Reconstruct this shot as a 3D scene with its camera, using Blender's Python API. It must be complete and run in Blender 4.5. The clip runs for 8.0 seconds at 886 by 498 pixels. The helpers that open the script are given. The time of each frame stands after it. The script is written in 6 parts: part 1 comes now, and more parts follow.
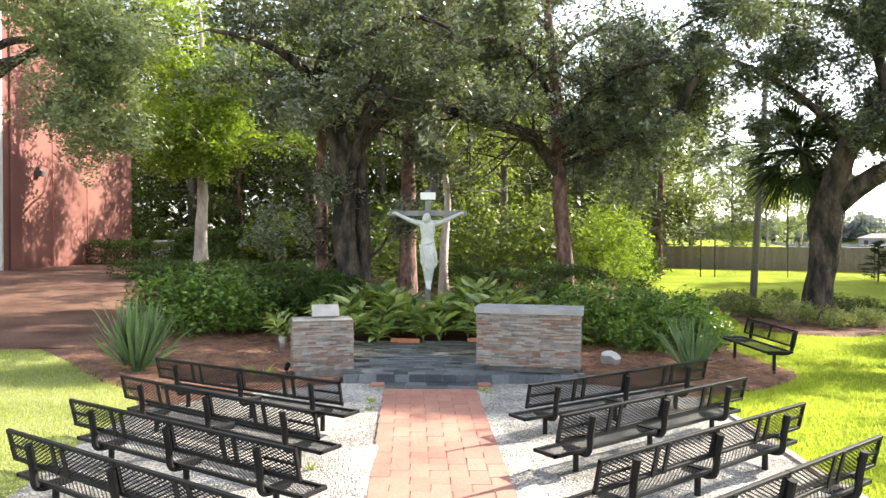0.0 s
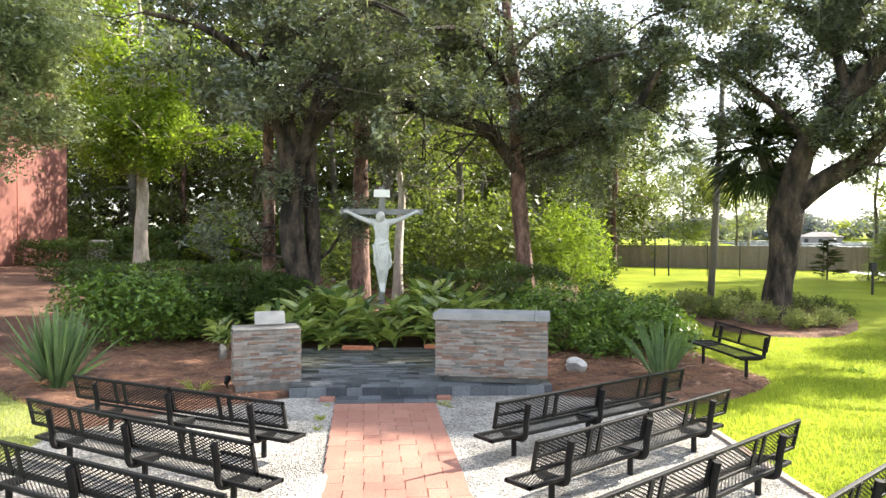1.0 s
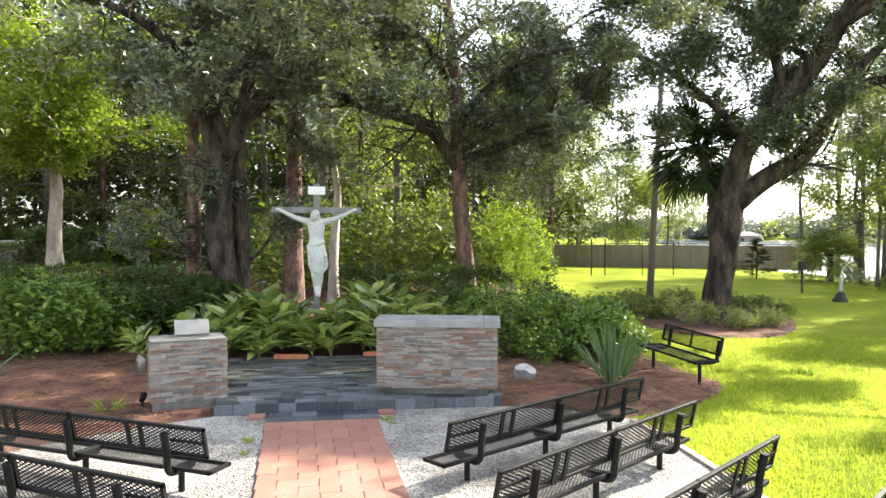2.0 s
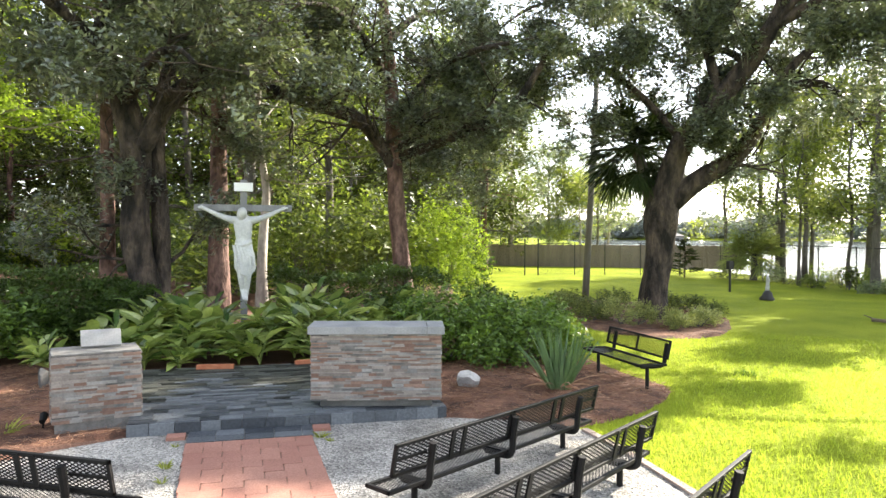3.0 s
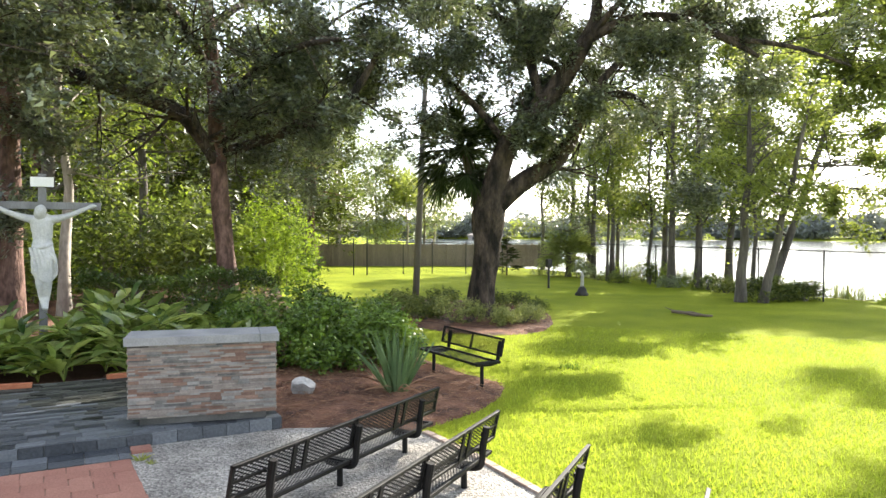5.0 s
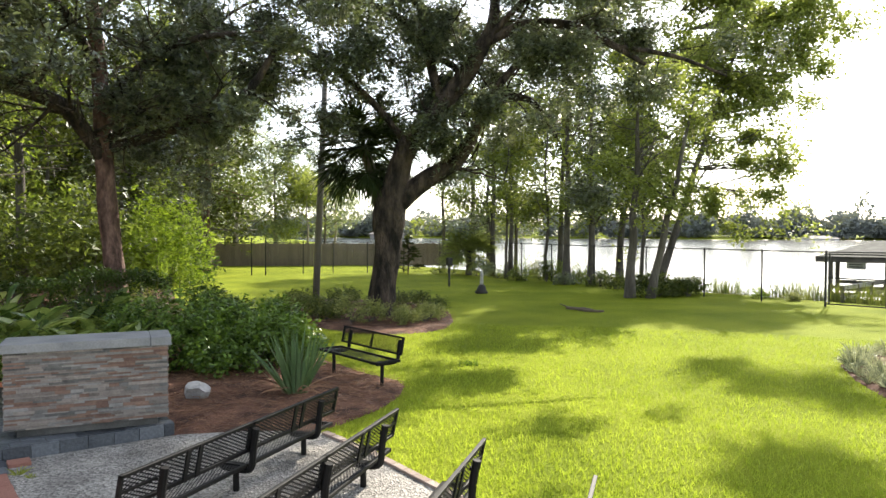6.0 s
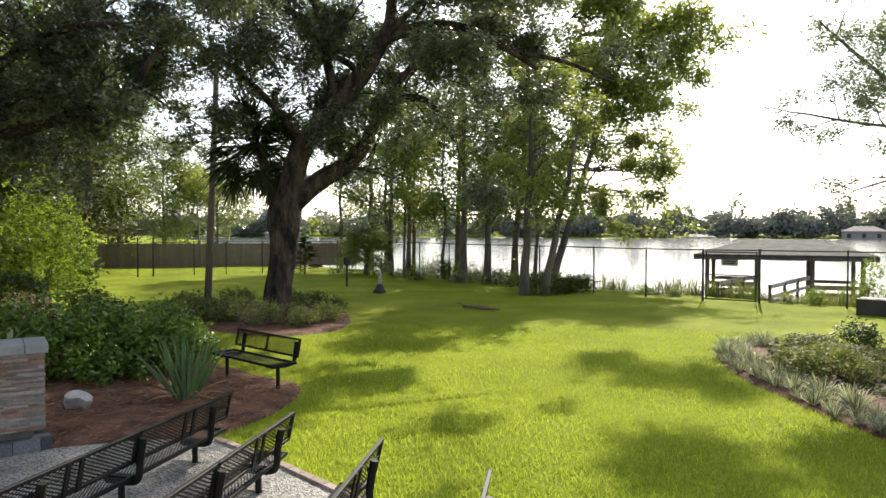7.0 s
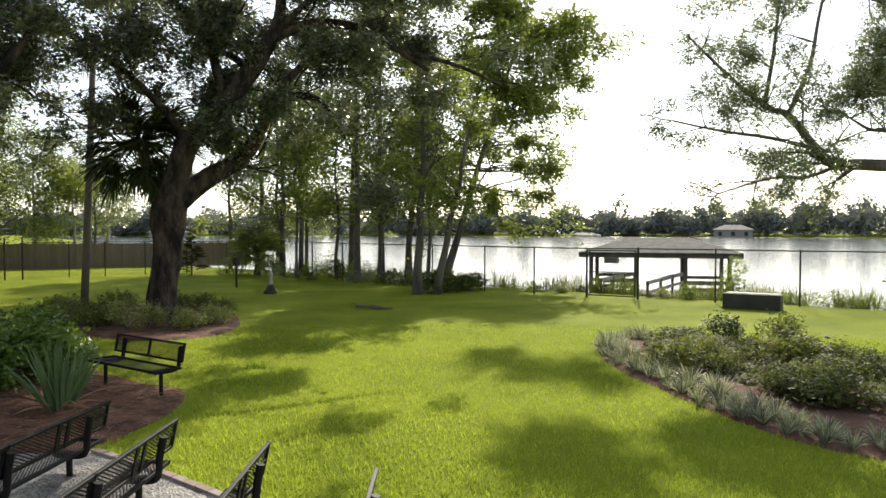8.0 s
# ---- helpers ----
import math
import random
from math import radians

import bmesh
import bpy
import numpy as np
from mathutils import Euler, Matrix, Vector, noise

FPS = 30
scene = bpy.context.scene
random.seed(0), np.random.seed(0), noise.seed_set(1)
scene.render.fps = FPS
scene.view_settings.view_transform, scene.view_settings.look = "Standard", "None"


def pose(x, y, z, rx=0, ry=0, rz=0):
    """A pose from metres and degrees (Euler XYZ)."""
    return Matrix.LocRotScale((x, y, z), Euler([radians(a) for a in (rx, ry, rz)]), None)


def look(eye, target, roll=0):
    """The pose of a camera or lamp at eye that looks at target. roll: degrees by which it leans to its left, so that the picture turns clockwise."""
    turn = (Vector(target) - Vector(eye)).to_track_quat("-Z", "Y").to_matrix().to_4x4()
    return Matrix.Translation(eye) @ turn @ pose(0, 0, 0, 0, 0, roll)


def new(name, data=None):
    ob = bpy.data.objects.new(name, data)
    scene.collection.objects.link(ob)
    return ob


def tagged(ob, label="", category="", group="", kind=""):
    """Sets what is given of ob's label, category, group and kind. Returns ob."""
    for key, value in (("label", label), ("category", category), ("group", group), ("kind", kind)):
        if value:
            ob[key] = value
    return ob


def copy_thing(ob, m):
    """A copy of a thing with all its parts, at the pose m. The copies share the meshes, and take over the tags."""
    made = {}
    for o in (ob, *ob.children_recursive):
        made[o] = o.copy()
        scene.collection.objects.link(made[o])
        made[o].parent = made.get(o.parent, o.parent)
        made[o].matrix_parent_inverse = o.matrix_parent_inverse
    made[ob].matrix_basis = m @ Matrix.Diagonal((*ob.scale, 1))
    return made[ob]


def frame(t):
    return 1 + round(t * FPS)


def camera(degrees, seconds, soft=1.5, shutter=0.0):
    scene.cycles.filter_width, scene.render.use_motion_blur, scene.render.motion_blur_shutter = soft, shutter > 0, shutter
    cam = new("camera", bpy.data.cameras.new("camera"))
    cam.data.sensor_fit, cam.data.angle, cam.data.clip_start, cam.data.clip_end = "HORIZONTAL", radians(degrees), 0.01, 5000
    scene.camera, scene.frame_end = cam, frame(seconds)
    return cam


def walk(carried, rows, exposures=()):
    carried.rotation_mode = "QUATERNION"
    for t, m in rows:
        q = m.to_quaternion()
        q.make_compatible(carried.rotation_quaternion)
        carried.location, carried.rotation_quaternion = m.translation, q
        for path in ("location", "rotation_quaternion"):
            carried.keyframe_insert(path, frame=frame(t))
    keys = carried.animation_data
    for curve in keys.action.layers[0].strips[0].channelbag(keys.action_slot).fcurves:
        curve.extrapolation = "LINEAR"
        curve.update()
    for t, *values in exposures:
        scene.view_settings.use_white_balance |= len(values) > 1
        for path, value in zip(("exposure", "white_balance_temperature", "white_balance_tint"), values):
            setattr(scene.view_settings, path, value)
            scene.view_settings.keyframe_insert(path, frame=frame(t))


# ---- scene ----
cam = camera(63.53, 8.0)
# seconds, x, y, z, turn about x, y and z in degrees
ROWS = [
    (0.0, 0.000, 0.000, 2.429, 88.75, -0.21, 0.00),
    (0.5, -0.024, 0.473, 2.423, 88.76, -0.21, -1.68),
    (1.0, -0.047, 0.911, 2.445, 88.67, -0.17, -3.78),
    (1.5, -0.075, 1.337, 2.448, 88.65, -0.15, -6.37),
    (3.0, -0.104, 2.440, 2.445, 88.65, -0.22, -14.56),
    (3.5, -0.117, 2.709, 2.456, 88.65, -0.26, -17.75),
    (4.0, -0.128, 2.803, 2.452, 88.66, -0.23, -21.17),
    (4.5, -0.146, 2.781, 2.455, 88.67, -0.20, -24.70),
    (6.0, -0.165, 2.653, 2.476, 88.58, -0.17, -36.26),
    (6.5, -0.150, 2.654, 2.475, 88.56, -0.13, -40.26),
    (7.0, -0.175, 2.617, 2.489, 88.53, -0.11, -44.39),
    (7.5, -0.204, 2.559, 2.508, 88.47, -0.07, -48.59),
    (8.0, -0.217, 2.479, 2.524, 88.43, -0.06, -52.78),
]
STOPS = [(0.0, 1.96, 6650, 10), (3.5, 1.98, 6650, 10), (4.7, 1.88, 6650, 10), (6.0, 1.21, 6650, 10), (6.5, 0.99, 6650, 10), (8.0, 0.45, 6600, 10)]
walk(cam, [(t, pose(*row)) for t, *row in ROWS], STOPS)

# ---- light ----
SUN_AZ, SUN_EL = 22.8, 32.0
sun_way = Vector((math.cos(radians(SUN_AZ)) * math.cos(radians(SUN_EL)), math.sin(radians(SUN_AZ)) * math.cos(radians(SUN_EL)), math.sin(radians(SUN_EL))))
sun = new("sun", bpy.data.lights.new("sun", "SUN"))
sun.data.energy, sun.data.angle, sun.data.color = 4.6, radians(0.5), (1.0, 0.93, 0.81)
sun.matrix_world = look((0, 0, 60), Vector((0, 0, 60)) - sun_way)
world = bpy.data.worlds.new("sky")
scene.world = world
world.use_nodes = True
sky = world.node_tree.nodes.new("ShaderNodeTexSky")
sky.sky_type, sky.sun_disc = "NISHITA", False
sky.sun_elevation, sky.sun_rotation = radians(SUN_EL), radians(90 - SUN_AZ)
sky.dust_density, sky.air_density = 0.7, 1.0
world.node_tree.nodes["Background"].inputs[1].default_value = 0.15
haze = world.node_tree.nodes.new("ShaderNodeHueSaturation")
haze.inputs["Saturation"].default_value = 0.5
world.node_tree.links.new(sky.outputs[0], haze.inputs["Color"])
world.node_tree.links.new(haze.outputs[0], world.node_tree.nodes["Background"].inputs[0])

# ---- materials ----
def rgb(c):
    return (*c, 1.0)


def mat(name, c1, c2, scale=4.0, fine=60.0, rough=0.7, bump=0.3, depth=0.01, metal=0.0, island=0.0, rand=0.0, spec=0.5,
        through_light=0.0, stretch=(1, 1, 1), contrast=1.0, fine_mix=0.35, kind="noise", local=False):
    """A two-scale procedural surface: broad patches from c1 to c2, fine grain and relief."""
    m = bpy.data.materials.new(name)
    m.use_nodes = True
    nt = m.node_tree
    n, link = nt.nodes, nt.links.new
    b = n["Principled BSDF"]
    if local:
        src = n.new("ShaderNodeTexCoord").outputs["Object"]
    else:
        src = n.new("ShaderNodeNewGeometry").outputs["Position"]
    mp = n.new("ShaderNodeMapping")
    mp.inputs["Scale"].default_value = stretch
    link(src, mp.inputs["Vector"])
    big = n.new("ShaderNodeTexNoise")
    big.inputs["Scale"].default_value, big.inputs["Detail"].default_value = scale, 5
    link(mp.outputs[0], big.inputs["Vector"])
    if kind == "cells":
        small = n.new("ShaderNodeTexVoronoi")
        small.inputs["Scale"].default_value = fine
        small_val, small_h = small.outputs["Color"], small.outputs["Distance"]
    else:
        small = n.new("ShaderNodeTexNoise")
        small.inputs["Scale"].default_value, small.inputs["Detail"].default_value = fine, 3
        small_val = small_h = small.outputs[0]
    link(mp.outputs[0], small.inputs["Vector"])
    ramp = n.new("ShaderNodeMapRange")
    ramp.inputs["From Min"].default_value, ramp.inputs["From Max"].default_value = 0.5 - 0.22 / contrast, 0.5 + 0.22 / contrast
    link(big.outputs[0], ramp.inputs["Value"])
    fac = ramp.outputs[0]
    if island or rand:
        if island:
            r = n.new("ShaderNodeNewGeometry").outputs["Random Per Island"]
        else:
            r = n.new("ShaderNodeObjectInfo").outputs["Random"]
        mix0 = n.new("ShaderNodeMix")
        mix0.inputs[0].default_value = island or rand
        link(fac, mix0.inputs[2])
        link(r, mix0.inputs[3])
        fac = mix0.outputs[0]
    mix = n.new("ShaderNodeMix")
    mix.data_type = "RGBA"
    mix.inputs[6].default_value, mix.inputs[7].default_value = rgb(c1), rgb(c2)
    link(fac, mix.inputs[0])
    over = n.new("ShaderNodeMix")
    over.data_type, over.blend_type = "RGBA", "OVERLAY"
    over.inputs[0].default_value = fine_mix
    link(mix.outputs[2], over.inputs[6])
    link(small_val, over.inputs[7])
    if kind == "cells":
        bw = n.new("ShaderNodeRGBToBW")
        link(small_val, bw.inputs[0])
        link(bw.outputs[0], over.inputs[7])
    link(over.outputs[2], b.inputs["Base Color"])
    b.inputs["Roughness"].default_value, b.inputs["Metallic"].default_value = rough, metal
    b.inputs["Specular IOR Level"].default_value = spec
    if bump:
        bp = n.new("ShaderNodeBump")
        bp.inputs["Strength"].default_value, bp.inputs["Distance"].default_value = bump, depth
        link(small_h, bp.inputs["Height"])
        link(bp.outputs[0], b.inputs["Normal"])
    if through_light:
        t = n.new("ShaderNodeBsdfTranslucent")
        tint = n.new("ShaderNodeMix")
        tint.data_type, tint.blend_type = "RGBA", "MULTIPLY"
        tint.inputs[0].default_value, tint.inputs[7].default_value = 1.0, (1.0, 1.0, 0.52, 1)
        link(over.outputs[2], tint.inputs[6])
        gain = n.new("ShaderNodeMix")
        gain.data_type, gain.blend_type, gain.clamp_result = "RGBA", "ADD", True
        gain.inputs[0].default_value = 1.0
        link(tint.outputs[2], gain.inputs[6])
        link(tint.outputs[2], gain.inputs[7])
        link(gain.outputs[2], t.inputs[0])
        ms = n.new("ShaderNodeMixShader")
        ms.inputs[0].default_value = through_light
        link(b.outputs[0], ms.inputs[1])
        link(t.outputs[0], ms.inputs[2])
        link(ms.outputs[0], n["Material Output"].inputs[0])
    return m


M = {}
M["lawn"] = mat("lawn", (0.172, 0.222, 0.017), (0.305, 0.352, 0.032), 0.45, 38, 0.85, 1.0, 0.04, fine_mix=0.7, spec=0.05)
M["dry_lawn"] = mat("dry_lawn", (0.17, 0.20, 0.055), (0.31, 0.325, 0.13), 0.6, 38, 0.85, 1.0, 0.04, fine_mix=0.7, spec=0.05)
M["dry_blade"] = mat("dry_grass_blade", (0.18, 0.215, 0.05), (0.34, 0.36, 0.14), 0.6, 20, 0.6, 0, island=0.55, through_light=0.5, spec=0.05)
M["blade"] = mat("grass_blade", (0.158, 0.213, 0.029), (0.308, 0.358, 0.066), 0.5, 20, 0.6, 0, island=0.55, through_light=0.5, spec=0.05)
M["straw"] = mat("pine_straw", (0.055, 0.022, 0.013), (0.25, 0.118, 0.068), 2.2, 55, 0.9, 1.0, 0.03, fine_mix=0.85, contrast=1.3)
M["needle"] = mat("pine_needle", (0.10, 0.04, 0.022), (0.52, 0.31, 0.19), 3, 20, 0.8, 0, island=0.85, spec=0.2)
M["leaf_litter"] = mat("leaf_litter", (0.075, 0.035, 0.024), (0.21, 0.118, 0.082), 0.7, 30, 0.9, 1.0, 0.03, fine_mix=0.8, spec=0.2)
M["gravel"] = mat("gravel", (0.185, 0.173, 0.155), (0.455, 0.428, 0.385), 0.9, 45, 0.9, 0.9, 0.02, kind="cells", fine_mix=0.7, contrast=1.4)
M["paver"] = mat("brick_paver", (0.27, 0.112, 0.082), (0.415, 0.215, 0.155), 1.1, 70, 0.85, 0.35, 0.004, rand=0.35, fine_mix=0.5)
M["loose_brick"] = mat("loose_brick", (0.36, 0.11, 0.05), (0.50, 0.20, 0.10), 8, 90, 0.85, 0.4, 0.006)
M["joint"] = mat("sand_joint", (0.17, 0.085, 0.062), (0.27, 0.15, 0.11), 6, 90, 0.95, 0.4, 0.004)
M["slate"] = mat("slate", (0.012, 0.016, 0.023), (0.185, 0.20, 0.215), 5, 30, 0.5, 0.9, 0.012, rand=0.85, fine_mix=0.5, spec=0.35)
# Back-row slate, darkened for the shade and reflection of plants overhead.
M["slate_plant_shade"] = mat("plant_shaded_slate", (0.002, 0.003, 0.002), (0.12, 0.122, 0.105), 4, 30, 0.6, 0.9, 0.012, rand=0.9, fine_mix=0.6, spec=0.15)
M["slate_joint"] = mat("slate_joint", (0.09, 0.09, 0.086), (0.18, 0.176, 0.165), 3, 60, 0.9, 0.4, 0.005, contrast=1.6)
M["ledger"] = mat("ledger_stone", (0.12, 0.10, 0.088), (0.36, 0.315, 0.275), 9, 45, 0.8, 0.9, 0.012, rand=0.6)
M["ledger_rust"] = mat("rusty_ledger_stone", (0.13, 0.075, 0.055), (0.29, 0.185, 0.138), 9, 45, 0.8, 0.6, 0.008, rand=0.6)
M["ledger_grey"] = mat("grey_ledger_stone", (0.055, 0.053, 0.05), (0.36, 0.345, 0.32), 9, 45, 0.75, 0.6, 0.008, rand=0.7)
M["capstone"] = mat("capstone", (0.21, 0.215, 0.22), (0.33, 0.33, 0.325), 3, 50, 0.6, 0.3, 0.003)
M["mortar"] = mat("mortar", (0.075, 0.068, 0.062), (0.12, 0.11, 0.10), 6, 50, 0.9, 0.4, 0.004)
M["plaque"] = mat("stone_plaque", (0.24, 0.232, 0.22), (0.33, 0.322, 0.305), 5, 60, 0.6, 0.2, 0.002)
M["statue"] = mat("white_statue", (0.40, 0.41, 0.405), (0.57, 0.57, 0.55), 3, 40, 0.5, 0.25, 0.004)
M["cross"] = mat("weathered_cross", (0.13, 0.13, 0.13), (0.22, 0.22, 0.22), 4, 50, 0.7, 0.3, 0.004, stretch=(1, 1, 0.3))
M["black_steel"] = mat("black_coated_steel", (0.005, 0.005, 0.005), (0.012, 0.0115, 0.0115), 8, 90, 0.6, 0.12, 0.001, spec=0.22)
M["fence_metal"] = mat("black_fence_metal", (0.012, 0.012, 0.012), (0.03, 0.03, 0.03), 5, 60, 0.5, 0.1, 0.001)
M["bark_oak"] = mat("oak_bark", (0.011, 0.008, 0.006), (0.095, 0.07, 0.053), 3.5, 16, 0.95, 1.0, 0.12, stretch=(1, 1, 0.42), fine_mix=0.8, contrast=1.7)
M["bark_pine"] = mat("pine_bark", (0.055, 0.028, 0.021), (0.21, 0.125, 0.098), 5, 18, 0.95, 1.0, 0.05, stretch=(1, 1, 0.45), fine_mix=0.8, contrast=1.4)
M["bark_grey"] = mat("grey_bark", (0.065, 0.056, 0.048), (0.175, 0.155, 0.132), 3, 20, 0.95, 0.8, 0.03, stretch=(1, 1, 0.2), fine_mix=0.6)
M["bark_pale"] = mat("pale_bark", (0.22, 0.19, 0.16), (0.48, 0.43, 0.38), 2.5, 14, 0.9, 0.8, 0.03, stretch=(1, 1, 0.3), fine_mix=0.6)
M["leaf_oak"] = mat("oak_leaf", (0.012, 0.02, 0.012), (0.18, 0.21, 0.135), 0.5, 9, 0.28, 0, island=0.8, through_light=0.22, spec=0.95)
M["leaf_wood"] = mat("woodland_leaf", (0.022, 0.040, 0.012), (0.175, 0.215, 0.062), 0.4, 9, 0.42, 0, island=0.7, through_light=0.42, spec=0.35)
M["leaf_bright"] = mat("bright_leaf", (0.055, 0.10, 0.014), (0.265, 0.34, 0.058), 0.6, 9, 0.5, 0, island=0.7, through_light=0.5, spec=0.2)
M["leaf_lake"] = mat("lakeside_leaf", (0.075, 0.10, 0.03), (0.29, 0.325, 0.11), 0.5, 9, 0.4, 0, island=0.65, through_light=0.55, spec=0.35)
M["leaf_pale"] = mat("pale_leaf", (0.06, 0.09, 0.045), (0.29, 0.33, 0.20), 0.6, 9, 0.32, 0, island=0.7, through_light=0.28, spec=0.6)
M["leaf_hedge"] = mat("hedge_leaf", (0.025, 0.05, 0.012), (0.07, 0.11, 0.025), 1.2, 9, 0.4, 0, island=0.6, through_light=0.25, spec=0.2)
M["leaf_shrub"] = mat("shrub_leaf", (0.016, 0.045, 0.008), (0.205, 0.315, 0.055), 1.6, 9, 0.32, 0, island=0.75, through_light=0.22, spec=0.35)
M["leaf_azalea"] = mat("azalea_leaf", (0.13, 0.155, 0.045), (0.40, 0.42, 0.18), 2, 9, 0.65, 0, island=0.7, through_light=0.3, spec=0.2)
# Variegated leaf; its pale end also takes in sunlit highlights.
M["leaf_ginger"] = mat("ginger_leaf", (0.018, 0.065, 0.012), (0.50, 0.57, 0.2), 4.0, 24, 0.2, 0.25, 0.004, island=0.85, through_light=0.3, spec=0.9)
M["leaf_iris"] = mat("iris_leaf", (0.05, 0.10, 0.042), (0.17, 0.245, 0.12), 4, 30, 0.36, 0.1, 0.002, island=0.6, through_light=0.25, spec=0.35)
M["leaf_liriope"] = mat("liriope_leaf", (0.02, 0.034, 0.016), (0.50, 0.52, 0.43), 6, 30, 0.45, 0, island=0.95, through_light=0.25, spec=0.3)
# Dark leaf with the shade of woodland gaps in its colour; also the conifer.
M["leaf_dark_shade"] = mat("dark_shade_leaf", (0.015, 0.022, 0.008), (0.07, 0.085, 0.024), 0.3, 5, 0.6, 0, island=0.5, through_light=0.25, spec=0.2)
M["leaf_fan"] = mat("pale_palmetto_leaf", (0.15, 0.18, 0.07), (0.36, 0.39, 0.18), 2, 12, 0.5, 0, island=0.6, through_light=0.5, spec=0.2)
M["leaf_mixed"] = mat("groundcover_leaf", (0.014, 0.03, 0.01), (0.165, 0.19, 0.06), 2, 12, 0.6, 0, island=0.8, through_light=0.32, spec=0.15)
M["leaf_bed"] = mat("bedding_leaf", (0.035, 0.06, 0.015), (0.235, 0.255, 0.085), 2.5, 12, 0.6, 0, island=0.8, through_light=0.32, spec=0.15)
M["reed"] = mat("reed", (0.09, 0.12, 0.03), (0.20, 0.22, 0.08), 1.0, 20, 0.6, 0, island=0.6, through_light=0.35, spec=0.1)
M["leaf_palm"] = mat("palm_leaf", (0.02, 0.035, 0.012), (0.06, 0.08, 0.03), 2, 12, 0.4, 0, island=0.5, through_light=0.2, spec=0.2)
M["dark_stone"] = mat("dark_weathered_stone", (0.05, 0.048, 0.045), (0.11, 0.105, 0.10), 6, 30, 0.85, 0.6, 0.01)
M["moss"] = mat("hanging_moss", (0.12, 0.13, 0.10), (0.26, 0.27, 0.21), 2, 12, 0.9, 0, island=0.6, through_light=0.3, spec=0.2)
M["stucco"] = mat("red_stucco", (0.15, 0.055, 0.044), (0.215, 0.088, 0.07), 0.6, 30, 0.9, 0.4, 0.01)
M["stucco_trim"] = mat("pale_stucco", (0.48, 0.44, 0.42), (0.58, 0.54, 0.52), 0.8, 30, 0.9, 0.3, 0.006)
M["roof_tile"] = mat("red_roof", (0.26, 0.07, 0.05), (0.36, 0.12, 0.09), 2, 30, 0.8, 0.4, 0.01)
M["board"] = mat("fence_board", (0.185, 0.142, 0.122), (0.29, 0.235, 0.205), 3, 35, 0.9, 0.5, 0.006, rand=0.35, stretch=(1, 1, 0.15))
M["dock_wood"] = mat("dock_wood", (0.07, 0.06, 0.055), (0.16, 0.14, 0.125), 3, 35, 0.85, 0.4, 0.006)
M["grey_wood"] = mat("sun_bleached_wood", (0.42, 0.40, 0.375), (0.60, 0.58, 0.545), 3, 35, 0.8, 0.4, 0.006)
M["shingle"] = mat("roof_shingle", (0.05, 0.055, 0.05), (0.11, 0.115, 0.105), 3, 25, 0.9, 0.5, 0.01)
M["pole_wood"] = mat("pole_wood", (0.12, 0.105, 0.09), (0.22, 0.20, 0.175), 3, 30, 0.9, 0.5, 0.008, stretch=(1, 1, 0.1))
M["rock"] = mat("pale_rock", (0.30, 0.29, 0.28), (0.52, 0.51, 0.49), 6, 30, 0.8, 0.7, 0.02)
M["dead_wood"] = mat("dead_wood", (0.11, 0.08, 0.06), (0.22, 0.17, 0.13), 6, 40, 0.9, 0.5, 0.008)
M["dark_box"] = mat("dark_planter", (0.018, 0.016, 0.015), (0.04, 0.036, 0.033), 3, 30, 0.6, 0.3, 0.004)
M["edging"] = mat("edging_brick", (0.30, 0.22, 0.18), (0.44, 0.36, 0.31), 5, 60, 0.9, 0.4, 0.005, rand=0.6)
# Leaf colour lifted to pale blue-grey to stand for distance haze.
M["far_leaf_hazed"] = mat("haze_grey_far_leaf", (0.20, 0.22, 0.225), (0.26, 0.28, 0.285), 0.05, 0.6, 0.9, 0, island=0.2, through_light=0.15, spec=0.05)
M["far_wall"] = mat("far_house_wall", (0.24, 0.22, 0.20), (0.31, 0.285, 0.26), 0.3, 4, 0.8, 0)
M["far_roof"] = mat("far_house_roof", (0.22, 0.19, 0.18), (0.30, 0.27, 0.25), 0.3, 4, 0.8, 0)
M["white_paint"] = mat("white_paint", (0.70, 0.70, 0.68), (0.80, 0.80, 0.78), 2, 40, 0.5, 0.1, 0.002)
M["unit_metal"] = mat("grey_unit_metal", (0.34, 0.34, 0.33), (0.45, 0.45, 0.44), 3, 40, 0.5, 0.1, 0.002, metal=0.3)
M["lamp_head"] = mat("dark_lamp_head", (0.05, 0.05, 0.05), (0.10, 0.10, 0.10), 6, 60, 0.5, 0.1, 0.002)


def water_material():
    m = bpy.data.materials.new("lake_water")
    m.use_nodes = True
    n, link = m.node_tree.nodes, m.node_tree.links.new
    b = n["Principled BSDF"]
    b.inputs["Base Color"].default_value = (0.03, 0.04, 0.035, 1)
    b.inputs["Roughness"].default_value, b.inputs["IOR"].default_value = 0.12, 1.33
    g = n.new("ShaderNodeNewGeometry")
    mp = n.new("ShaderNodeMapping")
    mp.inputs["Scale"].default_value = (0.35, 0.9, 1)
    w = n.new("ShaderNodeTexNoise")
    w.inputs["Scale"].default_value, w.inputs["Detail"].default_value = 3.0, 4
    bp = n.new("ShaderNodeBump")
    bp.inputs["Strength"].default_value, bp.inputs["Distance"].default_value = 0.25, 0.05
    link(g.outputs["Position"], mp.inputs[0])
    link(mp.outputs[0], w.inputs["Vector"])
    link(w.outputs[0], bp.inputs["Height"])
    link(bp.outputs[0], b.inputs["Normal"])
    return m


M["water"] = water_material()


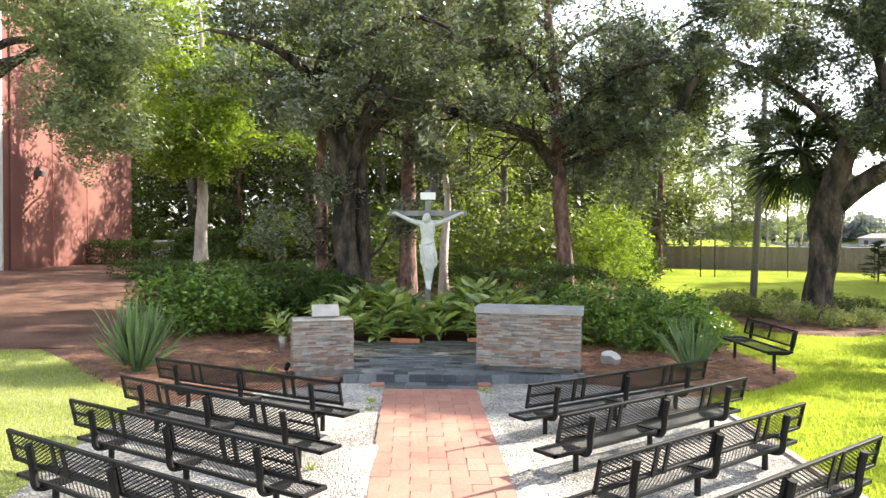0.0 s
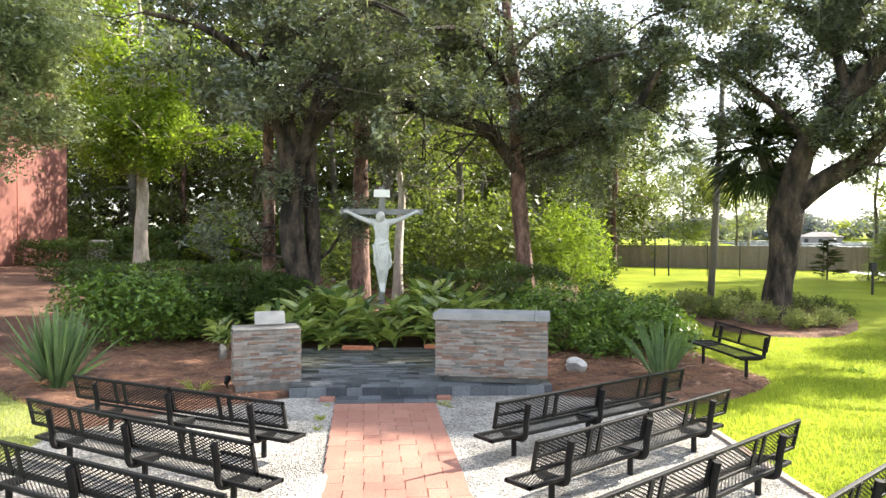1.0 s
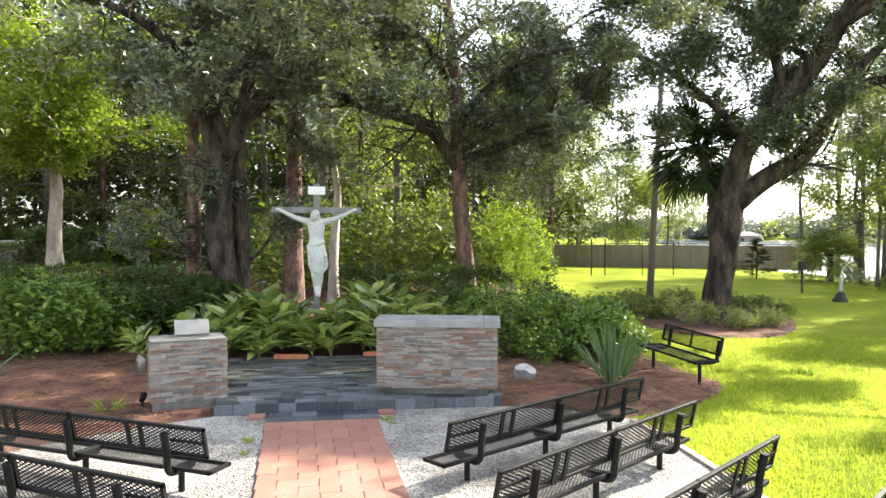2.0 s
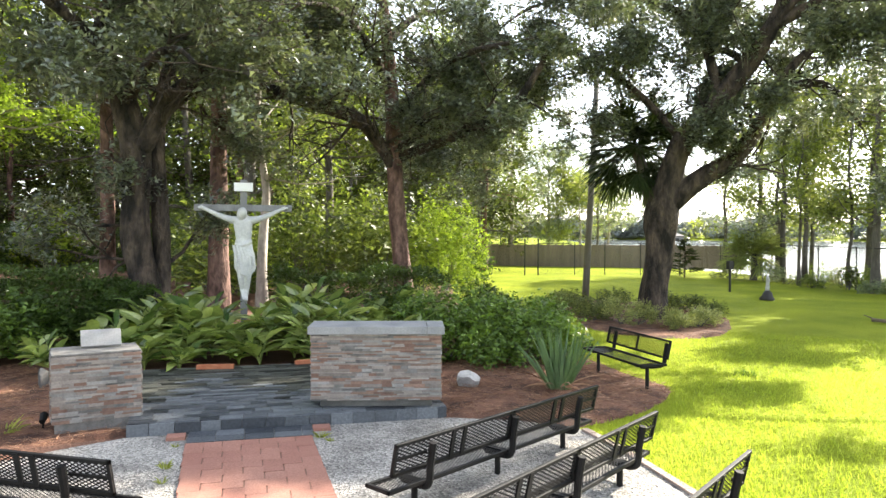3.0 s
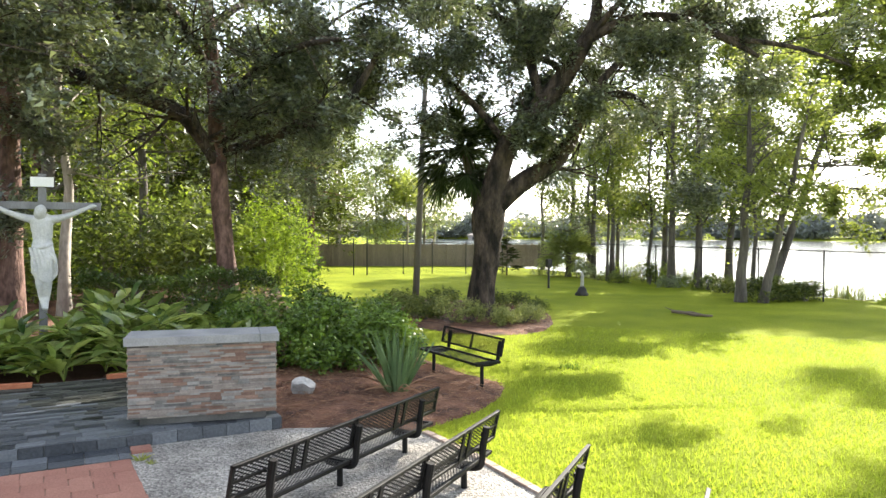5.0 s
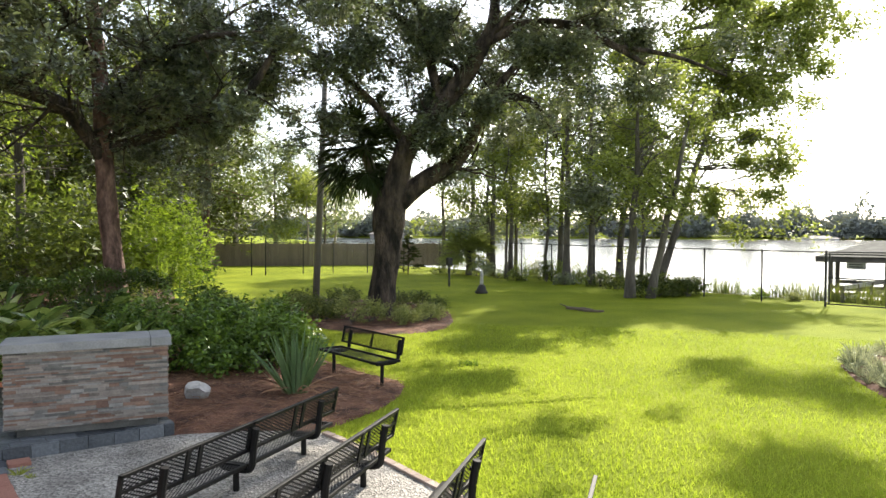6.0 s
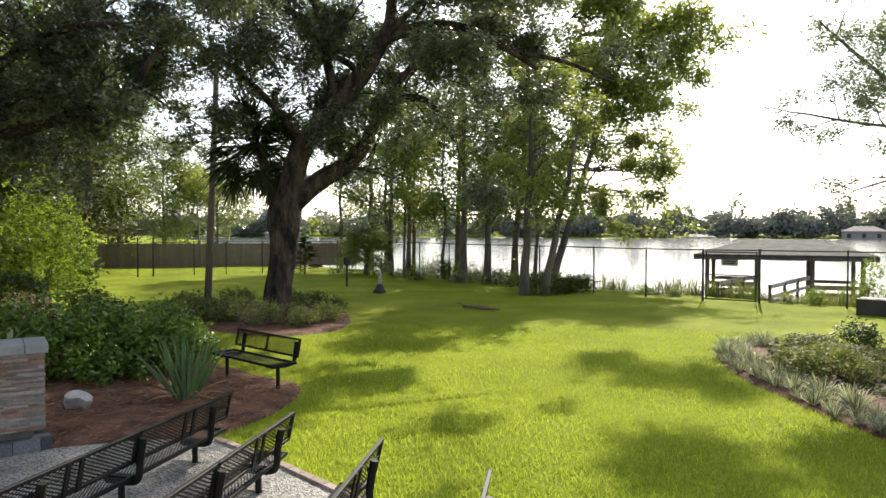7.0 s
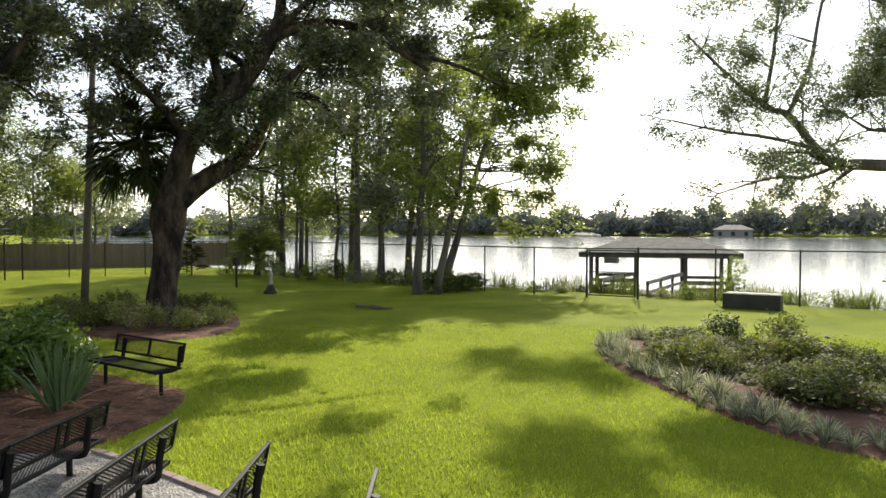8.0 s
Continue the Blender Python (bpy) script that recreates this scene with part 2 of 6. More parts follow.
# ---- building tools ----
def thing(name, label, category, at=(0, 0, 0), turn=0.0, group="", kind=""):
    ob = new(name)
    ob.empty_display_size = 0.1
    ob.matrix_basis = pose(*at, 0, 0, turn)
    return tagged(ob, label, category, group, kind)


def mesh_of(name, bm, material, smooth=False):
    me = bpy.data.meshes.new(name)
    bm.to_mesh(me)
    bm.free()
    me.materials.append(material)
    if smooth:
        me.polygons.foreach_set("use_smooth", [True] * len(me.polygons))
    return me


def part(name, bm, material, parent, label="", smooth=False, m=None):
    ob = new(name, mesh_of(name, bm, material, smooth))
    ob.parent = parent
    if m is not None:
        ob.matrix_basis = m
    return tagged(ob, label)


def same_part(name, me, parent, m):
    ob = new(name, me)
    ob.parent = parent
    ob.matrix_basis = m
    return ob


def solid(name, bm, material, label, category="", kind="", smooth=False, group=""):
    return tagged(new(name, mesh_of(name, bm, material, smooth)), label, category, group, kind)


def box(bm, lo, hi, m=None, bevel=0.0, rounds=2):
    size = [b - a for a, b in zip(lo, hi)]
    mid = [(a + b) / 2 for a, b in zip(lo, hi)]
    made = bmesh.ops.create_cube(bm, size=1, matrix=(m or Matrix()) @ Matrix.LocRotScale(mid, None, size))
    if bevel:
        edges = list({e for v in made["verts"] for e in v.link_edges})
        bmesh.ops.bevel(bm, geom=edges, offset=bevel, segments=rounds, affect="EDGES", profile=0.5)
    return bm


def tube(bm, pts, radii, seg=8, caps=True, wobble=0.0, rng=None, flute=0.0):
    """A swept tube along pts with a radius at each point."""
    pts = [Vector(p) for p in pts]
    rings, side = [], None
    for i, p in enumerate(pts):
        way = (pts[min(i + 1, len(pts) - 1)] - pts[max(i - 1, 0)]).normalized()
        if side is None:
            side = way.orthogonal().normalized()
        side = (side - way * side.dot(way)).normalized()
        other = way.cross(side)
        ring = []
        for k in range(seg):
            a = 2 * math.pi * k / seg
            r = radii[i] * (1 + (rng.uniform(-wobble, wobble) if rng else 0))
            if flute:
                r *= 1 + flute * (math.sin(3 * a + 0.35 * i) + 0.6 * math.sin(7 * a - 0.5 * i))
            ring.append(bm.verts.new(p + (side * math.cos(a) + other * math.sin(a)) * r))
        rings.append(ring)
    for a, b in zip(rings, rings[1:]):
        for k in range(seg):
            bm.faces.new((a[k], a[(k + 1) % seg], b[(k + 1) % seg], b[k]))
    if caps:
        bm.faces.new(list(reversed(rings[0])))
        bm.faces.new(rings[-1])
    return bm


def smooth_line(pts, steps=4):
    """A Catmull-Rom line through pts; each point is x, y, z and a radius."""
    pts = [np.array(p, float) for p in pts]
    out = []
    for i in range(len(pts) - 1):
        p0, p1, p2, p3 = pts[max(i - 1, 0)], pts[i], pts[i + 1], pts[min(i + 2, len(pts) - 1)]
        for k in range(steps):
            t = k / steps
            out.append(0.5 * (2 * p1 + (p2 - p0) * t + (2 * p0 - 5 * p1 + 4 * p2 - p3) * t * t + (3 * p1 - p0 - 3 * p2 + p3) * t ** 3))
    out.append(pts[-1])
    return out


def grid_mesh(name, verts, quads, material, smooth=False):
    me = bpy.data.meshes.new(name)
    verts, quads = np.asarray(verts, np.float32), np.asarray(quads, np.int32)
    k = quads.shape[1]
    me.vertices.add(len(verts))
    me.vertices.foreach_set("co", verts.ravel())
    me.loops.add(quads.size)
    me.loops.foreach_set("vertex_index", quads.ravel())
    me.polygons.add(len(quads))
    me.polygons.foreach_set("loop_start", np.arange(0, quads.size, k, dtype=np.int32))
    me.polygons.foreach_set("use_smooth", np.full(len(quads), smooth))
    me.update(calc_edges=True)
    me.materials.append(material)
    return me


def leaf_mesh(name, centres, size, material, rng, aspect=0.5, droop=0.3, jitter=0.35, three=False, sprig=1):
    """One folded diamond leaf at each centre; every sprig leaves in a row share a rough direction."""
    c = np.asarray(centres, float)
    n = len(c)
    loose = 1.0 if sprig == 1 else 0.55

    def drawn(values):
        return np.repeat(values, sprig)[:n]
    m = n // sprig + 1
    az = drawn(rng.uniform(0, 2 * np.pi, m)) + (rng.normal(0, 0.8, n) if sprig > 1 else 0)
    el = drawn(rng.normal(-droop, 0.55 * loose, m)) + (rng.normal(0, 0.35, n) if sprig > 1 else 0)
    roll = drawn(rng.uniform(-0.9, 0.9, m)) + (rng.normal(0, 0.3, n) if sprig > 1 else 0)
    s = size * (1 + jitter * rng.uniform(-1, 1, n))[:, None]
    d = np.c_[np.cos(az) * np.cos(el), np.sin(az) * np.cos(el), np.sin(el)]
    flat = np.c_[-np.sin(az), np.cos(az), np.zeros(n)]
    up = np.cross(d, flat)
    side = flat * np.cos(roll)[:, None] + up * np.sin(roll)[:, None]
    lift = np.cross(side, d)
    if three:
        v = np.stack([c - d * s * 0.5 - side * s * aspect * 0.3, c - d * s * 0.3 + side * s * aspect * 0.6, c + d * s * 0.55], 1)
        return grid_mesh(name, v.reshape(-1, 3), np.arange(3 * n).reshape(n, 3), material)
    v = np.stack([c - d * s * 0.5, c + side * s * aspect * 0.5 + lift * s * 0.08, c + d * s * 0.5, c - side * s * aspect * 0.5 + lift * s * 0.08], 1)
    return grid_mesh(name, v.reshape(-1, 3), np.arange(4 * n).reshape(n, 4), material)


def blade_mesh(name, roots, tips, width, material, rng, bend=0.3, steps=3):
    """Narrow bent blades from roots to tips, as strips that taper to a point."""
    roots, tips = np.asarray(roots, float), np.asarray(tips, float)
    n = len(roots)
    way = tips - roots
    length = np.linalg.norm(way, axis=1)[:, None]
    side = np.cross(way, rng.normal(size=(n, 3)))
    side /= np.linalg.norm(side, axis=1)[:, None] + 1e-9
    w = np.broadcast_to(np.asarray(width, float).reshape(-1, 1), (n, 1)) if np.ndim(width) else np.full((n, 1), width)
    rows = []
    for k in range(steps + 1):
        t = k / steps
        mid = roots + way * t
        mid[:, 2] += (length[:, 0] * bend) * (t - t * t) * 1.6
        ww = w * (0.75 + 0.5 * t if t < 0.4 else (1 - t) / 0.6 * 0.95 + 0.02) * 0.5
        rows += [mid - side * ww, mid + side * ww]
    v = np.stack(rows, 1)
    per = 2 * (steps + 1)
    q = np.concatenate([np.array([[2 * k, 2 * k + 1, 2 * k + 3, 2 * k + 2]]) for k in range(steps)])
    quads = (np.arange(n)[:, None, None] * per + q[None]).reshape(-1, 4)
    return grid_mesh(name, v.reshape(-1, 3), quads, material)


def grow(rng, bm, p, way, length, radius, depth, tips, lift=0.15, spread=0.8, seg=5):
    """A branch that wanders and forks; the places for leaves are added to tips."""
    p, way = np.array(p, float), np.array(way, float) / np.linalg.norm(way)
    pts, radii = [p], [radius]
    for k in range(4):
        way = way + rng.normal(0, 0.16, 3) + np.array([0, 0, lift * 0.25])
        way /= np.linalg.norm(way)
        p = p + way * length / 4
        pts.append(p)
        radii.append(radius * (1 - 0.13 * (k + 1)))
        if depth <= 1:
            tips.append(p)
    tube(bm, pts, radii, seg, caps=False)
    if depth <= 0:
        return
    for k in range(3 if depth > 1 else 2):
        at = pts[[4, 3, 2][k]]
        turn = rng.normal(0, spread, 3)
        turn[2] *= 0.6
        grow(rng, bm, at, way + turn, length * rng.uniform(0.6, 0.8), radius * 0.5, depth - 1, tips, lift, spread, seg)


def around(rng, tips, per, sigma, flat=0.7, sprig=1, near=0.0):
    """Leaf places round the tips; sprig of them at a time keep close together."""
    per = max(1, round(per / sprig))
    tips = np.repeat(np.asarray(tips, float), per, 0)
    p = tips + rng.normal(size=tips.shape) * np.array([sigma, sigma, sigma * flat])
    if sprig > 1:
        p = np.repeat(p, sprig, 0)
        p = p + rng.normal(0, near, p.shape)
    return p


def gappy(tips, seed, size=0.55, level=0.0):
    """Leaves out the leaf places that fall into gaps of the crown."""
    return [t for t in tips if noise.noise(Vector((t[0] * size + seed, t[1] * size, t[2] * size))) > level]


def inside(poly, x, y):
    """Which of the points x, y lie inside the polygon."""
    ok = np.zeros(np.shape(x), bool)
    for (x0, y0), (x1, y1) in zip(poly, poly[1:] + poly[:1]):
        cross = (y0 > y) != (y1 > y)
        ok ^= cross & (x < (x1 - x0) * (y - y0) / (y1 - y0 + 1e-12) + x0)
    return ok


def scatter(rng, poly, n):
    xs, ys = [p[0] for p in poly], [p[1] for p in poly]
    out = np.empty((0, 2))
    while len(out) < n:
        q = np.c_[rng.uniform(min(xs), max(xs), n), rng.uniform(min(ys), max(ys), n)]
        out = np.r_[out, q[inside(poly, q[:, 0], q[:, 1])]]
    return out[:n]


def step(a, b, x):
    t = np.clip((x - a) / (b - a), 0, 1)
    return t * t * (3 - 2 * t)


def shore(y):
    """x of the lake's near bank."""
    return 26.6 + 2.0 * step(24, 34, y) + 0.42 * np.maximum(0, y - 46) - 0.25 * np.maximum(0, -y)


WATER = -0.62


def height(x, y):
    """Height of the ground."""
    x, y = np.asarray(x, float), np.asarray(y, float)
    z = 0.65 * step(14, 28, y) * step(3, -9, x) + 0.25 * step(17, 24, y) * step(9, 2, x) * step(-9, 3, x)
    z = z + 0.15 * step(-6, -14, x) * step(0, 12, y)
    d = x - shore(y)
    far = np.hypot(x, y)
    lake = -1.6 * step(-0.6, 3.5, d)
    bank = 1.0 * step(318, 326, far) * step(0, 4, d) + 1.2 * step(330, 420, far) * step(0, 4, d)
    z = z + lake + bank * 1.6
    return z + 0.02 * np.sin(x * 0.7 + 1) * np.sin(y * 0.5) * (far > 13)


def slab(bm, poly, z0, z1, bevel=0.0):
    """A flat plate with the outline poly."""
    lo = [bm.verts.new((x, y, z0)) for x, y in poly]
    hi = [bm.verts.new((x, y, z1)) for x, y in poly]
    n = len(poly)
    bm.faces.new(hi)
    bm.faces.new(list(reversed(lo)))
    for k in range(n):
        bm.faces.new((lo[k], lo[(k + 1) % n], hi[(k + 1) % n], hi[k]))
    bmesh.ops.recalc_face_normals(bm, faces=bm.faces[:])
    return bm


def draped(name, poly, material, label, lift=0.015, cell=0.3, rough=0.02, category="", kind="structure", seed=1):
    """A sheet over the ground inside the outline poly, with an uneven surface and a tapering rim."""
    xs, ys = [p[0] for p in poly], [p[1] for p in poly]
    bm = bmesh.new()
    face = bm.faces.new([bm.verts.new((x, y, 0)) for x, y in poly])
    for axis, lo, hi in ((0, min(xs), max(xs)), (1, min(ys), max(ys))):
        c = lo + cell
        while c < hi:
            no = Vector((1, 0, 0)) if axis == 0 else Vector((0, 1, 0))
            bmesh.ops.bisect_plane(bm, geom=bm.verts[:] + bm.edges[:] + bm.faces[:], plane_co=no * c, plane_no=no)
            c += cell
    for v in bm.verts:
        rim = v.is_boundary
        v.co.z = float(height(v.co.x, v.co.y)) + (0.004 if rim else lift + rough * noise.noise((v.co.x * 1.3, v.co.y * 1.3, seed)))
    bmesh.ops.recalc_face_normals(bm, faces=bm.faces[:])
    for f in bm.faces:
        if f.normal.z < 0:
            f.normal_flip()
    return solid(name, bm, material, label, category, kind, True)


# ---- ground, lake and far bank ----
def ground():
    def axis(lo, hi, fine):
        a = list(np.arange(-12, 44, fine))
        s, x = fine, a[-1]
        while x < hi:
            s = min(s * 1.22, 160)
            x += s
            a.append(x)
        s, x = fine, a[0]
        while x > lo:
            s = min(s * 1.22, 160)
            x -= s
            a.insert(0, x)
        return np.array(a)
    xs, ys = axis(-1500, 2500, 0.55), axis(-1500, 2500, 0.55)
    gx, gy = np.meshgrid(xs, ys, indexing="ij")
    z = height(gx, gy)
    nx, ny = gx.shape
    idx = np.arange(nx * ny).reshape(nx, ny)
    q = np.stack([idx[:-1, :-1], idx[1:, :-1], idx[1:, 1:], idx[:-1, 1:]], -1).reshape(-1, 4)
    ob = new("ground", grid_mesh("ground", np.c_[gx.ravel(), gy.ravel(), z.ravel()], q, M["lawn"], True))
    return tagged(ob, "sunlit mown green lawn running down to a lake", "lawn", kind="structure")


ground()
bm = bmesh.new()
slab(bm, [(24.0, -400), (600, -400), (600, 600), (24.0, 600)], WATER - 0.4, WATER)
solid("water", bm, M["water"], "calm bright lake water reflecting the sky", "lake", "structure")

GRAVEL = [(-4.15, 9.75), (-3.2, 10.6), (-2.2, 11.2), (-1.6, 11.5), (2.3, 11.5), (3.2, 11.15), (3.78, 10.6), (3.84, 9.6), (3.8, 7.5), (3.9, 4.0), (3.9, -4.0), (-3.9, -4.0), (-3.9, 5.5), (-4.0, 7.0), (-4.18, 8.3)]
draped("gravel", GRAVEL, M["gravel"], "pale crushed gravel floor under the pews", 0.014, 0.35, 0.012, "gravel")
LAWN_L = [(-40, -6), (-3.95, -6), (-3.9, 5.5), (-4.0, 7.0), (-4.18, 8.3), (-4.15, 9.75), (-4.6, 10.6), (-5.3, 11.5), (-6.7, 13.0), (-8.2, 14.5), (-9.5, 14.2), (-20, 10.5), (-40, 9.75)]
draped("side_lawn", LAWN_L, M["dry_lawn"], "thin pale dry lawn beside the benches", 0.008, 1.0, 0.004, "lawn", seed=12)
WOODS = [(-60, 9.0), (-20, 10.5), (-9.5, 14.2), (-8.2, 14.5), (-6.7, 13.0), (-5.3, 11.5), (-4.6, 10.6), (-4.15, 9.75), (-3.2, 10.6), (-2.2, 11.2), (-1.6, 11.5), (-1.2, 12.0),
         (-1.0, 15.5), (2.5, 16.0), (5.0, 18.5), (5.6, 22.0), (7.0, 28.0), (9.0, 36.0), (11.0, 46.0), (12, 60), (10, 120), (-60, 120)]
draped("leaf_litter", WOODS, M["leaf_litter"], "brown leaf litter and pine straw under the trees", 0.03, 1.1, 0.05, "leaf litter", seed=4)
BED_R = [(2.25, 11.5), (3.0, 11.2), (3.75, 10.62), (4.2, 10.75), (4.95, 11.1), (5.6, 11.6), (6.05, 12.15), (6.2, 12.6), (6.1, 13.3), (6.05, 14.6), (6.3, 16.2), (5.6, 18.2), (2.4, 17.0), (2.15, 15.0)]
draped("pine_straw_bed", BED_R, M["straw"], "reddish brown pine straw mulch bed beside the altar", 0.035, 0.3, 0.04, "mulch bed", seed=7)
BED_L = [(-1.55, 11.55), (-2.4, 11.3), (-3.4, 10.75), (-4.4, 10.6), (-5.5, 11.5), (-6.7, 12.9), (-7.6, 14.5), (-7.0, 16.5), (-2.3, 16.5), (-2.25, 13)]
draped("pine_straw_bed", BED_L, M["straw"], "reddish brown pine straw mulch bed beside the lectern", 0.05, 0.3, 0.04, "mulch bed", seed=8)
OAK_BED = [(8.5, 20.9), (8.05, 19.2), (8.2, 17.9), (8.9, 17.0), (9.7, 16.8), (10.5, 17.1), (11.6, 18.2), (12.7, 19.8), (13.7, 21.8), (13.6, 23.6), (12.2, 25.6), (10.6, 26.3), (9.3, 24.6), (8.7, 22.6)]
draped("oak_mulch_bed", OAK_BED, M["straw"], "round mulch bed with low shrubs under the oak", 0.04, 0.4, 0.03, "mulch bed", seed=9)
BED_F = [(8.86, 3.2), (8.9, 3.75), (9.1, 4.35), (9.6, 5.1), (10.4, 6.1), (11.5, 7.35), (12.4, 8.15), (13.5, 8.9), (14.8, 9.3), (16.2, 9.1), (17.3, 8.3), (17.2, 6.8), (16.2, 5.0), (15.0, 3.2), (13.6, 1.2), (12.0, 0.2), (10.2, 0.8), (9.2, 2.0)]
draped("flower_bed", BED_F, M["leaf_litter"], "dark soil bed edged with striped grass plants", 0.03, 0.4, 0.03, "flower bed", seed=10)


def far_bank():
    rng = np.random.default_rng(11)
    tips = []
    for k in range(480):
        b = rng.uniform(18, 104)
        r = 332 + abs(rng.normal(0, 18))
        x, y = r * math.sin(radians(b)), r * math.cos(radians(b))
        hgt = rng.uniform(7, 13) + (5 if rng.random() < 0.1 else 0) + 4 * step(70, 84, b) - 1.5 * step(60, 45, b)
        hgt *= 0.85 + 0.35 * math.sin(b * 1.3) * math.sin(b * 3.1 + 1)
        wide = rng.uniform(3.5, 6.5)
        z0 = float(height(x, y))
        n = 240
        d = rng.normal(size=(n, 3))
        d /= np.linalg.norm(d, axis=1)[:, None]
        f = rng.uniform(0.6, 1.0, (n, 1))
        lumps = 1 + 0.3 * np.sin(d[:, :1] * 5 + k) * np.cos(d[:, 2:] * 6 + k * 2)
        p = d * f * lumps * np.array([wide, wide, hgt * 0.5]) + np.array([x, y, z0 + hgt * 0.52])
        tips.append(p[p[:, 2] > z0])
    me = leaf_mesh("far_woods", np.concatenate(tips), 1.5, M["far_leaf_hazed"], rng, 0.95, 0.2, three=True)
    tagged(new("far_woods", me), "woods along the far lake shore, haze put into the grey leaf colour", "woods", kind="stuff")


far_bank()


def far_house(bearing, r, wide, deep, tall, turn, label, wall="far_wall"):
    x, y = r * math.sin(radians(bearing)), r * math.cos(radians(bearing))
    root = thing("lake_house", label, "house", (x, y, float(height(x, y)) - 0.3), turn, "houses across the lake")
    b = bmesh.new()
    box(b, (-wide / 2, -deep / 2, 0), (wide / 2, deep / 2, tall))
    part("wall", b, M[wall], root)
    b = bmesh.new()
    o, rise = 0.7, tall * 0.55
    lo = [b.verts.new(v) for v in ((-wide / 2 - o, -deep / 2 - o, tall), (wide / 2 + o, -deep / 2 - o, tall), (wide / 2 + o, deep / 2 + o, tall), (-wide / 2 - o, deep / 2 + o, tall))]
    a, c = b.verts.new((-wide / 2 + deep / 2, 0, tall + rise)), b.verts.new((wide / 2 - deep / 2, 0, tall + rise))
    for f in ((lo[0], lo[1], c, a), (lo[2], lo[3], a, c), (lo[1], lo[2], c), (lo[3], lo[0], a), tuple(reversed(lo))):
        b.faces.new(f)
    part("roof", b, M["far_roof"], root)
    for k in range(3):
        b = bmesh.new()
        px = -wide / 3 + k * wide / 3
        box(b, (px - 0.7, -deep / 2 - 0.06, tall * 0.3), (px + 0.7, -deep / 2 + 0.02, tall * 0.75))
        part("window", b, M["dark_box"], root)


far_house(74.4, 322, 15, 8, 3.6, -74, "pale house with a grey hip roof across the lake")
far_house(63.6, 318, 13, 7, 2.0, -63, "low white boathouse across the lake", "white_paint")
far_house(31.5, 300, 14, 8, 3.2, -31, "low pale house across the lake")


# ---- building ----
def building():
    root = thing("church_building", "tall windowless red stucco building with a projecting cornice", "building", (-18.0, 0, 0.3))
    b = bmesh.new()
    box(b, (-14, 29.2, 0), (0, 38.6, 12.6))
    part("wall", b, M["stucco"], root)
    b = bmesh.new()
    box(b, (-14, 38.6, 0), (-0.35, 42.2, 9.5))
    part("rear_wall", b, M["stucco"], root)
    b = bmesh.new()
    box(b, (-14.2, 28.8, 11.3), (0.45, 39.0, 11.75), bevel=0.05)
    box(b, (-14.2, 29.0, 11.75), (0.25, 38.8, 12.9))
    part("cornice", b, M["roof_tile"], root, "red projecting cornice")
    b = bmesh.new()
    box(b, (-1.2, 29.05, 0), (0.06, 29.2, 12.0))
    part("corner_strip", b, M["stucco_trim"], root, "pale corner strip")
    b = bmesh.new()
    tube(b, [(0.05, 29.75, 0), (0.05, 29.75, 11)], [0.05, 0.05], 8)
    part("downpipe", b, M["stucco"], root)
    b = bmesh.new()
    box(b, (0, 31.6, 4.6), (0.3, 31.95, 4.85), bevel=0.03)
    box(b, (0, 31.72, 4.75), (0.15, 31.82, 5.0))
    part("wall_lamp", b, M["lamp_head"], root, "dark wall lamp")
    for y in (33.0, 36.2):
        b = bmesh.new()
        box(b, (-0.02, y, 0.3), (0.03, y + 0.06, 11.2))
        part("control_joint", b, M["roof_tile"], root)


building()


# ---- slate platform, brick path, altar and lectern ----
PLAT_Z = 0.16


def platform():
    root = thing("slate_platform", "low platform paved and faced with dark blue grey slate", "platform", kind="structure")
    b = bmesh.new()
    slab(b, [(-1.60, 11.53), (2.30, 11.53), (2.23, 15.08), (-1.94, 15.08)], -0.05, PLAT_Z - 0.009)
    part("bed", b, M["slate_joint"], root)
    return root


slate_root = platform()


def stone_block(root, name, w, d, h, plinth, cap, over):
    if plinth:
        b = bmesh.new()
        box(b, (-w / 2 + 0.11, -d / 2 + 0.09, 0), (w / 2 - 0.11, d / 2 - 0.09, plinth + 0.02), bevel=0.006)
        part("plinth", b, M["slate_joint"], root, "recessed dark slate plinth")
    b = bmesh.new()
    box(b, (-w / 2 + 0.012, -d / 2 + 0.012, plinth), (w / 2 - 0.012, d / 2 - 0.012, h))
    part("core", b, M["mortar"], root)
    if cap:
        full = w + 2 * over
        for f0, f1 in ((0, 0.87), (0.87, 1)):
            x0, x1 = -full / 2 + f0 * full, -full / 2 + f1 * full
            b = bmesh.new()
            box(b, (x0 + 0.002, -d / 2 - over, h), (x1 - 0.002, d / 2 + over, h + cap), bevel=0.006)
            part("capstone", b, M["capstone"], root, "pale grey bevelled capstone")


ALTAR = dict(w=1.68, d=0.56, h=0.96, plinth=0.10, cap=0.10, over=0.045)
altar = thing("stone_altar", "stacked ledger stone altar with a grey slab top", "altar", (1.447, 11.876, PLAT_Z), -12.0)
stone_block(altar, "altar", **ALTAR)
LECTERN = dict(w=0.98, d=0.62, h=0.80, plinth=0.0, cap=0.0, over=0.0)
lectern = thing("stone_lectern", "square stacked ledger stone lectern with a tilted plaque", "lectern", (-2.05, 12.09, PLAT_Z), 15.0)
stone_block(lectern, "lectern", **LECTERN)
b = bmesh.new()
box(b, (-0.46, -0.30, -0.2), (0.46, 0.30, 0.0), bevel=0.01)
part("footing", b, M["ledger_grey"], lectern, "pale grey footing slab")
b = bmesh.new()
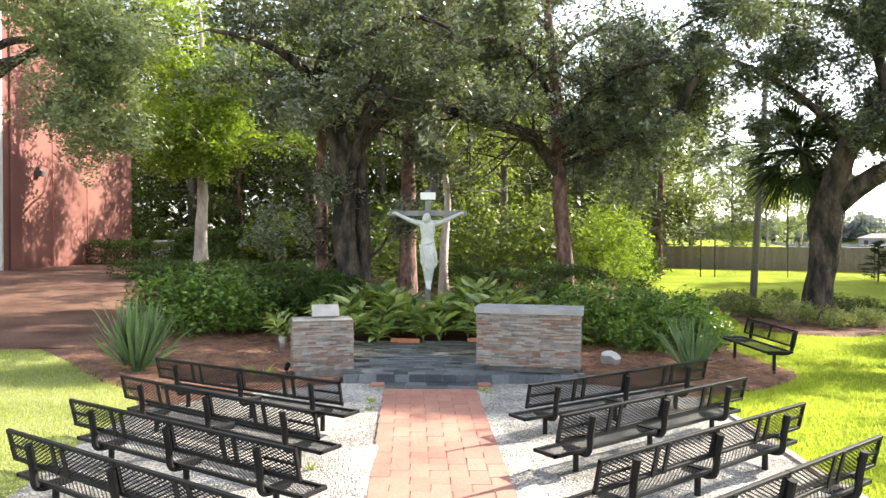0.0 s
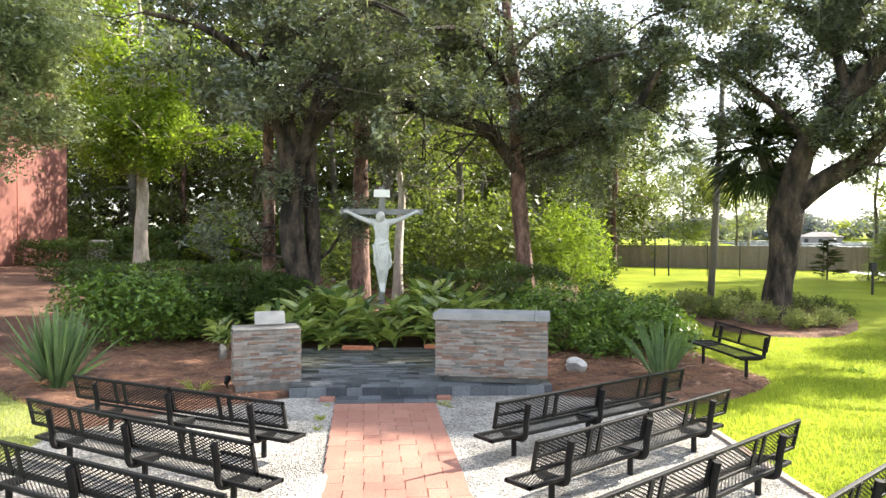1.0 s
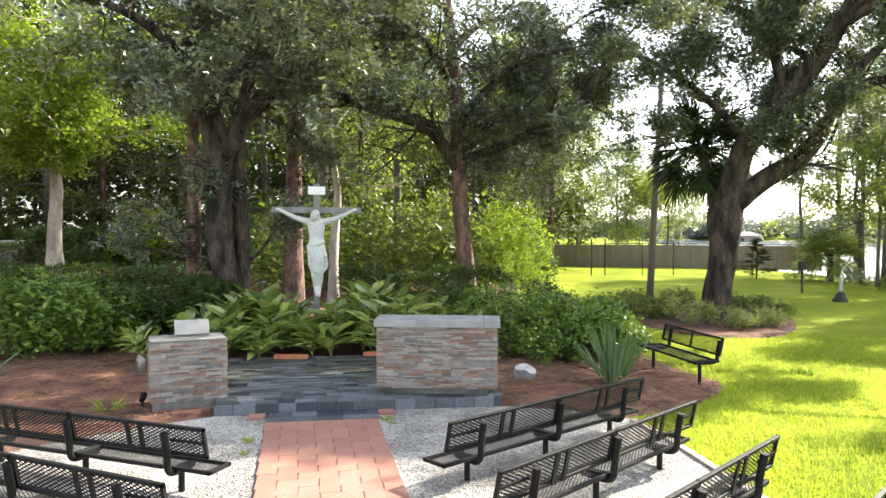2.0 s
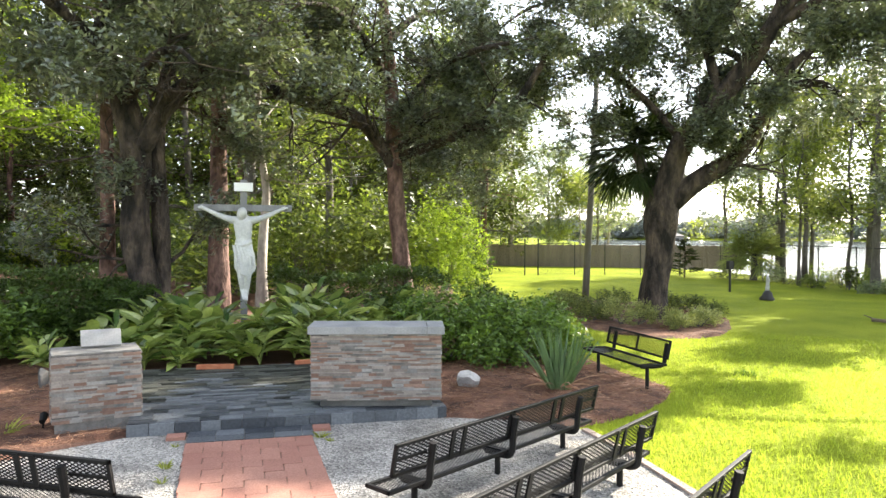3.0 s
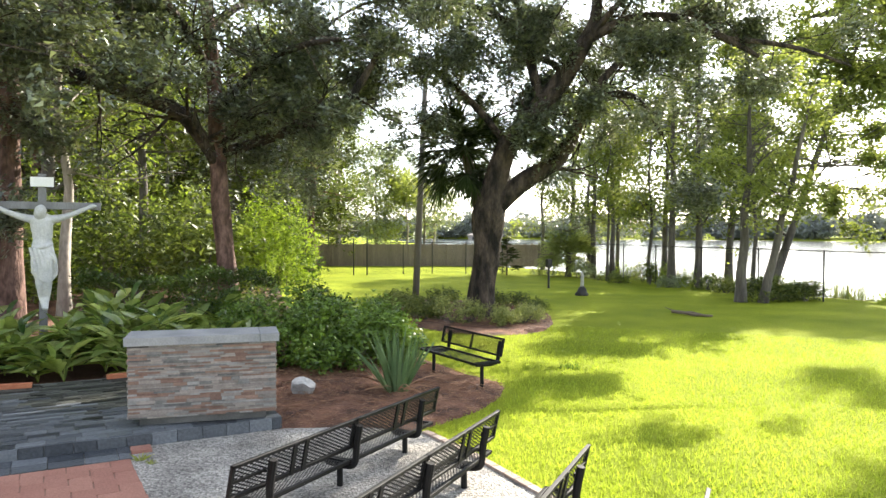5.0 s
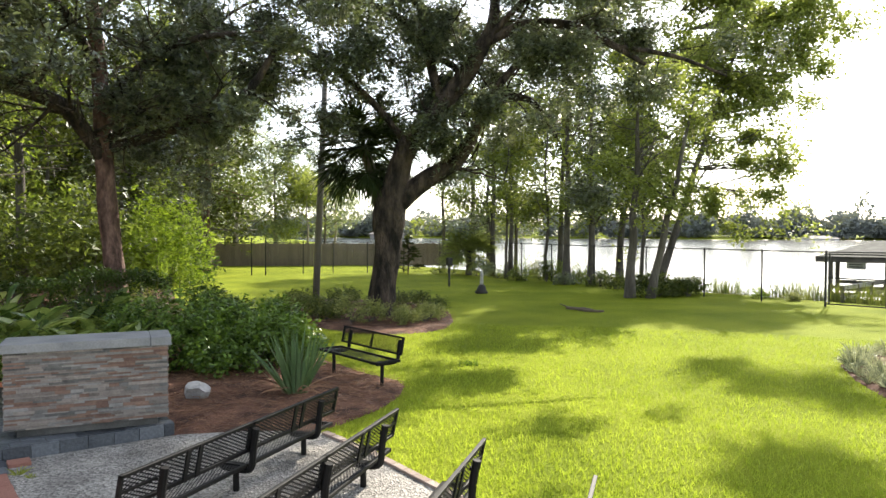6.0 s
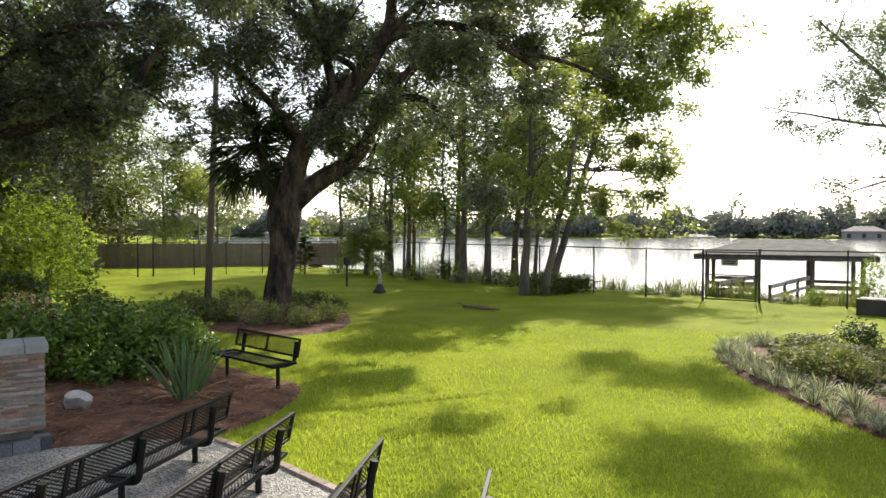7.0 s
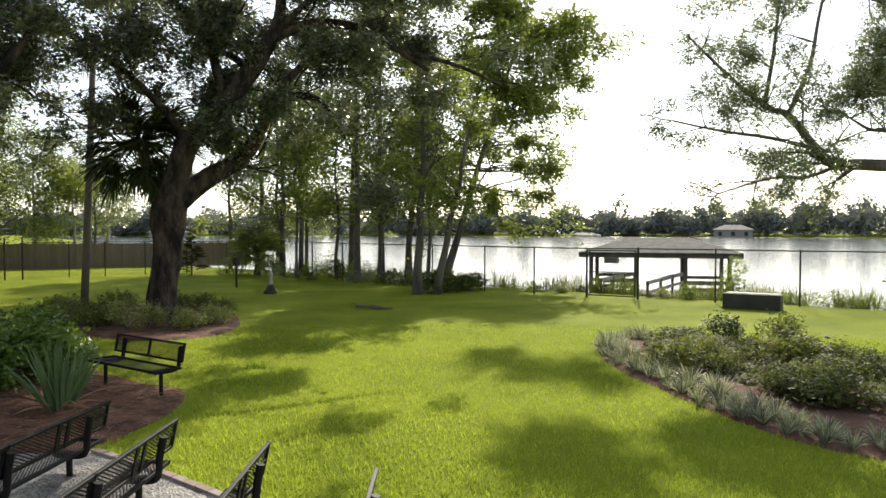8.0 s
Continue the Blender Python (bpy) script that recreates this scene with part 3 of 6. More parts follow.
box(b, (-0.49, -0.31, 0.80), (0.49, 0.31, 0.825), bevel=0.005)
part("top_slab", b, M["ledger_grey"], lectern, "thin grey top slab")
b = bmesh.new()
box(b, (-0.23, -0.02, -0.02), (0.23, 0.02, 0.22), pose(0.07, 0.03, 0.86, -38), bevel=0.006)
part("plaque", b, M["plaque"], lectern, "pale tilted stone plaque")


# ---- cross with statue ----
def crucifix():
    root = thing("outdoor_cross", "tall dark grey cross with a white sign board above the plants", "cross", (-0.36, 17.0, 0.2))
    b = bmesh.new()
    box(b, (-0.065, 0.06, -0.3), (0.065, 0.19, 3.26), bevel=0.008)
    part("upright", b, M["cross"], root)
    b = bmesh.new()
    box(b, (-0.93, 0.055, 2.64), (0.93, 0.195, 2.77), bevel=0.008)
    part("crossbar", b, M["cross"], root)
    b = bmesh.new()
    box(b, (-0.18, 0.02, 3.03), (0.18, 0.055, 3.20), bevel=0.006)
    part("sign_board", b, M["white_paint"], root, "small white sign board")


crucifix()


def statue():
    """A plain pale figure with outstretched arms, one mesh."""
    b = bmesh.new()
    body = [(0.03, -0.06, 1.44), (0.03, -0.06, 1.56), (0.02, -0.06, 1.74), (0.0, -0.05, 1.90), (0.0, -0.04, 2.02), (0.0, -0.03, 2.10), (0.0, -0.03, 2.22), (-0.01, -0.03, 2.36), (-0.01, -0.03, 2.46), (-0.01, -0.04, 2.53), (-0.02, -0.06, 2.58)]
    rad = [0.19, 0.20, 0.20, 0.185, 0.165, 0.15, 0.16, 0.18, 0.175, 0.12, 0.06]
    tube(b, body, rad, 18)
    for v in b.verts:
        a = math.atan2(v.co.y + 0.04, v.co.x)
        if v.co.z < 2.0:
            f = 1 + 0.06 * math.sin(a * 7 + v.co.z * 6)
            v.co.x, v.co.y = v.co.x * f, -0.04 + (v.co.y + 0.04) * f
            if v.co.z < 1.5:
                v.co.z += 0.07 * math.sin(a * 2 + 1.0)
        v.co.y = -0.04 + (v.co.y + 0.04) * 0.66
    tube(b, [(0.075, -0.05, 1.55), (0.075, -0.10, 1.34), (0.055, -0.03, 1.12), (0.045, -0.07, 0.97), (0.05, -0.13, 0.90)], [0.085, 0.072, 0.055, 0.04, 0.03], 10)
    tube(b, [(-0.055, -0.05, 1.55), (-0.045, -0.08, 1.34), (-0.02, -0.01, 1.12), (0.0, -0.05, 0.99), (0.01, -0.12, 0.91)], [0.085, 0.07, 0.055, 0.04, 0.03], 10)
    for s in (-1, 1):
        tube(b, [(s * 0.08, -0.02, 2.45), (s * 0.20, 0.0, 2.47), (s * 0.34, 0.02, 2.51), (s * 0.54, 0.03, 2.59), (s * 0.70, 0.03, 2.67), (s * 0.79, 0.02, 2.71), (s * 0.85, 0.0, 2.705)], [0.095, 0.075, 0.058, 0.048, 0.038, 0.042, 0.02], 10)
    bmesh.ops.create_uvsphere(b, u_segments=14, v_segments=10, radius=0.115, matrix=Matrix.LocRotScale((-0.03, -0.12, 2.585), Euler((0.55, 0.2, 0)), (0.86, 0.98, 1.22)))
    for j in range(6):
        a = -0.55 + j * 0.2
        tube(b, [(a * 0.30 - 0.03, -0.16, 1.98 - 0.02 * j), (a * 0.34 + 0.04, -0.17, 1.76), (a * 0.32 + 0.06, -0.16, 1.52)], [0.02, 0.026, 0.014], 6)
    tube(b, [(-0.16, -0.08, 1.98), (-0.08, -0.14, 1.97), (0.04, -0.155, 2.0), (0.15, -0.09, 2.05)], [0.03, 0.038, 0.042, 0.035], 8)
    ob = solid("statue", b, M["statue"], "white painted statue mounted on the tall grey cross", "statue", smooth=True)
    fuse = ob.modifiers.new("fuse", "REMESH")
    fuse.mode, fuse.voxel_size, fuse.use_smooth_shade = "VOXEL", 0.011, True
    rough = ob.data
    ob.data = bpy.data.meshes.new_from_object(ob.evaluated_get(bpy.context.evaluated_depsgraph_get()))
    ob.modifiers.clear()
    bpy.data.meshes.remove(rough)
    ob.matrix_basis = pose(-0.36, 17.0, 0.2)


statue()


# ---- benches ----
def lattice(b, x0, x1, z0, z1, pitch=0.031, w=0.0108, t=0.002, lean=0.5):
    """Crossed diagonal strips that fill the rectangle x0..x1, z0..z1 in the plane y = 0."""
    tall = z1 - z0
    for s in (1, -1):
        run = tall / lean
        c = x0 - run
        while c < x1 + run:
            a0, a1 = c, c + s * run
            lo, hi = (a0, z0), (a1, z1)
            (ax, az), (bx, bz) = lo, hi
            t0, t1 = 0.0, 1.0
            dx = bx - ax
            for lim, sign in ((x0, 1), (x1, -1)):
                if sign * (ax - lim) < 0 and sign * (bx - lim) < 0:
                    t0 = 2
                elif sign * (ax - lim) < 0:
                    t0 = max(t0, (lim - ax) / dx)
                elif sign * (bx - lim) < 0:
                    t1 = min(t1, (lim - ax) / dx)
            if t0 < t1 - 0.02:
                p, q = (ax + dx * t0, az + tall * t0), (ax + dx * t1, az + tall * t1)
                n = Vector((-(q[1] - p[1]), q[0] - p[0])).normalized() * w / 2
                y = t * s
                b.faces.new([b.verts.new(v) for v in ((p[0] - n.x, y, p[1] - n.y), (q[0] - n.x, y, q[1] - n.y), (q[0] + n.x, y, q[1] + n.y), (p[0] + n.x, y, p[1] + n.y))])
            c += pitch / lean


def rim(b, x0, x1, z0, z1, r=0.016):
    box(b, (x0, -r, z0), (x1, r, z0 + 2 * r), bevel=0.004)
    box(b, (x0, -r, z1 - 2 * r), (x1, r, z1), bevel=0.004)
    box(b, (x0, -r, z0), (x0 + 2 * r, r, z1), bevel=0.004)
    box(b, (x1 - 2 * r, -r, z0), (x1, r, z1), bevel=0.004)


def bench(length, legs, label, group, sections=2, straps=True, sit=0.28, top=0.70, extra=0.0, foot=-0.02):
    """A steel bench; sit and top are the heights of seat and backrest, extra widens the seat to both sides."""
    root = thing("park_bench", label, "bench", group=group)
    half = length / 2
    back_m = pose(0, -0.155 - extra, top - 0.295, 12, 0, 0)
    seat_m = pose(0, 0.165 + extra, sit - 0.016, 90, 0, 0)
    deep = 0.31 + 2 * extra
    for k in range(sections):
        x0 = -half + k * length / sections + 0.002
        x1 = x0 + length / sections - 0.004
        b = bmesh.new()
        rim(b, x0, x1, 0, 0.295)
        back = part("backrest", b, M["black_steel"], root, m=back_m)
        b = bmesh.new()
        lattice(b, x0 + 0.02, x1 - 0.02, 0.03, 0.27)
        tagged(part("expanded_metal", b, M["black_steel"], back), kind="stuff")
        mid = (x0 + x1) / 2
        for dx in (-0.075, 0.075) if straps else (0.0,):
            b = bmesh.new()
            box(b, (mid + dx - 0.024, -0.022, 0.0), (mid + dx + 0.024, -0.006, 0.285))
            part("strap", b, M["black_steel"], back)
        if straps:
            e0, e1 = (x0, x0 + 0.40) if k == 0 else (x1 - 0.40, x1)
            b = bmesh.new()
            box(b, (e0, -0.012, 0.135), (e1, 0.004, 0.16))
            part("stiffener", b, M["black_steel"], back)
        b = bmesh.new()
        rim(b, x0, x1, 0, deep, 0.018)
        seat = part("seat", b, M["black_steel"], root, m=seat_m)
        b = bmesh.new()
        lattice(b, x0 + 0.02, x1 - 0.02, 0.03, deep - 0.025)
        tagged(part("expanded_metal", b, M["black_steel"], seat), kind="stuff")
    for x in legs:
        b = bmesh.new()
        tube(b, [(x, foot, -0.08), (x, foot, sit - 0.05)], [0.03, 0.03], 10)
        part("leg", b, M["black_steel"], root)
        b = bmesh.new()
        arc = smooth_line([(x, 0.13, sit - 0.055, 0.03), (x, 0.0, sit - 0.06, 0.03), (x, -0.13 - extra, sit - 0.06, 0.03), (x, -0.2 - extra, sit - 0.01, 0.032), (x, -0.215 - extra, top - 0.27, 0.034), (x, -0.25 - extra, top - 0.07, 0.036)], 4)
        tube(b, [p[:3] for p in arc], [p[3] for p in arc], 8)
        part("support_arm", b, M["black_steel"], root)
        b = bmesh.new()
        box(b, (x - 0.045, -0.14, sit - 0.05), (x + 0.045, 0.14 + extra, sit - 0.018), bevel=0.004, rounds=1)
        part("bracket", b, M["black_steel"], root)
    return root


def place_benches():
    rows = [((1.06, 8.24), (3.62, 9.88)), ((1.11, 6.80), (3.74, 8.72)), ((1.19, 5.45), (3.78, 7.40)), ((1.25, 4.25), (3.84, 6.20)),
            ((-3.97, 9.89), (-1.20, 8.32)), ((-3.98, 8.71), (-1.16, 6.87)), ((-3.91, 7.44), (-1.15, 5.71)), ((-3.84, 6.28), (-1.15, 4.55))]
    first = None
    for (ax, ay), (bx, by) in rows:
        ang = math.degrees(math.atan2(by - ay, bx - ax))
        n = Vector((-math.sin(radians(ang)), math.cos(radians(ang)))) * 0.215
        m = pose((ax + bx) / 2 + n.x, (ay + by) / 2 + n.y, 0.0, 0, 0, ang)
        if first is None:
            first = bench(3.2, (-1.18, 0.0, 1.18), "long black perforated steel bench on pale gravel", "benches facing the altar")
            first.matrix_basis = m
        else:
            copy_thing(first, m)
    lawn = bench(1.83, (-0.75, 0.75), "short black perforated steel bench at the edge of the mulch", "", 1, False, 0.41, 0.77, 0.08, 0.02)
    lawn.matrix_basis = pose(5.70, 13.03, 0.03, 0, 0, 92.5)
    return lawn


place_benches()


# ---- shrubs and plants ----
def bush(name, label, category, at, size, n, leaf, material, seed, aspect=0.55, lumps=14, group="", twigs=10, three=False):
    """A shrub: bare twigs inside and a lumpy shell of leaves."""
    rng = np.random.default_rng(seed)
    root = thing(name, label, category, at, group=group)
    sx, sy, sz = size
    c = rng.normal(size=(lumps, 3))
    c /= np.linalg.norm(c, axis=1)[:, None]
    c[:, 2] = np.abs(c[:, 2]) * 0.9
    c = c * np.array([sx * 0.66, sy * 0.66, sz * 0.62]) + np.array([0, 0, sz * 0.18])
    m = n // 5
    k = rng.integers(0, lumps, m)
    d = rng.normal(size=(m, 3))
    d /= np.linalg.norm(d, axis=1)[:, None]
    f = rng.uniform(0.35, 1.05, (m, 1)) ** 0.6
    f = np.where(rng.random((m, 1)) < 0.12, rng.uniform(1.0, 1.45, (m, 1)), f)
    p = c[k] + d * f * np.array([sx, sy, sz * 0.8]) * 0.42
    p = np.repeat(p[p[:, 2] > 0.02], 5, 0)
    p = p + rng.normal(0, leaf * 0.5, p.shape)
    p[:, 2] = np.maximum(p[:, 2], 0.01)
    me = leaf_mesh("leaves", p, leaf, M[material], rng, aspect, 0.05, three=three, sprig=5)
    ob = new("leaves", me)
    ob.parent = root
    b = bmesh.new()
    for j in range(twigs):
        e = c[rng.integers(0, lumps)]
        tube(b, [(0.12 * rng.normal() * sx, 0.12 * rng.normal() * sy, -0.05), tuple(e * 0.5), tuple(e)], [0.018, 0.012, 0.005], 4, caps=False)
    tagged(part("twig", b, M["bark_grey"], root), kind="stuff")
    return root


def hedge(poly, z, tall, label, n, leaf, material, seed):
    rng = np.random.default_rng(seed)
    (x0, y0), (x1, y1), wide = poly
    way = np.array([x1 - x0, y1 - y0])
    length = np.linalg.norm(way)
    way /= length
    side = np.array([-way[1], way[0]])
    root = thing("hedge", label, "hedge", (x0, y0, z))
    a, s, h = rng.uniform(0, length, n), rng.uniform(-1, 1, n), rng.uniform(0, 1, n)
    face = rng.random(n)
    s = np.where(face < 0.4, np.sign(s) * rng.uniform(0.75, 1.08, n), s)
    h = np.where((face >= 0.4) & (face < 0.8), rng.uniform(0.85, 1.06, n), h)
    wav = 1 + 0.08 * np.sin(a * 2.1 + seed) + 0.05 * np.sin(a * 5.3)
    p = np.c_[way[0] * a + side[0] * s * wide * 0.5 * wav, way[1] * a + side[1] * s * wide * 0.5 * wav, h * tall * wav]
    p += rng.normal(0, 0.03, p.shape)
    ob = new("leaves", leaf_mesh("leaves", p, leaf, M[material], rng, 0.6, 0.05, three=True))
    ob.parent = root
    b = bmesh.new()
    for j in range(int(length * 2)):
        t = (j + 0.5) / 2
        px, py = way * t
        tube(b, [(px, py, -0.1), (px + 0.05, py, tall * 0.5), (px + rng.normal() * 0.15, py + rng.normal() * 0.15, tall * 0.9)], [0.03, 0.02, 0.008], 5, caps=False)
    tagged(part("stem", b, M["bark_grey"], root), kind="stuff")
    return root


def hz(x, y):
    return float(height(x, y))


# rounded shrubs round the altar
bush("shrub", "broad rounded bright green shrub on the mulch", "shrub", (-5.6, 16.9, 0.15), (2.0, 1.35, 1.45), 9000, 0.125, "leaf_shrub", 21, lumps=26)
bush("shrub", "rounded dark green shrub on the mulch", "shrub", (-3.8, 17.3, 0.15), (1.0, 0.9, 1.2), 5000, 0.1, "leaf_hedge", 22, lumps=16)
bush("shrub", "green leafy shrub behind the altar", "shrub", (3.7, 15.9, 0.05), (1.4, 1.2, 1.35), 8000, 0.095, "leaf_shrub", 23, lumps=20)
bush("shrub", "green leafy shrub beside the lawn", "shrub", (5.2, 15.9, 0.05), (1.1, 1.1, 1.1), 6000, 0.095, "leaf_shrub", 24, lumps=18)
bush("shrub", "low green leafy shrub beside the lawn", "shrub", (4.6, 14.8, 0.05), (1.2, 0.9, 0.95), 5500, 0.095, "leaf_shrub", 25, lumps=16)
bush("shrub", "dark green clipped shrub behind the plants", "shrub", (4.9, 18.6, 0.1), (1.0, 0.8, 1.15), 5000, 0.07, "leaf_hedge", 26)
bush("shrub", "dark green clipped shrub behind the plants", "shrub", (2.6, 17.3, 0.1), (0.9, 0.8, 1.2), 5000, 0.07, "leaf_hedge", 27)
bush("shrub", "dark green shrub behind the lectern", "shrub", (-2.9, 17.6, 0.2), (0.9, 0.8, 1.25), 5000, 0.08, "leaf_hedge", 28)

# clipped hedges further back
hedge(((-8.3, 19.5), (-4.6, 19.0), 1.3), 0.25, 1.15, "dark green clipped hedge behind the shrubs", 9000, 0.09, "leaf_hedge", 31)
hedge(((-4.4, 18.6), (-2.2, 18.2), 1.0), 0.25, 1.15, "dark green clipped hedge behind the shrubs", 5000, 0.09, "leaf_hedge", 32)
hedge(((0.2, 19.6), (4.6, 20.2), 1.0), 0.15, 1.3, "dark green clipped hedge behind the cross", 8000, 0.09, "leaf_hedge", 33)
hedge(((-17.6, 36.5), (-13.6, 35.0), 1.6), 0.6, 1.3, "leafy hedge beside the red building", 5000, 0.13, "leaf_hedge", 34)
hedge(((-15.5, 41.0), (-4.0, 37.0), 1.6), 0.6, 1.9, "long dark hedge in the woods", 8000, 0.18, "leaf_hedge", 35)
hedge(((-12.0, 26.5), (-4.0, 24.5), 1.4), 0.6, 0.75, "low dark hedge under the trees", 8000, 0.11, "leaf_hedge", 36)


def lance_mesh(name, roots, ways, lengths, wide, material, rng, curl=0.5):
    """Broad pointed leaves that face up, folded along the midrib and arching down towards the tip."""
    roots, ways = np.asarray(roots, float), np.asarray(ways, float)
    n = len(roots)
    ln = np.asarray(lengths, float)[:, None]
    ways = ways / np.linalg.norm(ways, axis=1)[:, None]
    side = np.cross(ways, (0, 0, 1.0)) + rng.normal(0, 0.25, (n, 3))
    side /= np.linalg.norm(side, axis=1)[:, None]
    up = np.cross(side, ways)
    drop = np.array([0, 0, -1.0]) * curl * rng.uniform(0.5, 1.4, (n, 1))
    rows = []
    for t, w in ((0.0, 0.12), (0.22, 0.8), (0.48, 1.0), (0.76, 0.62), (1.0, 0.03)):
        mid = roots + ways * ln * t + drop * ln * t * t * 0.6
        half = side * (wide * 0.5 * w)
        rise = up * (wide * 0.16 * w)
        rows += [mid - half + rise, mid, mid + half + rise]
    v = np.stack(rows, 1)
    q = np.array([[3 * k + j, 3 * k + j + 1, 3 * k + j + 4, 3 * k + j + 3] for k in range(4) for j in (0, 1)])
    quads = (np.arange(n)[:, None, None] * 15 + q[None]).reshape(-1, 4)
    return grid_mesh(name, v.reshape(-1, 3), quads, material, True)


def ginger(seed):
    """A clump of leaning canes with two ranks of long pointed leaves."""
    rng = np.random.default_rng(seed)
    root = thing("shell_ginger", "variegated shell ginger clump with long pointed leaves", "plant", group="shell ginger behind the altar")
    roots, ways, ln = [], [], []
    b = bmesh.new()
    for s in range(6):
        a, lean = rng.uniform(0, 2 * np.pi), rng.uniform(0.15, 0.55)
        tall = rng.uniform(0.45, 1.0)
        line = []
        for j in range(8):
            t = 0.3 + 0.7 * j / 7
            p = np.array([math.cos(a) * lean * t ** 1.5, math.sin(a) * lean * t ** 1.5, tall * t])
            line.append(p)
            d = a + (1 if j % 2 else -1) * rng.uniform(0.7, 1.5)
            roots.append(p)
            ways.append((math.cos(d), math.sin(d), rng.uniform(0.15, 1.5) + 0.6 * (j == 7)))
            ln.append(rng.uniform(0.66, 0.98))
        tube(b, [(0, 0, -0.05)] + line, [0.014] * 9, 4, caps=False)
    tagged(part("cane", b, M["leaf_ginger"], root), kind="stuff")
    ob = new("leaves", lance_mesh("leaves", roots, ways, ln, 0.225, M["leaf_ginger"], rng, 0.6))
    ob.parent = root
    return root


def place_ginger():
    rng = np.random.default_rng(40)
    kinds = [ginger(k) for k in range(5)]
    spots = []
    while len(spots) < 44:
        x, y = rng.uniform(-2.6, 3.0), rng.uniform(15.15, 18.0)
        if abs(x + 0.36) < 0.25 and y > 16.4:
            continue
        if all((x - a) ** 2 + (y - c) ** 2 > 0.11 for a, c in spots):
            spots.append((x, y))
    for k, (x, y) in enumerate(spots):
        s = rng.uniform(0.82, 1.1) * (0.82 if y < 15.6 else 1.0)
        m = pose(x, y, 0.08 + 0.10 * max(0, y - 15.2), 0, 0, rng.uniform(0, 360)) @ Matrix.Diagonal((s, s, s * 0.84, 1))
        if k < 5:
            kinds[k].matrix_basis = m
        else:
            copy_thing(kinds[k % 5], m)
    copy_thing(kinds[2], pose(-3.4, 15.5, 0.1, 0, 0, 40) @ Matrix.Diagonal((0.55, 0.55, 0.6, 1)))


place_ginger()


def spiky(at, n, tall, seed, label, wide=0.36):
    rng = np.random.default_rng(seed)
    root = thing("spiky_plant", label, "plant", at)
    a, r = rng.uniform(0, 2 * np.pi, n), rng.uniform(0, 0.16, n)
    lean = np.abs(rng.normal(0.0, wide, n)) + 0.05
    ln = tall * rng.uniform(0.65, 1.08, n)
    roots = np.c_[np.cos(a) * r, np.sin(a) * r, np.full(n, -0.03)]
    tips = roots + np.c_[np.cos(a) * np.sin(lean) * ln, np.sin(a) * np.sin(lean) * ln, np.cos(lean) * ln]
    ob = new("leaves", blade_mesh("leaves", roots, tips, 0.06, M["leaf_iris"], rng, 0.08, 4))
    ob.parent = root
    n2 = 14
    a = rng.uniform(0, 2 * np.pi, n2)
    roots = np.c_[np.cos(a) * 0.1, np.sin(a) * 0.1, np.full(n2, 0.05)]
    tips = roots + np.c_[np.cos(a) * 0.75, np.sin(a) * 0.75, rng.uniform(-0.05, 0.2, n2)] * rng.uniform(0.6, 1.1, (n2, 1))
    ob = new("dry_leaves", blade_mesh("dry_leaves", roots, tips, 0.035, M["needle"], rng, 0.25, 4))
    ob.parent = root
    tagged(ob, "drooping dry straw-coloured leaves")


spiky((-5.28, 12.3, 0.02), 170, 1.3, 51, "tall spiky sword-leaved plant at the mulch edge", 0.42)
spiky((4.42, 12.65, 0.02), 64, 1.1, 52, "tall spiky sword-leaved plant at the mulch edge", 0.34)


def low_shrubs():
    rng = np.random.default_rng(60)
    spots = [(9.15, 19.5, 0.5, 0.5), (9.65, 19.3, 0.42, 0.42), (10.25, 18.95, 0.38, 0.34), (10.2, 18.3, 0.36, 0.3), (10.85, 18.5, 0.4, 0.34), (11.3, 18.95, 0.38, 0.34),
             (12.9, 20.7, 0.45, 0.42), (12.9, 21.6, 0.5, 0.45), (12.5, 23.0, 0.6, 0.5), (9.0, 21.6, 0.6, 0.45), (9.4, 23.6, 0.6, 0.45), (11.6, 24.6, 0.6, 0.48), (10.3, 25.0, 0.6, 0.45), (8.9, 20.6, 0.5, 0.42),
             (9.1, 22.6, 0.6, 0.45), (12.9, 22.4, 0.6, 0.48), (9.9, 25.4, 0.6, 0.45), (11.2, 23.4, 0.6, 0.45), (9.6, 21.4, 0.45, 0.4), (10.0, 22.6, 0.55, 0.45)]
    for k, (x, y, s, h) in enumerate(spots):
        pale = k < 6
        bush("azalea", "low pale green azalea in the oak's mulch bed" if pale else "low dark green azalea in the oak's mulch bed", "shrub", (x, y, 0.03), (s * 1.25, s * 1.25, h * (1.5 if pale else 1.1)), 1400, 0.06,
             "leaf_azalea" if pale else "leaf_mixed", 600 + k, lumps=8, group="azaleas round the oak", twigs=5)


low_shrubs()


def liriope(seed):
    rng = np.random.default_rng(seed)
    root = thing("liriope", "striped grey green liriope tuft along the bed edge", "plant", group="liriope along the flower bed")
    n = 110
    a = rng.uniform(0, 2 * np.pi, n)
    lean = rng.uniform(0.1, 1.3, n)
    ln = rng.uniform(0.26, 0.46, n)
    roots = np.c_[np.cos(a) * 0.05, np.sin(a) * 0.05, np.zeros(n)]
    tips = roots + np.c_[np.cos(a) * np.sin(lean) * ln, np.sin(a) * np.sin(lean) * ln, np.cos(lean) * ln]
    ob = new("leaves", blade_mesh("leaves", roots, tips, 0.015, M["leaf_liriope"], rng, 0.55, 3))
    ob.parent = root
    return root


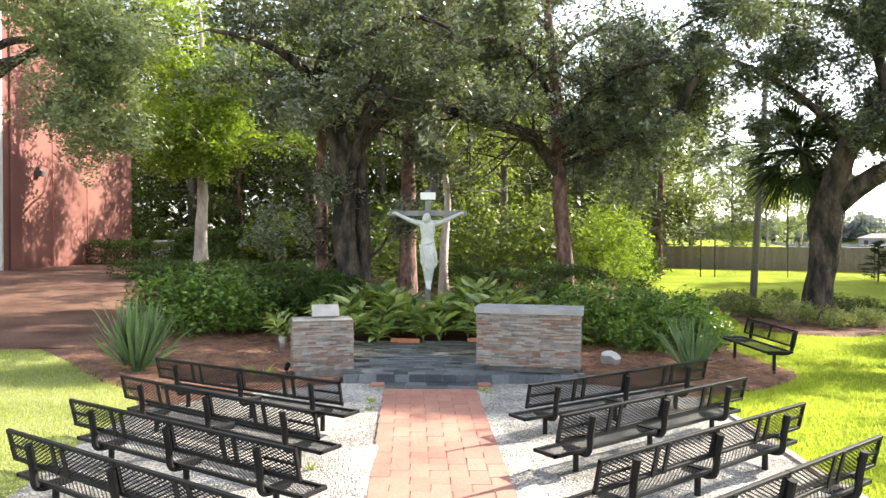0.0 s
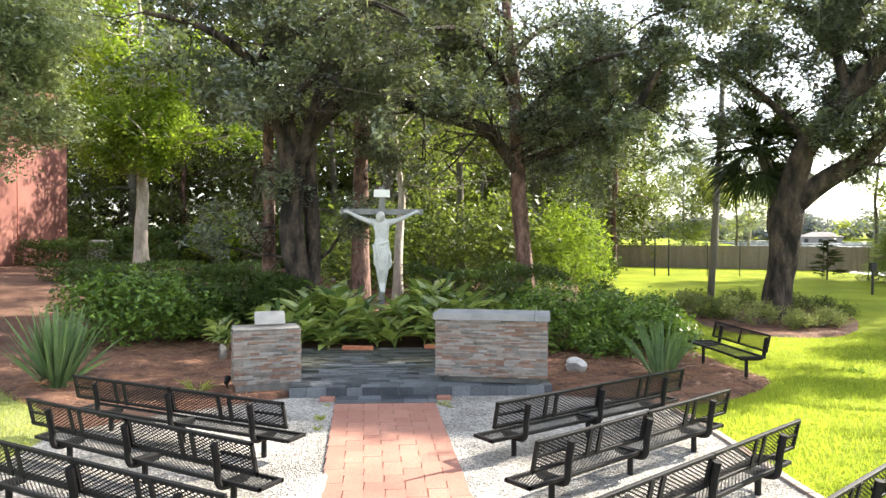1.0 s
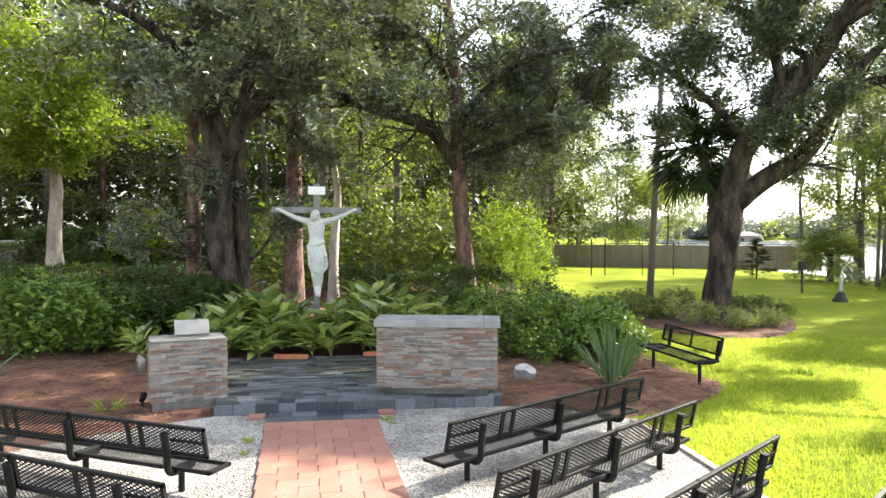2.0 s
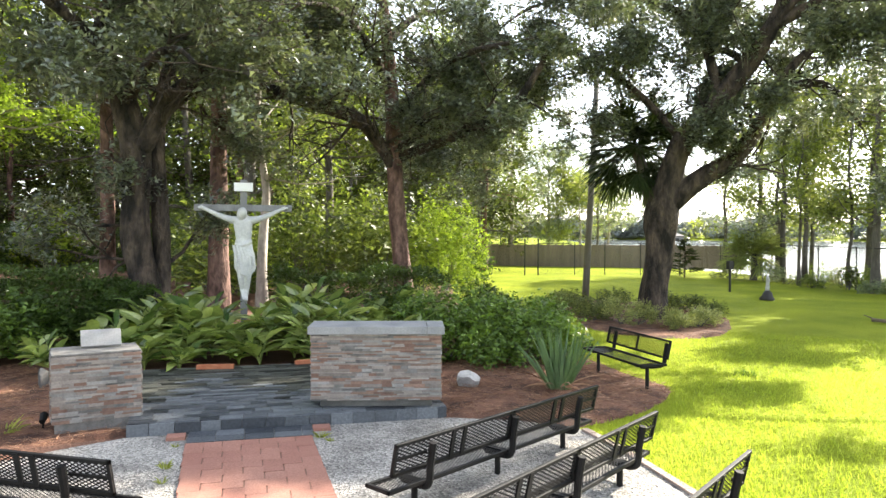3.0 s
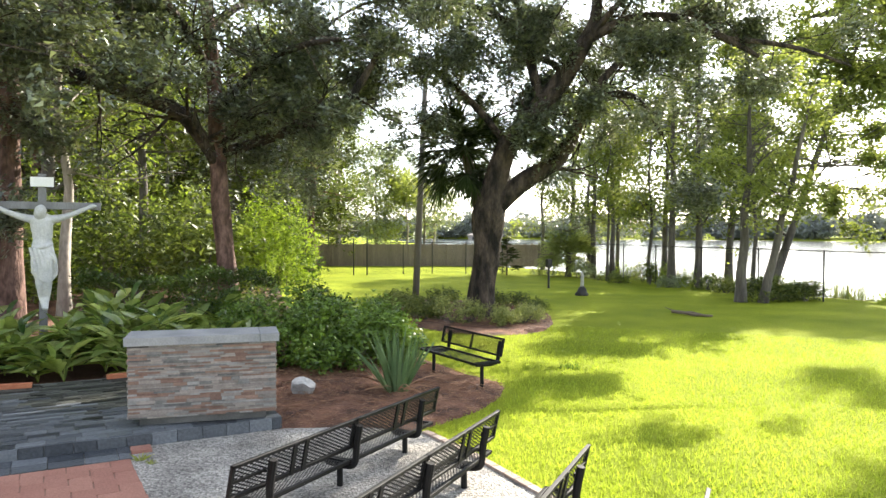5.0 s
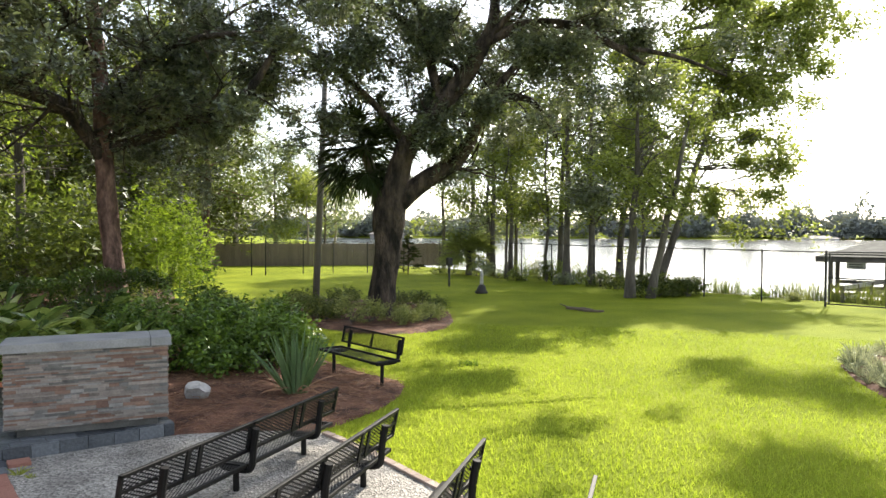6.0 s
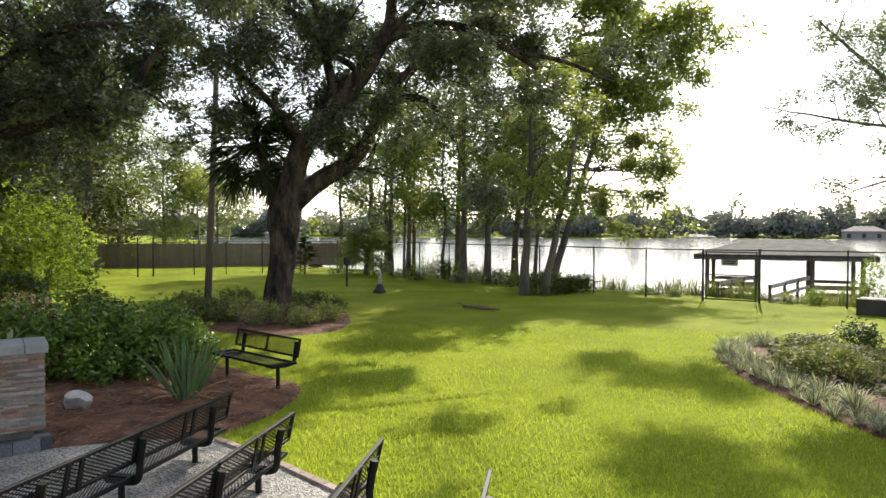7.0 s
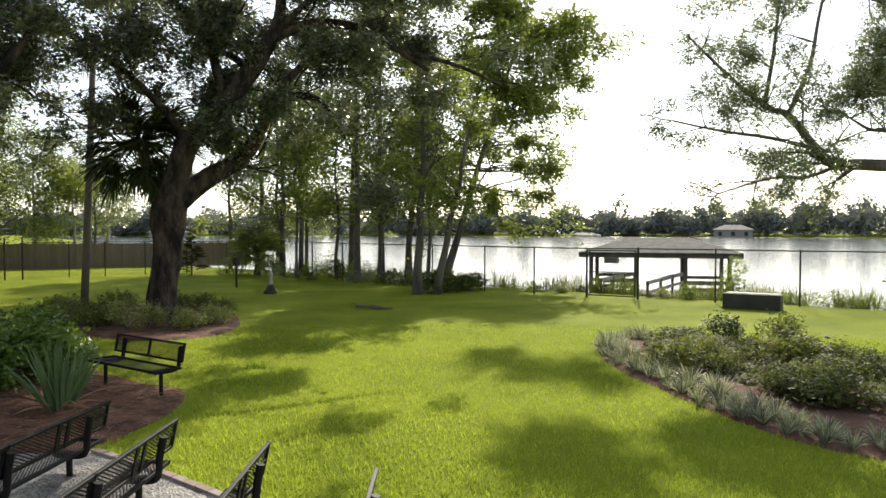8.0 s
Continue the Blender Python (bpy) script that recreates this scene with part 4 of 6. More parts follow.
def flower_bed_plants():
    rng = np.random.default_rng(70)
    kinds = [liriope(700 + k) for k in range(3)]
    edge = smooth_line([(x, y, 0, 0) for x, y in BED_F[-3:] + BED_F[:10]], 8)
    k, last = 0, None
    for p in edge:
        p = np.array(p[:2])
        if last is not None and np.linalg.norm(p - last) < 0.27:
            continue
        last = p
        c = np.array([12.6, 4.8])
        inward = (c - p) / np.linalg.norm(c - p)
        for row in range(2):
            q = p + inward * (0.22 + 0.38 * row + rng.uniform(-0.08, 0.08)) + rng.normal(0, 0.05, 2)
            s = rng.uniform(0.6, 1.0)
            m = pose(q[0], q[1], 0.02, 0, 0, rng.uniform(0, 360)) @ Matrix.Diagonal((s, s, s, 1))
            if k < 3:
                kinds[k].matrix_basis = m
            else:
                copy_thing(kinds[k % 3], m)
            k += 1
    spots = scatter(rng, [(10.4, 4.0), (11.2, 5.6), (12.6, 7.2), (14.6, 8.3), (16.3, 7.8), (15.6, 5.6), (14.0, 3.2), (12.2, 1.8), (10.6, 2.4)], 56)
    base = [bush("groundcover_shrub", "low dark bronze green bedding shrub", "shrub", (0, 0, 0), (0.42, 0.42, 0.42), 1500, 0.05, "leaf_mixed", 720 + j, lumps=9, group="bedding shrubs", twigs=4, three=True) for j in range(3)]
    base += [bush("groundcover_shrub", "low yellow green bedding shrub", "shrub", (0, 0, 0), (0.42, 0.42, 0.40), 1500, 0.05, "leaf_bed", 730 + j, lumps=9, group="bedding shrubs", twigs=4, three=True) for j in range(2)]
    for j, (x, y) in enumerate(spots):
        s = rng.uniform(0.7, 1.5)
        m = pose(x, y, 0.02, 0, 0, rng.uniform(0, 360)) @ Matrix.Diagonal((s, s, s * rng.uniform(0.55, 1.25), 1))
        if j < 5:
            base[j].matrix_basis = m
        else:
            copy_thing(base[j % 5], m)


flower_bed_plants()

bush("groundcover_shrub", "dark rounded evergreen shrub in the flower bed", "shrub", (16.79, 7.34, 0.02), (0.5, 0.5, 0.62), 2200, 0.06, "leaf_hedge", 740)
bush("weedy_shrub", "tall leafy yellow green weeds beside the dock", "weed", (26.4, 9.7, -0.1), (0.55, 0.55, 2.0), 1600, 0.08, "leaf_bright", 741)
for k, (x, y, s, h) in enumerate(((25.9, 12.0, 0.6, 0.5), (26.0, 11.2, 0.7, 0.6), (26.3, 8.9, 0.8, 0.7), (26.5, 7.8, 0.9, 0.6), (26.6, 6.6, 0.8, 0.7), (26.9, 5.6, 0.9, 0.5), (27.0, 4.3, 0.9, 0.7), (25.4, 17.3, 0.5, 0.5), (25.3, 16.0, 0.4, 0.35), (26.9, 31.6, 0.8, 1.3), (26.5, 30.2, 0.6, 1.6), (26.2, 28.6, 0.7, 1.1), (25.7, 27.4, 0.6, 1.5), (25.3, 25.9, 0.6, 1.2), (25.1, 24.6, 0.5, 0.9), (27.2, 33.0, 0.8, 1.2))):
    bush("weedy_shrub", "low leafy weeds along the lakeside fence", "weed", (x, y, -0.1), (s, s, h), 900, 0.07, "leaf_bright" if k % 2 else "leaf_azalea", 750 + k, lumps=8, group="weeds along the fence", twigs=5)


# ---- trees ----
def line_tube(b, pts, seg=12, steps=4, wobble=0.05, rng=None, flute=0.0):
    p = smooth_line(pts, steps)
    tube(b, [q[:3] for q in p], [q[3] for q in p], seg, wobble=wobble, rng=rng, flute=flute)
    return p


def hanging_moss(rng, tips, n, length=0.7):
    t = np.asarray(tips)[rng.integers(0, len(tips), n)]
    clump = np.repeat(t, 8, 0) + rng.normal(0, 0.07, (n * 8, 3))
    ln = np.repeat(rng.uniform(0.3, 1.0, n), 8) * length * rng.uniform(0.5, 1, n * 8)
    ends = clump + np.c_[rng.normal(0, 0.06, (n * 8, 2)), -ln]
    return blade_mesh("moss", clump, ends, 0.026, M["moss"], rng, 0.0, 2)


def tree(name, label, trunk, limbs, seed, bark, leaf, leaf_size, per, sigma, depth=2, reach=2.6, moss=0, lift=0.12, category="tree", buttress=0.0, extra=(), gap=0.0, limb_bark="", bare=0.0, three=False):
    """A tree from trunk and limb lines (x, y, z, radius), with grown branches and leaves."""
    rng = np.random.default_rng(seed)
    x0, y0, z0 = trunk[0][:3]
    root = thing(name, label, category, (x0, y0, z0))
    off = np.array([x0, y0, z0, 0])
    b = bmesh.new()
    t = [np.array(p, float) - off for p in trunk]
    if buttress:
        t = [np.array([t[0][0], t[0][1], -0.2, t[0][3] + buttress]), t[0] + np.array([0, 0, 0.12, buttress * 0.35])] + t[1:]
    else:
        t[0][2] -= 0.2
    line_tube(b, t, 28, 6, 0.03, rng, 0.07)
    part("trunk", b, M[bark], root, smooth=True)
    tips = []
    b = bmesh.new()
    for limb in limbs:
        l = [np.array(p, float) - off for p in limb]
        p = line_tube(b, l, 10, 4, 0.04, rng)
        for k in range(max(3, int(len(p) * bare)), len(p), 3):
            q, way = p[k][:3], p[k][:3] - p[k - 1][:3]
            for j in range(2):
                turn = rng.normal(0, 1.0, 3)
                turn[2] = turn[2] * 0.6 + 0.1
                grow(rng, b, q, way / np.linalg.norm(way) * 0.6 + turn, reach * rng.uniform(0.6, 1.1), max(0.016, p[k][3] * 0.3), depth, tips, lift)
        tips.append(p[-1][:3])
    tagged(part("branch", b, M[limb_bark or bark], root, smooth=True), kind="stuff")
    tips = gappy(gappy(tips, seed, 0.55, gap), seed + 50, 1.3, gap - 0.17)
    for (ex, ey, ez, er, en) in extra:
        d = rng.normal(size=(en, 3)) * er * 0.5
        tips += list(d + np.array([ex, ey, ez]) - off[:3])
    ob = new("crown", leaf_mesh("crown", around(rng, tips, per, sigma, 0.7, 9, leaf_size * 0.7), leaf_size, M[leaf], rng, 0.6, 0.15, three=three, sprig=9))
    ob.parent = root
    if moss:
        ob = new("moss", hanging_moss(rng, tips, moss))
        ob.parent = root
        tagged(ob, "grey hanging moss", kind="stuff")
    return root


great_oak_trunk = [(10.84, 20.68, 0.05, 0.40), (10.88, 20.66, 1.0, 0.375), (10.97, 20.6, 2.0, 0.385), (11.03, 20.56, 2.9, 0.47), (11.12, 20.49, 3.6, 0.40), (11.36, 20.35, 4.7, 0.31), (11.76, 20.1, 5.4, 0.30), (12.27, 19.7, 6.2, 0.28), (12.77, 19.3, 7.0, 0.26), (13.2, 19.0, 7.8, 0.22), (13.5, 18.8, 8.7, 0.163), (13.6, 18.9, 10.2, 0.119)]
great_oak_limb_a = [(11.2, 20.4, 3.3, 0.31), (11.83, 20.0, 3.93, 0.28), (12.48, 19.55, 4.44, 0.25), (12.85, 19.2, 4.99, 0.21), (13.11, 19.0, 5.62, 0.155), (13.55, 18.6, 6.28, 0.129), (14.11, 18.1, 6.35, 0.103), (14.5, 17.8, 5.93, 0.086), (14.8, 17.5, 5.2, 0.052)]
great_oak_limb_b = [(13.11, 19.0, 5.62, 0.138), (13.7, 18.9, 6.7, 0.120), (14.6, 18.8, 7.6, 0.095), (15.8, 18.6, 8.2, 0.060)]
great_oak_limb_c = [(13.25, 18.96, 8.0, 0.172), (14.1, 18.1, 8.45, 0.155), (15.0, 17.2, 8.4, 0.129), (15.9, 16.3, 7.75, 0.095), (16.5, 15.7, 7.2, 0.052)]
great_oak_limb_d = [(12.27, 19.72, 6.2, 0.155), (12.0, 19.9, 7.5, 0.138), (11.94, 20.0, 8.5, 0.120), (11.5, 20.3, 9.6, 0.086), (10.6, 20.2, 10.8, 0.052)]
great_oak_limb_e = [(11.5, 20.26, 4.95, 0.112), (10.7, 20.6, 6.0, 0.103), (9.7, 20.9, 6.9, 0.086), (8.6, 21.2, 7.5, 0.069), (7.5, 21.4, 7.7, 0.043)]
great_oak_limb_f = [(11.94, 20.0, 8.3, 0.103), (10.4, 20.4, 8.9, 0.086), (8.8, 20.8, 9.0, 0.069), (7.3, 21.2, 8.7, 0.043), (6.2, 21.4, 7.9, 0.026)]
# Unseen high limb, put here to shade the brick path and platform.
great_oak_shade_limb = [(13.2, 19.0, 7.8, 0.11), (13.7, 18.2, 8.8, 0.09), (14.2, 17.2, 9.5, 0.07), (15.3, 16.1, 9.6, 0.04)]
great_oak_limb_i = [(12.8, 19.3, 7.0, 0.120), (13.2, 20.8, 7.8, 0.103), (13.4, 22.6, 8.2, 0.077), (13.2, 24.2, 8.3, 0.043)]
great_oak_limb_j = [(13.2, 19.0, 7.8, 0.13), (14.4, 20.4, 8.6, 0.1), (15.6, 21.8, 9.0, 0.07), (16.8, 23.0, 8.8, 0.04)]
great_oak_limb_m = [(15.9, 16.3, 7.75, 0.08), (17.0, 15.1, 7.4, 0.06), (18.0, 14.1, 6.8, 0.035)]
great_oak_limb_l = [(13.6, 18.9, 10.0, 0.112), (14.8, 19.4, 10.8, 0.086), (16.2, 19.6, 11.2, 0.052)]
# Last four extra clumps are out of view, added to shade path and altar.
tree("live_oak", "large live oak with a leaning trunk and mossy limbs",
     great_oak_trunk,
     [great_oak_limb_a, great_oak_limb_b, great_oak_limb_c, great_oak_limb_d, great_oak_limb_e, great_oak_limb_f, great_oak_shade_limb, great_oak_limb_i, great_oak_limb_j, great_oak_limb_l, great_oak_limb_m],
     101, "bark_oak", "leaf_oak", 0.125, 104, 0.23, depth=2, reach=1.5, moss=420, buttress=0.1, gap=0.08, three=True, bare=0.22, extra=((9.3, 20.9, 7.1, 1.0, 16), (10.3, 20.6, 7.4, 1.0, 22), (11.0, 20.4, 7.1, 0.8, 14), (10.8, 20.5, 8.7, 1.2, 24), (9.7, 20.7, 8.6, 1.0, 12), (12.3, 21.2, 8.6, 0.9, 14), (14.3, 18.6, 9.7, 1.0, 26), (13.8, 17.0, 9.7, 1.0, 40), (14.4, 17.5, 9.9, 0.9, 18), (15.5, 16.0, 9.5, 0.9, 30)))

double_oak_trunk = [(-2.32, 18.9, 0.3, 0.40), (-2.43, 18.85, 1.3, 0.30), (-2.58, 18.83, 2.2, 0.30), (-2.6, 18.8, 3.2, 0.28), (-2.62, 18.8, 4.3, 0.30), (-2.85, 18.8, 5.3, 0.25), (-3.2, 18.7, 6.6, 0.20), (-2.45, 18.85, 8.6, 0.14)]
double_oak_limb_a = [(-2.5, 18.75, 4.2, 0.25), (-2.1, 18.7, 4.9, 0.21), (-1.65, 18.7, 5.5, 0.17), (-0.85, 18.6, 6.2, 0.11), (0.0, 18.4, 6.8, 0.05)]
double_oak_limb_b = [(-2.15, 19.0, 0.8, 0.22), (-2.12, 19.12, 2.0, 0.19), (-2.17, 19.16, 3.2, 0.18), (-2.2, 19.18, 4.4, 0.15), (-2.0, 19.3, 6.0, 0.12), (-1.2, 19.2, 7.6, 0.08)]
double_oak_limb_c = [(-2.8, 18.8, 5.6, 0.15), (-3.6, 18.0, 6.6, 0.12), (-4.4, 17.2, 7.0, 0.08), (-5.4, 16.6, 7.1, 0.05)]
double_oak_limb_d = [(-2.74, 18.8, 6.6, 0.15), (-1.8, 18.0, 7.4, 0.11), (-0.8, 17.2, 7.6, 0.07), (0.2, 16.8, 7.2, 0.04)]
double_oak_limb_e = [(-2.6, 18.8, 7.6, 0.13), (-3.6, 19.6, 8.6, 0.1), (-4.8, 20.2, 9.0, 0.06)]
double_oak_limb_f = [(-2.45, 18.85, 8.4, 0.12), (-1.6, 19.4, 9.6, 0.08), (-0.6, 19.8, 10.0, 0.05)]
double_oak_limb_g = [(-2.78, 18.8, 5.0, 0.12), (-2.2, 17.8, 5.8, 0.1), (-1.6, 16.9, 5.9, 0.06), (-1.2, 16.2, 5.5, 0.04)]
tree("live_oak", "dark double-trunked live oak behind the cross",
     double_oak_trunk,
     [double_oak_limb_a, double_oak_limb_b, double_oak_limb_c, double_oak_limb_d, double_oak_limb_e, double_oak_limb_f, double_oak_limb_g],
     102, "bark_oak", "leaf_oak", 0.125, 81, 0.25, depth=2, reach=1.8, moss=120, buttress=0.2, gap=0.05, three=True, extra=((-4.2, 17.9, 6.3, 0.8, 16), (-2.0, 18.1, 6.7, 0.8, 14), (-1.1, 18.2, 6.4, 0.8, 18), (-0.5, 18.2, 5.6, 0.6, 14)))

arching_oak_trunk = [(3.72, 21.2, 0.2, 0.26), (3.62, 21.2, 1.6, 0.23), (3.5, 21.2, 3.0, 0.22), (3.44, 21.2, 4.3, 0.20), (3.34, 21.2, 6.0, 0.18), (3.2, 21.2, 7.7, 0.15), (3.0, 21.1, 9.4, 0.10)]
arching_oak_limb_a = [(3.4, 21.2, 4.2, 0.17), (2.95, 21.1, 4.85, 0.18), (2.5, 20.9, 5.3, 0.18), (1.83, 20.7, 5.5, 0.17), (1.1, 20.5, 5.65, 0.15), (0.2, 20.3, 5.9, 0.12), (-0.4, 20.6, 6.1, 0.07)]
arching_oak_limb_b = [(3.36, 21.2, 5.4, 0.13), (4.2, 20.4, 6.4, 0.11), (5.0, 19.6, 6.9, 0.08), (5.8, 18.8, 7.0, 0.05)]
arching_oak_limb_c = [(3.3, 21.2, 6.2, 0.13), (2.5, 20.2, 7.2, 0.1), (1.6, 19.2, 7.6, 0.07), (0.8, 18.4, 7.4, 0.04)]
arching_oak_limb_d = [(3.2, 21.2, 7.4, 0.12), (4.2, 21.8, 8.4, 0.09), (5.6, 22.2, 8.8, 0.05)]
arching_oak_limb_e = [(3.1, 21.1, 8.4, 0.10), (2.2, 21.6, 9.4, 0.07), (1.2, 22.0, 9.8, 0.04)]
arching_oak_limb_f = [(3.4, 21.2, 4.6, 0.09), (4.1, 20.6, 5.0, 0.08), (4.9, 20.2, 5.2, 0.06), (5.7, 20.0, 5.0, 0.04)]
arching_oak_limb_g = [(3.42, 21.2, 4.4, 0.14), (4.8, 20.6, 4.9, 0.13), (6.2, 19.85, 5.65, 0.12), (6.95, 19.5, 6.8, 0.08), (7.3, 19.2, 7.4, 0.04)]
arching_oak_limb_h = [(1.8, 20.9, 5.55, 0.09), (1.4, 20.4, 6.4, 0.07), (1.0, 19.8, 7.2, 0.05)]
tree("live_oak", "live oak with a long arching limb behind the cross",
     arching_oak_trunk,
     [arching_oak_limb_a, arching_oak_limb_b, arching_oak_limb_c, arching_oak_limb_d, arching_oak_limb_e, arching_oak_limb_f, arching_oak_limb_g, arching_oak_limb_h],
     103, "bark_pine", "leaf_oak", 0.125, 108, 0.24, depth=2, reach=1.8, moss=160, buttress=0.12, gap=0.10, three=True, limb_bark="bark_oak",
     extra=((1.7, 20.0, 7.0, 0.9, 12), (3.0, 20.4, 7.5, 1.0, 14), (4.4, 20.0, 6.4, 0.9, 16), (5.3, 20.2, 6.2, 0.8, 14), (3.9, 20.3, 5.5, 0.7, 12), (5.4, 19.9, 4.8, 0.6, 12)))

silvery_oak_trunk = [(-14.5, 19.5, 0.5, 0.4), (-14.3, 19.6, 2.5, 0.34), (-14.0, 19.8, 4.6, 0.3), (-13.6, 20.0, 6.8, 0.24), (-13.2, 20.2, 9.0, 0.16)]
silvery_oak_limb_a = [(-14.0, 19.8, 5.6, 0.18), (-12.8, 19.6, 7.0, 0.14), (-11.5, 19.4, 7.6, 0.1), (-10.2, 19.2, 7.2, 0.06), (-9.3, 19.0, 6.2, 0.04), (-9.0, 19.0, 5.0, 0.025)]
silvery_oak_limb_b = [(-13.8, 19.9, 5.6, 0.16), (-12.4, 20.6, 7.2, 0.12), (-11.0, 21.0, 8.2, 0.08), (-9.6, 21.2, 8.4, 0.05)]
silvery_oak_limb_c = [(-13.5, 20.0, 7.0, 0.14), (-12.0, 18.8, 8.4, 0.1), (-10.4, 17.8, 9.0, 0.06)]
silvery_oak_limb_d = [(-13.6, 20.0, 6.8, 0.12), (-11.8, 22.0, 8.0, 0.09), (-10.2, 23.4, 8.6, 0.05)]
tree("live_oak", "leafy oak with silvery green drooping boughs beside the red building",
     silvery_oak_trunk,
     [silvery_oak_limb_a, silvery_oak_limb_b, silvery_oak_limb_c, silvery_oak_limb_d],
     104, "bark_oak", "leaf_pale", 0.115, 80, 0.26, three=True, depth=2, reach=1.25, gap=-0.1, bare=0.55, extra=((-9.3, 19.0, 5.4, 1.0, 60), (-9.6, 19.2, 7.2, 1.5, 120), (-10.2, 19.4, 8.6, 1.6, 110)))


def straight_tree(name, label, x, y, tall, r, seed, bark, leaf, size, per, sigma, clear, reach, lean=(0, 0), moss=0, tiers=6, depth=1, z=None, group="", three=False, boughs=()):
    """An upright tree whose branches begin at the height clear; boughs are lines with a width of leaves."""
    rng = np.random.default_rng(seed)
    z = hz(x, y) if z is None else z
    root = thing(name, label, "tree", (x, y, z), group=group)
    b = bmesh.new()
    line = [(lean[0] * t + rng.normal(0, 0.05) * (t > 0), lean[1] * t + rng.normal(0, 0.05) * (t > 0), -0.2 + (tall + 0.2) * t, r * (1.25 if t == 0 else 1 - 0.8 * t)) for t in np.linspace(0, 1, 8)]
    p = line_tube(b, line, 10, 3, 0.06, rng)
    part("trunk", b, M[bark], root, smooth=True)
    tips = []
    b = bmesh.new()
    for k in range(tiers * 3):
        t = clear / tall + (1 - clear / tall) * (k + 0.5) / (tiers * 3)
        q = p[min(int(t * len(p)), len(p) - 1)]
        a = rng.uniform(0, 2 * np.pi)
        ln = reach * (1.15 - 0.6 * t) * rng.uniform(0.7, 1.2)
        grow(rng, b, q[:3], (math.cos(a), math.sin(a), rng.uniform(-0.1, 0.6)), ln, max(0.02, q[3] * 0.4), depth, tips, 0.1, 0.7, 4)
    tips.append(np.array(p[-1][:3]))
    wood = b
    tips = gappy(tips, seed, 0.4, -0.1)
    outer = []
    for (a, c, wide) in boughs:
        a, c = np.array(a) - (x, y, z), np.array(c) - (x, y, z)
        n = int(34 * wide ** 1.4) + 14
        knots = a + (c - a) * rng.uniform(0.25, 1.0, (7, 1)) + rng.normal(0, wide * 0.36, (7, 3))
        outer += list(knots[rng.integers(0, 7, n)] + rng.normal(0, wide * 0.24, (n, 3)))
        for q in knots:
            tube(wood, [tuple(a + (c - a) * 0.3 * rng.random()), tuple((a + q) / 2 + rng.normal(0, 0.2, 3)), tuple(q)], [0.07, 0.045, 0.02], 4, caps=False)
    tagged(part("branch", wood, M[bark], root, smooth=True), kind="stuff")
    spots = around(rng, tips, per, sigma, 0.7, 6, size * 0.7)
    if outer:
        spots = np.r_[spots, around(rng, outer, per, sigma * 0.5, 0.7, 6, size * 0.7)]
    ob = new("crown", leaf_mesh("crown", spots, size, M[leaf], rng, 0.6, 0.2, three=three, sprig=6))
    ob.parent = root
    if moss:
        ob = new("moss", hanging_moss(rng, tips, moss, 0.9))
        ob.parent = root
        tagged(ob, "grey hanging moss", kind="stuff")
    return root


straight_tree("pine_tree", "tall pine with a reddish flaky trunk behind the cross", -1.03, 20.97, 13, 0.28, 111, "bark_pine", "leaf_oak", 0.11, 30, 0.35, 6.5, 2.2, moss=40)
straight_tree("pine_tree", "slim reddish pine trunk beside the double oak", -3.4, 20.3, 13, 0.2, 112, "bark_pine", "leaf_oak", 0.11, 30, 0.35, 6.5, 2.2)
straight_tree("pale_tree", "slender pale-barked tree behind the cross", 0.02, 23.2, 8, 0.17, 113, "bark_pale", "leaf_wood", 0.11, 30, 0.35, 3.6, 1.8)
straight_tree("pale_tree", "pale-barked tree with bright drooping leaves in the woods", -11.2, 33.2, 12, 0.32, 114, "bark_pale", "leaf_bright", 0.17, 36, 0.46, 4.6, 2.6,
              boughs=[((-11.2, 33.2, 6.6), (-14.6, 31.6, 7.4), 1.1), ((-11.2, 33.2, 6.6), (-6.2, 31.6, 6.4), 1.0), ((-11.2, 33.2, 9.0), (-8.6, 30.6, 9.8), 1.4), ((-11.2, 33.2, 9.5), (-13.2, 30.6, 10.6), 1.4), ((-11.2, 33.2, 8.6), (-6.8, 31.4, 8.8), 1.2), ((-11.2, 33.2, 5.5), (-12.6, 30.8, 5.6), 1.0), ((-11.2, 33.2, 6.0), (-9.6, 31.2, 5.7), 1.1), ((-11.2, 33.2, 7.0), (-8.4, 32.0, 7.6), 1.3), ((-11.2, 33.2, 8.0), (-12.8, 31.0, 8.2), 1.3), ((-11.2, 33.2, 6.8), (-11.2, 30.6, 6.8), 1.1)])

# bright sunlit bush beyond the pines
bush("sunlit_bush", "tall bright yellow green bush catching the sun", "bush", (6.0, 25.6, 0.3), (1.5, 1.3, 3.6), 13000, 0.095, "leaf_bright", 120, lumps=34, three=True)
bush("sunlit_bush", "tall green bush among the tree trunks", "bush", (4.6, 27.2, 0.3), (1.6, 1.3, 2.8), 9000, 0.1, "leaf_wood", 121, lumps=26, three=True)

